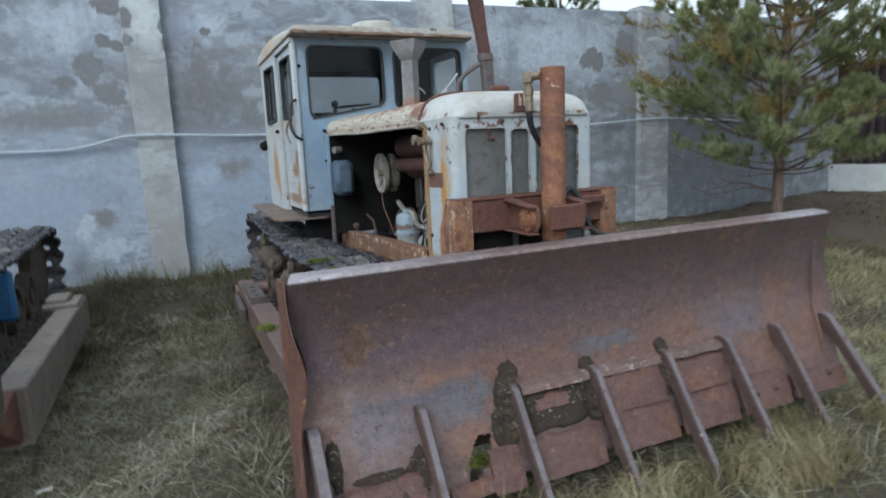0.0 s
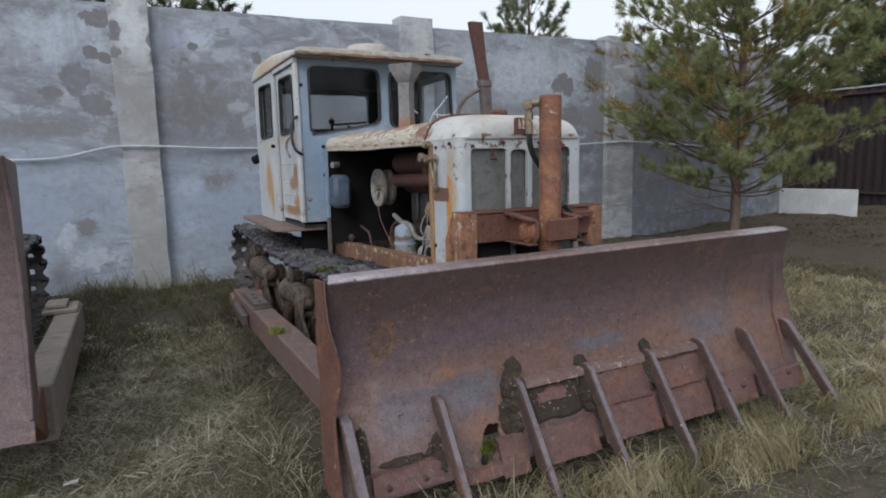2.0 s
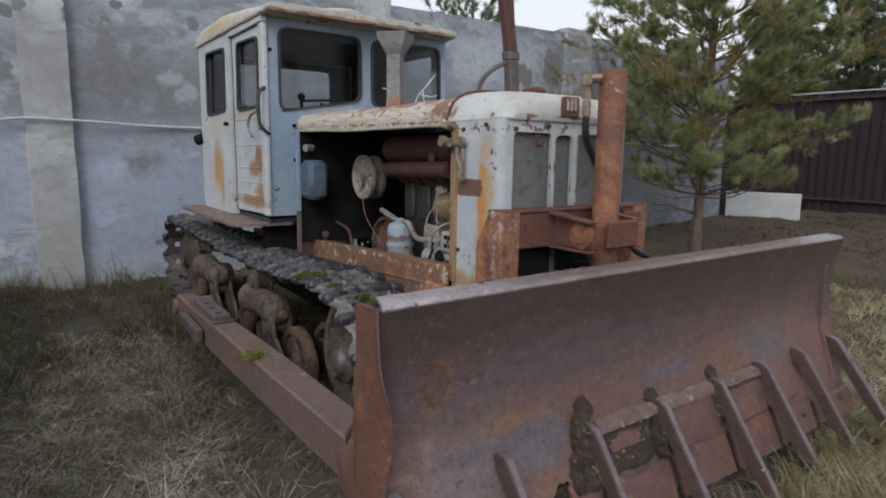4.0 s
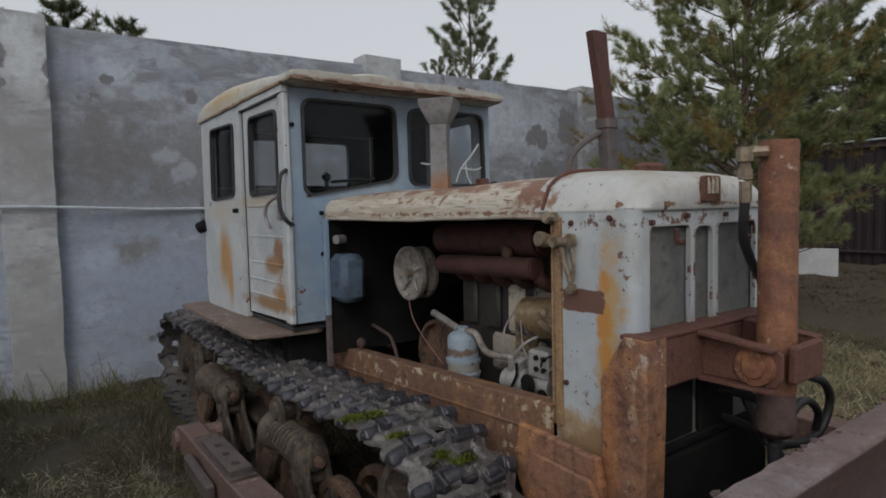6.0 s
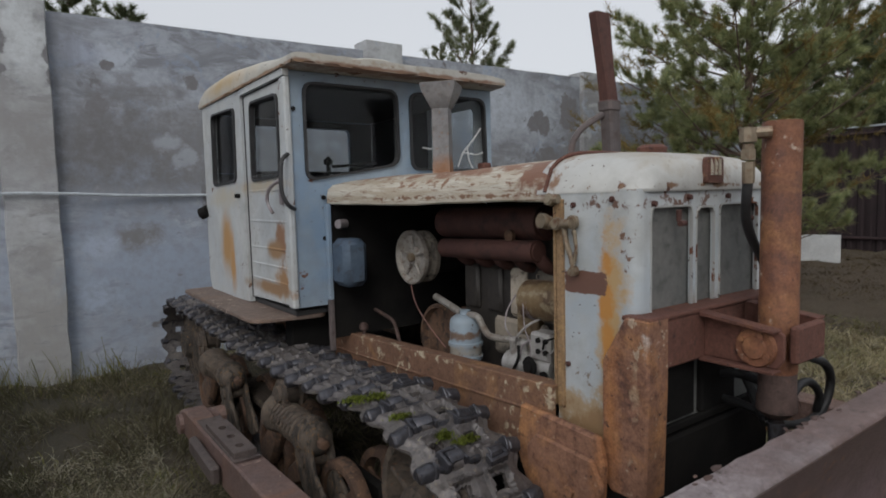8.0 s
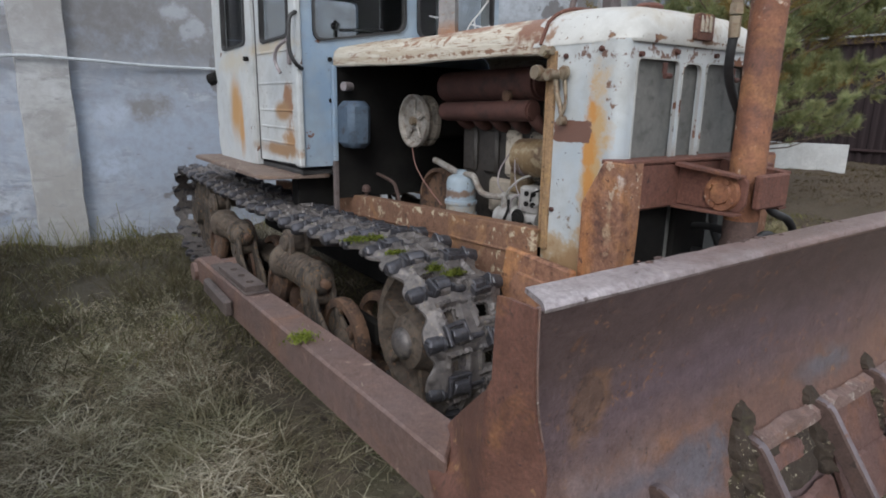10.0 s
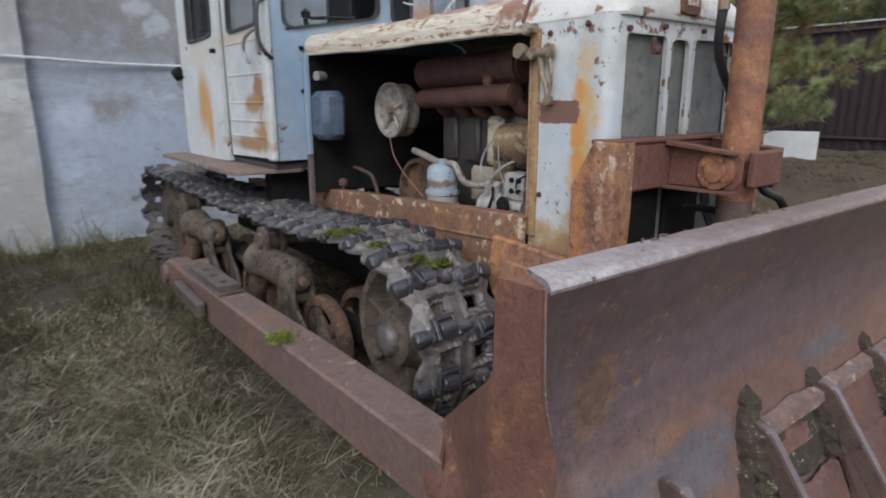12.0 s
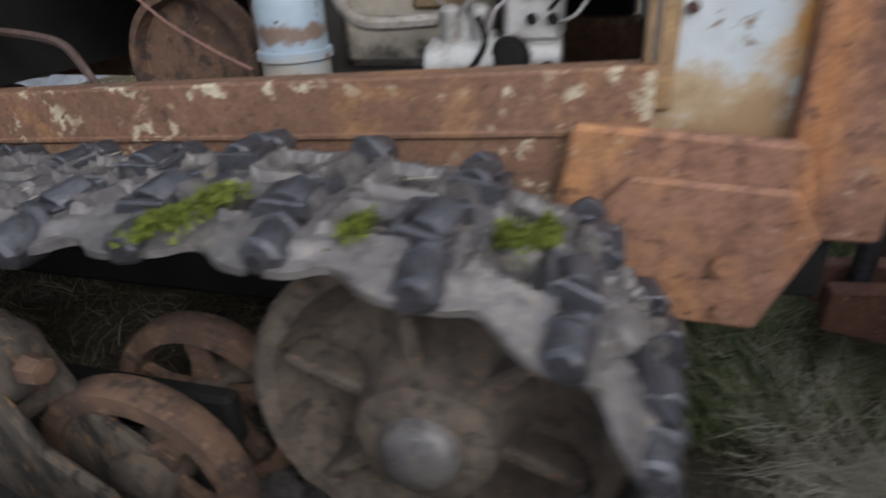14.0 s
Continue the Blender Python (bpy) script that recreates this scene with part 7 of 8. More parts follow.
def face_plate(x0, x1, z0, z1, lift, thick, seed, ragged=0.012):
    """A plate lying on the curved face of the blade, its edges torn and worn."""
    py, pz = [y for y, z in PROFILE][::-1], [z for y, z in PROFILE][::-1]
    bm = bmesh.new()
    nx, nz = max(6, int((x1 - x0) / 0.018)), 8
    rows = []
    for i in range(nx + 1):
        u = i / nx
        row = []
        for j in range(nz + 1):
            v = j / nz
            x = x0 + (x1 - x0) * u + ragged * 0.7 * noise.noise(Vector((v * 3, seed, 7.0))) * (1 - 2 * min(u, 1 - u))
            z = z0 + (z1 - z0) * v
            if j == nz:
                z += ragged * (noise.noise(Vector((x * 9, seed, 0))) + 0.6 * noise.noise(Vector((x * 31, seed, 3)))) - 0.6 * ragged * abs(noise.noise(Vector((x * 16, seed, 5))))
            if j == 0:
                z += 0.4 * ragged * noise.noise(Vector((x * 12, seed, 9)))
            face = float(np.interp(z, pz, py)) if z > 0.245 else -0.612 - (0.245 - z) * 0.42
            row.append(bm.verts.new((x, face - lift - 0.003 * noise.noise(Vector((x * 8, z * 8, seed))), z)))
        rows.append(row)
    for a, b in zip(rows, rows[1:]):
        for j in range(nz):
            bm.faces.new((a[j], a[j + 1], b[j + 1], b[j]))
    got = bmesh.ops.extrude_face_region(bm, geom=bm.faces[:])
    bmesh.ops.translate(bm, verts=[g for g in got["geom"] if isinstance(g, bmesh.types.BMVert)], vec=(0, thick, 0.35 * thick))
    return bm


for k, (x0, x1, z0, z1) in enumerate(((-1.155, -0.875, 0.268, 0.338), (-0.79, -0.62, 0.226, 0.266), (-0.625, -0.50, 0.213, 0.347), (-0.462, -0.135, 0.21, 0.343), (-0.095, 0.235, 0.222, 0.352), (0.27, 0.578, 0.22, 0.346), (0.612, 0.908, 0.222, 0.358), (0.943, 1.30, 0.228, 0.31))):
    part("cutting_edge", face_plate(x0, x1, z0, z1, 0.030, 0.018, k, 0.010), "edge_plate", blade, "worn plate of the cutting edge")
for k, (x0, x1, z0, z1) in enumerate(((-0.092, 0.234, 0.36, 0.497), (0.272, 0.577, 0.362, 0.482), (-0.39, -0.245, 0.437, 0.478))):
    part("wear_plate", face_plate(x0, x1, z0, z1, 0.024, 0.022, 20 + k, 0.018), "edge_plate", blade, "torn wear plate between two teeth")
for k, (x0, x1, z0, z1) in enumerate(((-0.445, -0.137, 0.505, 0.535), (-0.09, 0.228, 0.502, 0.532), (0.27, 0.58, 0.503, 0.526))):
    part("torn_strip", face_plate(x0, x1, z0, z1, 0.034, 0.03, 40 + k, 0.012), "strip_steel", blade, "pale torn strip of steel above the wear plates")
for x in (-1.10, -0.955, 0.70, 0.82, 1.02, 1.18):
    part("bolt", rod(bmesh.new(), (x, -0.600, 0.300), (x, -0.634, 0.292), 0.010, seg=8), "tooth_side", blade)
bm = bmesh.new()
box(bm, BX0 + 0.02, BX1 - 0.02, -0.46, -0.36, 0.30, 0.42, 0.01)
part("back_brace", bm, "tooth_side", blade)
part("back_brace", box(bmesh.new(), BX0 + 0.02, BX1 - 0.02, -0.44, -0.38, 0.78, 0.86, 0.01), "rust", blade)
for x in (-0.7, 0.02, 0.75):
    bm = slab(bmesh.new(), [(-0.435, 0.95), (-0.38, 0.80), (-0.34, 0.42), (-0.34, 0.28), (-0.52, 0.28), (-0.44, 0.5), (-0.435, 0.71)], "x", x - 0.01, x + 0.01, 0.003)
    part("back_rib", bm, "rust", blade)
bm = bmesh.new()
slab(bm, [(-0.36, 0.42), (-0.12, 0.40), (-0.12, 0.30), (-0.36, 0.26)], "x", -0.13, -0.08, 0.005)
part("rod_lug", bm, "end_rust", blade)
bm = slab(bmesh.new(), [(-0.36, 0.42), (-0.12, 0.40), (-0.12, 0.30), (-0.36, 0.26)], "x", -0.01, 0.04, 0.005)
part("rod_lug", bm, "end_rust", blade)
bm = slab(bmesh.new(), [(-1.19, -0.26), (-1.07, -0.08), (-0.80, -0.34), (-0.80, -0.45), (-1.24, -0.45)], "z", 0.42, 0.46, 0.005)
part("corner_gusset", bm, "rust", blade)
bm = slab(bmesh.new(), [(1.30, -0.30), (1.11, -0.08), (0.84, -0.34), (0.84, -0.45), (1.30, -0.45)], "z", 0.42, 0.46, 0.005)
part("corner_gusset", bm, "rust", blade)


def dirt_cake(cx, cz, rx, rz, seed, square=False):
    """Soil and moss caked on the curved face of the blade."""
    py, pz = [y for y, z in PROFILE][::-1], [z for y, z in PROFILE][::-1]
    bm = bmesh.new()
    rows = []
    for i in range(9):
        row = []
        for k in range(30):
            a = 2 * math.pi * k / 30
            r = i / 8 * (1 / max(abs(math.cos(a)), abs(math.sin(a))) if square else 1.0) * (1 + (0.15 if square else 0.35) * noise.noise(Vector((2.2 * math.cos(a), 2.2 * math.sin(a), seed))) + 0.15 * noise.noise(Vector((7 * math.cos(a), 7 * math.sin(a), seed))))
            x, z = cx + rx * r * math.cos(a), cz + rz * r * math.sin(a)
            lift = 0.010 + 0.012 * (0.5 + noise.noise(Vector((x * 30, z * 30, seed)))) if i < 7 else (0.008 if i == 7 else -0.004)
            row.append(bm.verts.new((x, float(np.interp(z, pz, py)) - lift, z)))
        rows.append(row)
    for a, b in zip(rows[1:], rows[2:]):
        for k in range(30):
            bm.faces.new((a[k], a[(k + 1) % 30], b[(k + 1) % 30], b[k]))
    bm.faces.new(rows[1])
    bmesh.ops.delete(bm, geom=[v for v in bm.verts if not v.link_faces], context="VERTS")
    ob = part("dirt_cake", bm, "soot", smooth=True)
    tagged(ob, "dark mossy soil caked on the blade face", "dirt", "soil cakes on the blade")


def tooth_clod(xt, z_lo, z_hi, width, seed):
    """A lump of mossy soil packed into the corner between the blade face and the side of a tooth."""
    py, pz = [y for y, z in PROFILE][::-1], [z for y, z in PROFILE][::-1]
    bm = bmesh.new()
    nu, nv = 12, 30
    rows = []
    for j in range(nv + 1):
        v = j / nv
        z = z_lo + (z_hi - z_lo) * v
        face = float(np.interp(z, pz, py))
        rim = min(1.0, 6 * v, 5 * (1 - v)) ** 0.5
        w = width * (0.55 + 0.45 * rim) * (1 + 0.5 * noise.noise(Vector((z * 9, seed, 0))) + 0.25 * noise.noise(Vector((z * 30, seed, 1))))
        off = max(0.02, min(face - (-0.545 - (0.565 - z) * 0.683), 0.05))
        row = []
        for i in range(nu + 1):
            u = i / nu
            x = xt - u * w
            lump = noise.noise(Vector((x * 22, z * 22, seed))) * 0.018 + noise.noise(Vector((x * 60, z * 60, seed))) * 0.014
            d = (off * (0.85 - 0.45 * u) + lump) * rim if 0 < j < nv and i < nu else -0.004
            row.append(bm.verts.new((x, face - max(d, -0.004), z)))
        rows.append(row)
    for a, b in zip(rows, rows[1:]):
        for k in range(nu):
            bm.faces.new((a[k], a[k + 1], b[k + 1], b[k]))
    jitter(bm, 0.006, 45)
    ob = part("dirt_clod", bm, "soot")
    tagged(ob, "dark mossy soil packed against a blade tooth", "dirt", "soil cakes on the blade")


for cx, cz, rx, rz, seed in ((-0.478, 0.583, 0.042, 0.045, 3), (-0.124, 0.548, 0.038, 0.038, 4), (0.262, 0.562, 0.036, 0.03, 10), (0.935, 0.515, 0.026, 0.03, 11), (-1.165, 0.41, 0.028, 0.085, 12), (-0.888, 0.345, 0.036, 0.05, 6), (-0.535, 0.40, 0.05, 0.075, 8), (0.0, 0.36, 0.05, 0.02, 9), (-1.02, 0.352, 0.10, 0.014, 13)):
    dirt_cake(cx, cz, rx, rz, seed)
dirt_cake(-0.297, 0.423, 0.152, 0.074, 2, True)
for xt, lo, hi, w, seed in ((-0.864, 0.28, 0.42, 0.03, 2), (-0.498, 0.33, 0.58, 0.045, 3), (-0.13, 0.345, 0.50, 0.03, 4), (0.236, 0.36, 0.53, 0.022, 5)):
    tooth_clod(xt, lo, hi, w, seed)


# ---- the second machine, parked alongside ----
other = thing("second_bulldozer", (-3.45, 2.2, 0.12), "second crawler tractor parked alongside, raised rusty blade and blue body", "bulldozer")
crawler_track(other, -2.76, "dark steel crawler track of the second machine", (1.15, 0.50), (3.85, 0.52))
bm = slab(bmesh.new(), [(0.50, 0.53), (2.42, 0.50), (2.42, 0.30), (0.50, 0.27)], "x", -2.33, -2.194, 0.008)
part("push_beam", bm, "tan_beam", other, "dusty brown push beam")
bm = box(bmesh.new(), -2.40, -2.20, 2.05, 2.32, 0.505, 0.535, 0.006)
box(bm, -2.385, -2.26, 2.10, 2.3, 0.535, 0.565, 0.006)
part("beam_cap", bm, "tan_beam", other)
bm = bmesh.new()
OPROF = [(0.20, 1.50), (0.25, 1.40), (0.275, 1.25), (0.28, 1.10), (0.265, 0.95), (0.23, 0.80), (0.18, 0.66), (0.13, 0.52), (0.10, 0.44)]
cols = [[bm.verts.new((-4.75 + 2.53 * i / 30, y, z)) for y, z in OPROF] for i in range(31)]
for a, b in zip(cols, cols[1:]):
    for k in range(len(OPROF) - 1):
        bm.faces.new((a[k], a[k + 1], b[k + 1], b[k]))
got = bmesh.ops.extrude_face_region(bm, geom=bm.faces[:])
bmesh.ops.translate(bm, verts=[g for g in got["geom"] if isinstance(g, bmesh.types.BMVert)], vec=(0, 0.02, 0.0))
oblade = part("raised_blade", bm, "blade", other, "raised rust-brown dozer blade", True)
bm = slab(bmesh.new(), [(0.19, 1.50), (0.452, 1.475), (0.455, 1.44), (0.344, 0.842), (0.293, 0.57), (0.262, 0.50), (0.215, 0.478), (0.15, 0.485), (0.12, 0.52), (0.17, 0.66), (0.225, 0.85), (0.262, 1.1), (0.245, 1.35)], "x", -2.235, -2.219, 0.004)
part("end_plate", bm, "blade", oblade)
bm = slab(bmesh.new(), [(0.46, 0.525), (0.60, 0.525), (0.60, 0.30), (0.46, 0.30), (0.22, 0.45), (0.22, 0.49)], "x", -2.36, -2.23, 0.006)
part("blade_hinge", bm, "rust", oblade)
bm = bmesh.new()
box(bm, -3.85, -3.05, 1.2, 3.9, 0.62, 1.02, 0.04)
box(bm, -3.02, -2.62, 1.5, 1.58, 0.55, 0.78, 0.02)
box(bm, -2.95, -2.60, 2.35, 2.43, 0.40, 0.74, 0.02)
part("body", bm, "blue_tractor", other, "blue painted tractor body")
for y in (1.75, 2.35, 2.95, 3.45):
    bm = bmesh.new()
    wheel(bm, -2.76, y, 0.36, 0.19, 0.09, y)
    part("road_wheel", bm, "dirt_steel", other, smooth=True)
bm = bmesh.new()
lathe(bm, [(0.29, -0.05), (0.31, -0.04), (0.31, 0.04), (0.29, 0.05), (0.1, 0.04), (0.001, 0.06)], (-2.76, 1.15, 0.50), "x", 30)
part("idler_wheel", bm, "dirt_steel", other, smooth=True)
bm = bmesh.new()
lathe(bm, [(0.29, -0.05), (0.31, -0.04), (0.31, 0.04), (0.29, 0.05), (0.1, 0.04), (0.001, 0.06)], (-2.76, 3.85, 0.52), "x", 30)
part("drive_sprocket", bm, "dirt_steel", other, smooth=True)


# ---- moss and litter ----
def moss_clump(at, size, seed, label):
    rng = np.random.default_rng(seed)
    n = int(700 * max(size[0], size[1]) / 0.1)
    c = np.array(at) + rng.normal(0, 1, (n, 3)) * (size[0] / 2.2, size[1] / 2.2, 0.0)
    top = np.abs(rng.normal(0, 1, n)) * size[2] * np.exp(-(((c[:, 0] - at[0]) / size[0]) ** 2 + ((c[:, 1] - at[1]) / size[1]) ** 2))
    c[:, 2] = at[2] + top * 0.6
    a = rng.uniform(0, 2 * np.pi, n)
    d = np.stack([np.cos(a), np.sin(a), rng.uniform(-0.1, 0.8, n)], 1) * rng.uniform(0.004, 0.010, (n, 1))
    e = np.stack([-np.sin(a), np.cos(a), rng.uniform(-0.3, 0.3, n)], 1) * rng.uniform(0.002, 0.005, (n, 1))
    v = np.stack([c - e - d * 0.3, c + e - d * 0.3, c + d + (0, 0, 0.004)], 1).reshape(-1, 3)
    ob = new("moss_clump", mesh_from_arrays("moss_clump", v, np.arange(3 * n).reshape(-1, 3), "moss_leaf"))
    tagged(ob, label, "moss", "moss clumps", "stuff")


M["moss_leaf"] = make_strands("moss_leaves", [(0.10, 0.13, 0.02), (0.24, 0.29, 0.05), (0.36, 0.40, 0.10)])
moss_clump((-0.785, 0.472, 0.796), (0.036, 0.028, 0.020), 1, "bright green moss on a track link")
moss_clump((-0.73, 0.435, 0.780), (0.045, 0.020, 0.016), 2, "bright green moss on a track link")
moss_clump((-0.90, 0.84, 0.842), (0.045, 0.03, 0.012), 3, "yellow-green moss on a track link")
moss_clump((-0.835, 0.82, 0.842), (0.05, 0.025, 0.015), 4, "yellow-green moss on a track link")
moss_clump((-0.845, 0.632, 0.830), (0.04, 0.018, 0.008), 5, "thin moss on a track link")
moss_clump((-1.195, 0.672, 0.560), (0.055, 0.04, 0.025), 6, "yellow-green moss tuft on the push beam")
moss_clump((-0.95, -0.33, 0.465), (0.10, 0.08, 0.02), 7, "green moss on the blade gusset")
moss_clump((-0.655, -0.585, 0.30), (0.05, 0.02, 0.06), 9, "green moss growing through the rusted hole in the blade")
bm = bmesh.new()
slab(bm, [(-2.18, 0.325), (-2.125, 0.335), (-2.12, 0.358), (-2.175, 0.350)], "z", 0.135, 0.142, 0.001)
jitter(bm, 0.01, 20)
part("litter", bm, "scrap")
tagged(bpy.data.objects["litter"], "crumpled white paper scrap on the grass", "litter")


# ---- pines ----
def pine_arrays(seed, height, crown_from, reach, whorls, per_whorl, tufts, needles, length, width, droop=0.15, tip=0.25, taper=0.75, upright=1.5, clump=0.16):
    """Trunk and limb tubes (bmesh) and needle triangles of one pine standing at the origin."""
    rng = np.random.default_rng(seed)
    wood = bmesh.new()
    bend = rng.normal(0, 0.05, 2)
    trunk = [(bend[0] * math.sin(3 * t) * t, bend[1] * math.sin(2.3 * t) * t, height * t) for t in np.linspace(0, 1, 14)]
    sweep(wood, [(0, 0, -0.2), *trunk[0:]], 0.009 * height + 0.01, 9, 0.12)
    centres, dirs = [], []
    for w in range(whorls):
        t = (w + rng.uniform(-0.3, 0.3)) / max(1, whorls - 1)
        t = min(max(t, 0), 1)
        z = crown_from + (height * 0.97 - crown_from) * t
        k = z / height
        bx, by = bend[0] * math.sin(3 * k) * k, bend[1] * math.sin(2.3 * k) * k
        span = reach * (1 - t) ** taper * (0.75 + 0.25 * math.sin(min(1, t * 5) * math.pi / 2)) + tip
        a0 = rng.uniform(0, 6.28)
        for b in range(per_whorl):
            a = a0 + 2 * math.pi * b / per_whorl + rng.normal(0, 0.22)
            L = span * rng.uniform(0.6, 1.12)
            up = -droop + 0.75 * t + rng.normal(0, 0.1)
            pts = []
            for s in np.linspace(0, 1, 6):
                r = L * s
                pts.append((bx + math.cos(a) * r, by + math.sin(a) * r, z + r * up + 0.22 * L * s * s))
            sweep(wood, pts, 0.005 + 0.007 * L, 5, 0.25)
            count = max(3, int(tufts * L))
            for q in range(count):
                s = rng.uniform(0.18, 1.0) ** 0.8
                i = min(4, int(s * 5))
                f = s * 5 - i
                p = np.array(pts[i]) * (1 - f) + np.array(pts[i + 1]) * f
                side = a + rng.choice((-1, 1)) * rng.uniform(0.2, 1.0)
                tw = rng.uniform(0.1, 0.38) * L * (1.25 - s) + 0.04
                d = np.array([math.cos(side), math.sin(side), rng.uniform(0.0, upright)])
                d /= np.linalg.norm(d)
                e = p + d * tw
                if q % 3 == 0:
                    sweep(wood, [tuple(p), tuple(e)], 0.006, 3, 0.4)
                centres.append(e)
                dirs.append(d)
            centres.append(np.array(pts[-1]))
            dirs.append(np.array([math.cos(a), math.sin(a), 0.5]))
    c, d = np.array(centres), np.array(dirs)
    c, d = np.repeat(c, needles, 0), np.repeat(d, needles, 0)
    c = c - d * rng.uniform(-0.02, clump, (len(c), 1)) * min(1.0, length * 14)
    out = rng.normal(0, 1, c.shape)
    way = d * 0.65 + out * 0.75 + np.array([0, 0, 0.25])
    way /= np.linalg.norm(way, axis=1, keepdims=True)
    L = length * rng.uniform(0.7, 1.25, (len(c), 1))
    side = np.cross(way, rng.normal(0, 1, c.shape))
    side /= np.linalg.norm(side, axis=1, keepdims=True)
    v = np.stack([c - side * width / 2, c + side * width / 2, c + way * L], 1).reshape(-1, 3)
    return wood, v, np.arange(len(v)).reshape(-1, 3)


def pine(name, at, label, args, mat="needles", group=""):
    wood, v, tri = pine_arrays(**args)
    top = thing(name, at, label, "pine tree", group)
    bmesh.ops.translate(wood, verts=wood.verts[:], vec=at)
    part("trunk", wood, "bark", top, smooth=True)
    ob = new("crown", mesh_from_arrays("crown", v + np.array(at), tri, mat))
    join(ob, top)
    return top


near_pine = pine("pine_tree", (4.87, 2.46, 0.15), "young pine with long green needles, some browned, beside the bank", dict(seed=5, height=6.6, crown_from=0.8, reach=1.62, whorls=23, per_whorl=7, tufts=20, needles=120, length=0.085, width=0.0066, clump=0.07, droop=-0.14, taper=1.05, upright=2.6))
bm = bmesh.new()
rng = np.random.default_rng(3)
for k in range(18):
    z, a = rng.uniform(0.6, 1.7), rng.uniform(0, 6.28)
    L = rng.uniform(0.5, 1.3)
    p = [(4.87 + math.cos(a) * L * s, 2.46 + math.sin(a) * L * s, z + 0.1 * s * L + 0.14 * s * math.sin(5 * s + k)) for s in np.linspace(0, 1, 6)]
    sweep(bm, p, 0.009, 4, 0.25)
    for q in (2, 3, 4):
        b = a + rng.uniform(-0.9, 0.9)
        sweep(bm, [p[q], (p[q][0] + 0.25 * math.cos(b), p[q][1] + 0.25 * math.sin(b), p[q][2] + rng.uniform(-0.02, 0.18))], 0.005, 3, 0.3)
part("dead_twig", bm, "bark", near_pine, "bare dead lower twigs")
_, v, tri = pine_arrays(seed=8, height=4.6, crown_from=1.5, reach=1.85, whorls=9, per_whorl=6, tufts=9, needles=34, length=0.09, width=0.007)
ob = new("browned_needles", mesh_from_arrays("browned_needles", v + np.array((4.87, 2.46, 0.15)), tri, "needles_brown"))
join(ob, near_pine)

far_a = pine("pine_tree", (7.6, 10.6, 0.1), "pine rising behind the concrete wall", dict(seed=21, height=7.6, crown_from=1.5, reach=1.35, whorls=15, per_whorl=5, tufts=17, needles=48, length=0.14, width=0.012, droop=-0.55, tip=0.2, upright=2.6, clump=0.10), "needles_pale", "pines behind the wall")
far_b = pine("pine_tree", (13.2, 4.6, 0.2), "dense dark pine behind the fence", dict(seed=33, height=6.2, crown_from=0.9, reach=2.0, whorls=18, per_whorl=6, tufts=15, needles=34, length=0.16, width=0.018), "needles_far", "pines behind the fence")
for x, y, s, r in ((12.6, 1.2, 0.9, 1.0), (14.0, -2.6, 0.85, 2.2), (13.0, -6.2, 0.8, 3.3), (16.5, 7.5, 0.86, 0.4), (17.5, 1.5, 0.98, 5.0), (12.2, 7.6, 0.66, 4.1), (18.5, -5.0, 1.1, 0.9), (20.5, 4.6, 1.0, 2.6), (11.9, -0.9, 0.55, 5.5), (15.2, 4.4, 0.92, 2.9), (21, 9.5, 1.05, 3.7), (-0.6, 13.5, 0.93, 0.7), (0.6, 14.4, 0.93, 2.0), (-2.1, 14.0, 0.90, 4.0), (-4.4, 15.2, 0.92, 3.0), (-6.4, 13.8, 0.70, 1.0)):
    ob = copy_thing(far_b, Matrix.Translation((x, y, 0.2)) @ Matrix.Rotation(r, 4, "Z"))
    ob.scale = (s, s, s)
    if y > 13:
        tagged(ob, "dark pine top showing above the concrete wall", group="pines behind the wall")
far_b.scale = (0.90, 0.90, 0.90)
for x, y, s, r in ((9.4, 14.5, 0.8, 5.2), (6.3, 15.5, 0.72, 3.0)):
    ob = copy_thing(far_a, Matrix.Translation((x, y, 0.1)) @ Matrix.Rotation(r, 4, "Z"))
    ob.scale = (s, s, s)


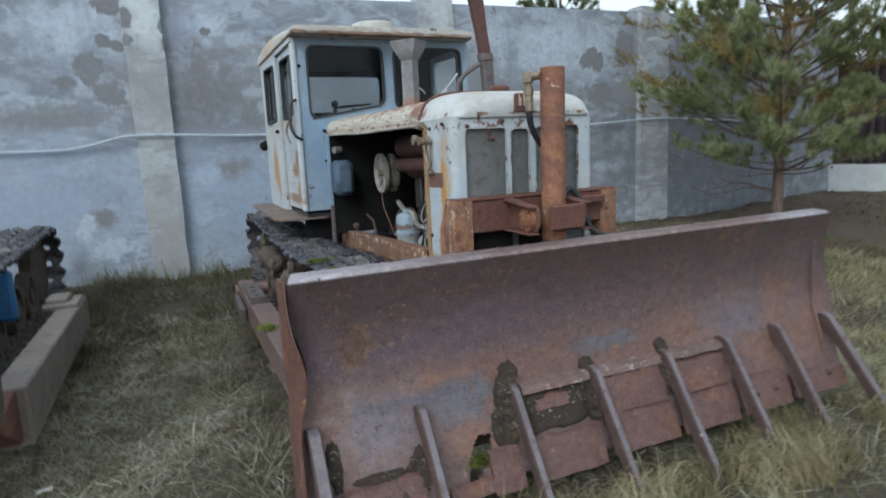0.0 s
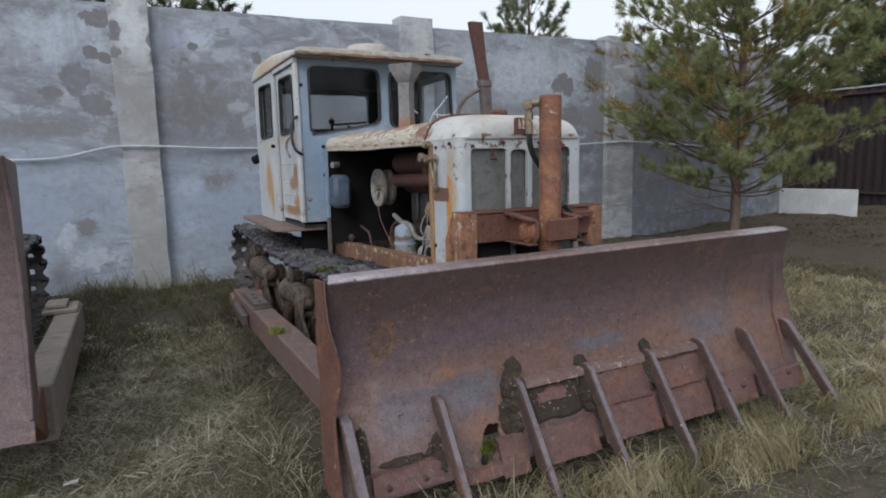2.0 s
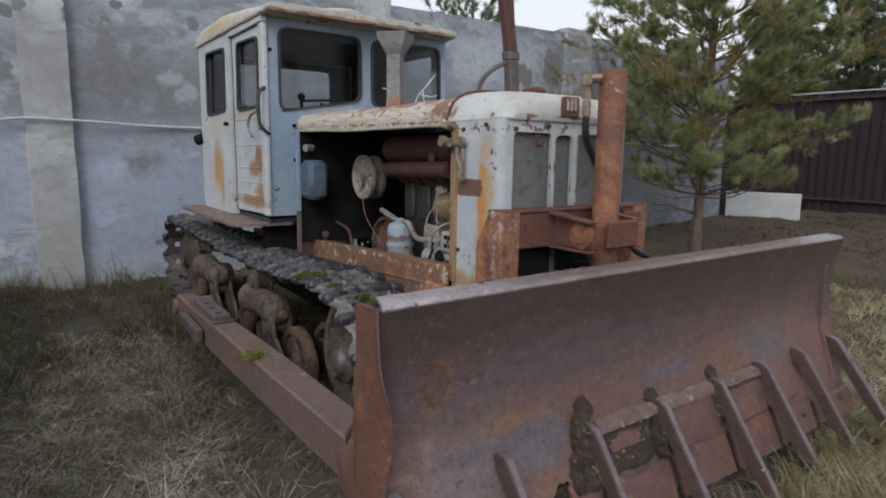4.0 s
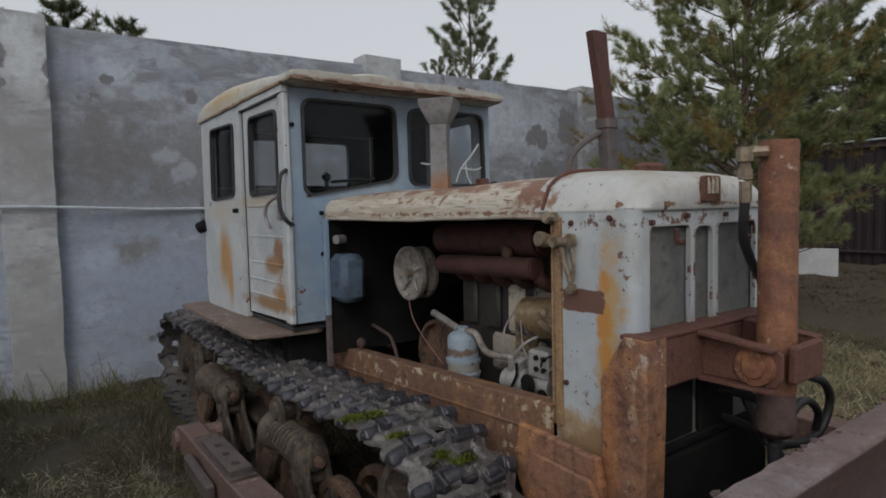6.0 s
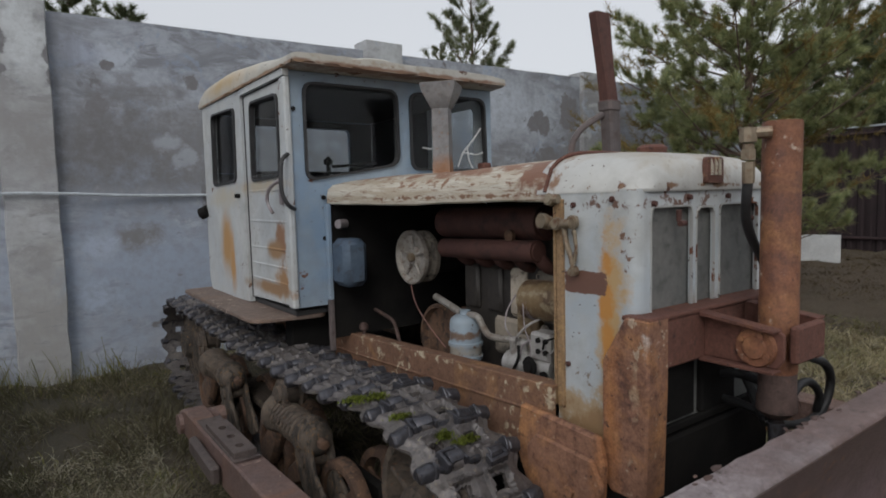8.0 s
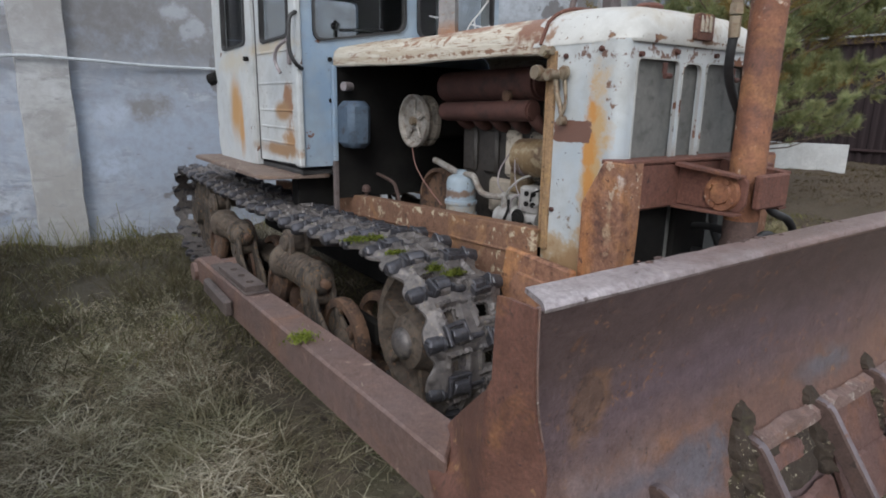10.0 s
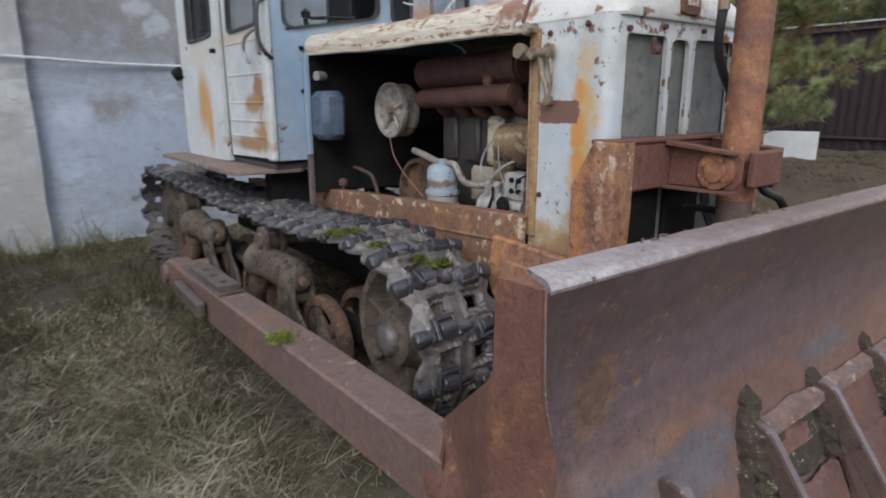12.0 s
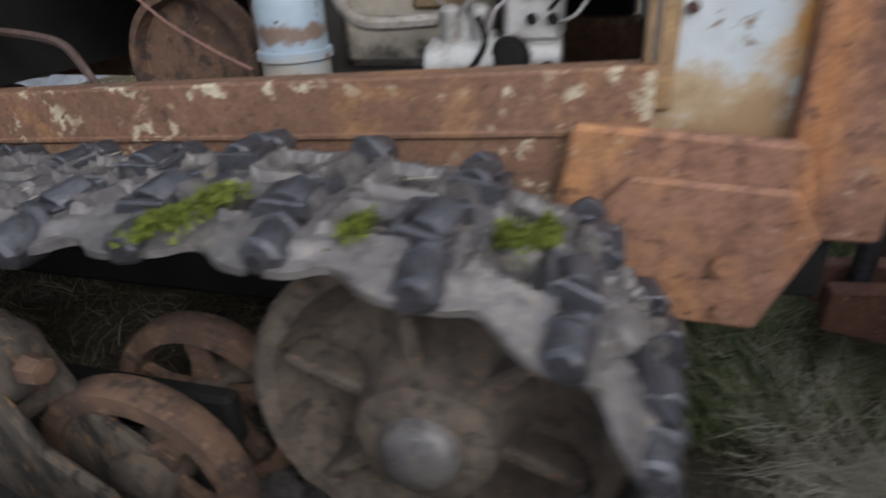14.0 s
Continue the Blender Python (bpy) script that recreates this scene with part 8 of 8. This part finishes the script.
# ---- grass ----
def blades(seed, n, area, h_lo, h_hi, width, lean, keep, stray=0.7):
    rng = np.random.default_rng(seed)
    x = rng.uniform(area[0], area[1], n)
    y = rng.uniform(area[2], area[3], n)
    ok = keep(x, y, rng)
    x, y = x[ok], y[ok]
    n = len(x)
    z = ground_z(x, y) - 0.01
    h = rng.uniform(h_lo, h_hi, n) * rng.uniform(0.5, 1.0, n) * (0.55 + 0.9 * patch(x, y, 0.22, seed + 50))
    a = 14 * patch(x, y, 0.34, seed) + rng.normal(0, stray, n)
    b = rng.uniform(0, 2 * np.pi, n)
    out = np.minimum(np.abs(rng.normal(lean, 0.13 if lean < 0.9 else 0.04, n)), 0.985) * h
    up = np.sqrt(np.maximum(h * h - out ** 2, 0))
    w = width * rng.uniform(0.5, 1.3, n)
    base = np.stack([x, y, z], 1)
    side = np.stack([np.cos(b), np.sin(b), 0 * b], 1) * w[:, None] / 2
    way = np.stack([np.cos(a), np.sin(a), 0 * a], 1)
    bend = np.stack([-np.sin(a), np.cos(a), 0 * a], 1) * (rng.normal(0, 0.12, n) * h)[:, None]
    up3 = lambda k: np.stack([0 * x, 0 * x, k], 1)
    low = base + way * (out * 0.22)[:, None] + up3(up * 0.45) + bend * 0.5
    mid = base + way * (out * 0.60)[:, None] + up3(up * 0.85) + bend
    end = base + way * out[:, None] + up3(up * 0.80 + 0.006)
    v = np.stack([base - side, base + side, low - side * 0.9, low + side * 0.9, mid - side * 0.65, mid + side * 0.65, end], 1).reshape(-1, 3)
    i = np.arange(n)[:, None] * 7
    tri = np.concatenate([i + [0, 1, 3], i + [0, 3, 2], i + [2, 3, 5], i + [2, 5, 4], i + [4, 5, 6]], 1).reshape(-1, 3)
    return v, tri


def clear(x, y, rng):
    """Grass grows everywhere but under the machines' tracks."""
    return ~((np.abs(np.abs(x - CX) - 0.685) < 0.17) & (y > 0.3) & (y < 3.9))


def patchy(size, cut, soft=0.12):
    def keep(x, y, rng):
        f = 0.6 * patch(x, y, size, int(size * 1000)) + 0.4 * patch(x, y, size * 0.35, int(size * 1700))
        # Straw thinned towards the wall, so the darkened soil shows
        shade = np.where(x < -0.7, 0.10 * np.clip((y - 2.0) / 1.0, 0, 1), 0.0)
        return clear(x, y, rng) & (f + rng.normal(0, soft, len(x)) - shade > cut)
    return keep


def turf(name, mesh_name, label, material, *how, **more):
    v, tri = blades(*how, **more)
    tagged(new(name, mesh_from_arrays(mesh_name, v, tri, material)), label, "grass", kind="stuff")


turf("dry_grass", "dry_grass", "flattened dry straw-coloured grass", "grass_dry", 11, 70000, (-3.6, 4.5, -2.2, 4.95), 0.07, 0.20, 0.0052, 0.92, patchy(0.5, 0.50, 0.05))
turf("dead_leaves", "dead_leaves", "brown dead stalks matted into the turf", "litter_brown", 18, 90000, (-3.6, 5.0, -2.2, 4.95), 0.05, 0.15, 0.0062, 0.9, patchy(0.4, 0.42, 0.06), stray=1.2)
turf("green_grass", "green_grass", "short green grass between the straw", "grass_green", 12, 90000, (-3.6, 5.0, -2.2, 4.95), 0.03, 0.10, 0.0045, 0.7, patchy(0.6, 0.50, 0.05))
turf("tall_grass", "tall_grass", "long pale stalks lying over the turf", "straw_grey", 13, 13000, (-3.4, 3.2, -1.9, 4.9), 0.10, 0.27, 0.0055, 0.975, patchy(0.6, 0.44, 0.08), stray=1.6)
turf("tall_grass", "standing_stalks", "few upright dry stalks among the turf", "litter_brown", 27, 2600, (-3.4, 3.2, -1.9, 4.9), 0.10, 0.26, 0.0045, 0.55, patchy(0.6, 0.5, 0.08), stray=1.6)
turf("tall_grass", "bleached_grass", "bleached straw lying thick on the turf", "straw_grey", 29, 42000, (-3.6, -1.25, -2.0, 2.3), 0.08, 0.25, 0.0044, 0.955, patchy(0.4, 0.40, 0.10), stray=1.6)
turf("dry_grass", "straw_mat", "grey straw matted on the turf", "straw_grey", 30, 60000, (-3.6, -1.25, -2.0, 2.8), 0.05, 0.17, 0.0050, 0.93, patchy(0.45, 0.34, 0.10), stray=1.6)
turf("dead_leaves", "wall_weeds", "dead weeds between wall and machine, shade in their colour", "weed_shaded", 31, 26000, (-3.5, -0.7, 1.5, 4.7), 0.08, 0.24, 0.0055, 0.7, patchy(0.5, 0.42), stray=1.3)
turf("bank_grass", "bank_grass", "thin brown grass on the earth bank", "earth_grass", 14, 45000, (4.3, 9.7, -6.0, 4.9), 0.04, 0.12, 0.010, 0.9, patchy(0.9, 0.42))
turf("dry_grass", "pale_grass", "pale yellow grass beyond the blade", "straw_gold", 19, 65000, (1.3, 4.5, -3.2, 2.6), 0.06, 0.18, 0.007, 0.85, patchy(0.8, 0.35))
turf("green_grass", "shaded_grass", "long green grass growing under the nose", "grass_lush", 15, 15000, (-0.36, 1.2, -0.45, 0.6), 0.10, 0.28, 0.006, 0.8, patchy(0.3, 0.25))
turf("dry_grass", "straw_under_nose", "straw lying in the grass under the nose", "straw_pale", 25, 13000, (-0.55, 1.9, -0.5, 0.03), 0.12, 0.32, 0.005, 0.9, patchy(0.3, 0.4), stray=1.4)
turf("dry_grass", "blade_grass", "straw growing up against the blade teeth", "straw_gold", 16, 9500, (-1.3, 1.7, -1.05, -0.72), 0.10, 0.26, 0.0045, 0.7, patchy(0.35, 0.45))
turf("dry_grass", "beam_grass", "long dry stalks by the push beam", "straw_pale", 26, 130, (-1.42, -1.27, -0.45, 0.35), 0.16, 0.40, 0.0045, 0.78, clear, stray=1.2)
turf("dead_leaves", "beam_weeds", "dark dead weeds along the push beam", "litter_brown", 28, 3200, (-1.5, -1.22, -0.3, 2.2), 0.05, 0.15, 0.005, 0.8, patchy(0.3, 0.42), stray=1.2)
turf("weeds", "weeds", "green weeds along the foot of the wall", "grass_green", 17, 1500, (-3.4, 3.0, 4.5, 4.9), 0.12, 0.42, 0.006, 0.45, patchy(0.5, 0.55))
turf("green_grass", "wheel_grass", "green grass growing between beam and wheels", "grass_lush", 33, 2000, (-0.98, -0.62, 0.35, 2.0), 0.08, 0.20, 0.005, 0.75, lambda x, y, rng: x < 9)


def loose_straw(seed, n, area, z, name, label, lo=0.015, hi=0.05, thick=0.0018):
    """Bits of dry stalk lying about."""
    rng = np.random.default_rng(seed)
    c = np.stack([rng.uniform(area[0], area[1], n), rng.uniform(area[2], area[3], n), z + rng.uniform(0, 0.006, n)], 1)
    a = rng.uniform(0, 6.28, n)
    d = np.stack([np.cos(a), np.sin(a), rng.normal(0, 0.12, n)], 1) * rng.uniform(lo, hi, (n, 1))
    e = np.stack([-np.sin(a), np.cos(a), 0.3 * np.ones(n)], 1) * thick
    v = np.stack([c - d - e, c - d + e, c + d + e, c + d - e], 1).reshape(-1, 3)
    i = np.arange(n)[:, None] * 4
    tri = np.concatenate([i + [0, 1, 2], i + [0, 2, 3]], 1).reshape(-1, 3)
    tagged(new(name, mesh_from_arrays(name, v, tri, "straw_pale")), label, "straw", kind="stuff")


loose_straw(41, 90, (-0.92, -0.58, 0.35, 3.2), 0.820, "straw_bits", "bits of dry straw lying on the track links", 0.006, 0.022, 0.0012)
loose_straw(42, 9, (-1.19, -1.10, 0.2, 1.1), 0.5575, "straw_bits", "bits of dry straw on the push beam", 0.004, 0.012, 0.0009)
loose_straw(43, 700, (-3.4, -1.3, -1.9, 3.0), 0.17, "straw_bits", "loose straw lying over the grass")
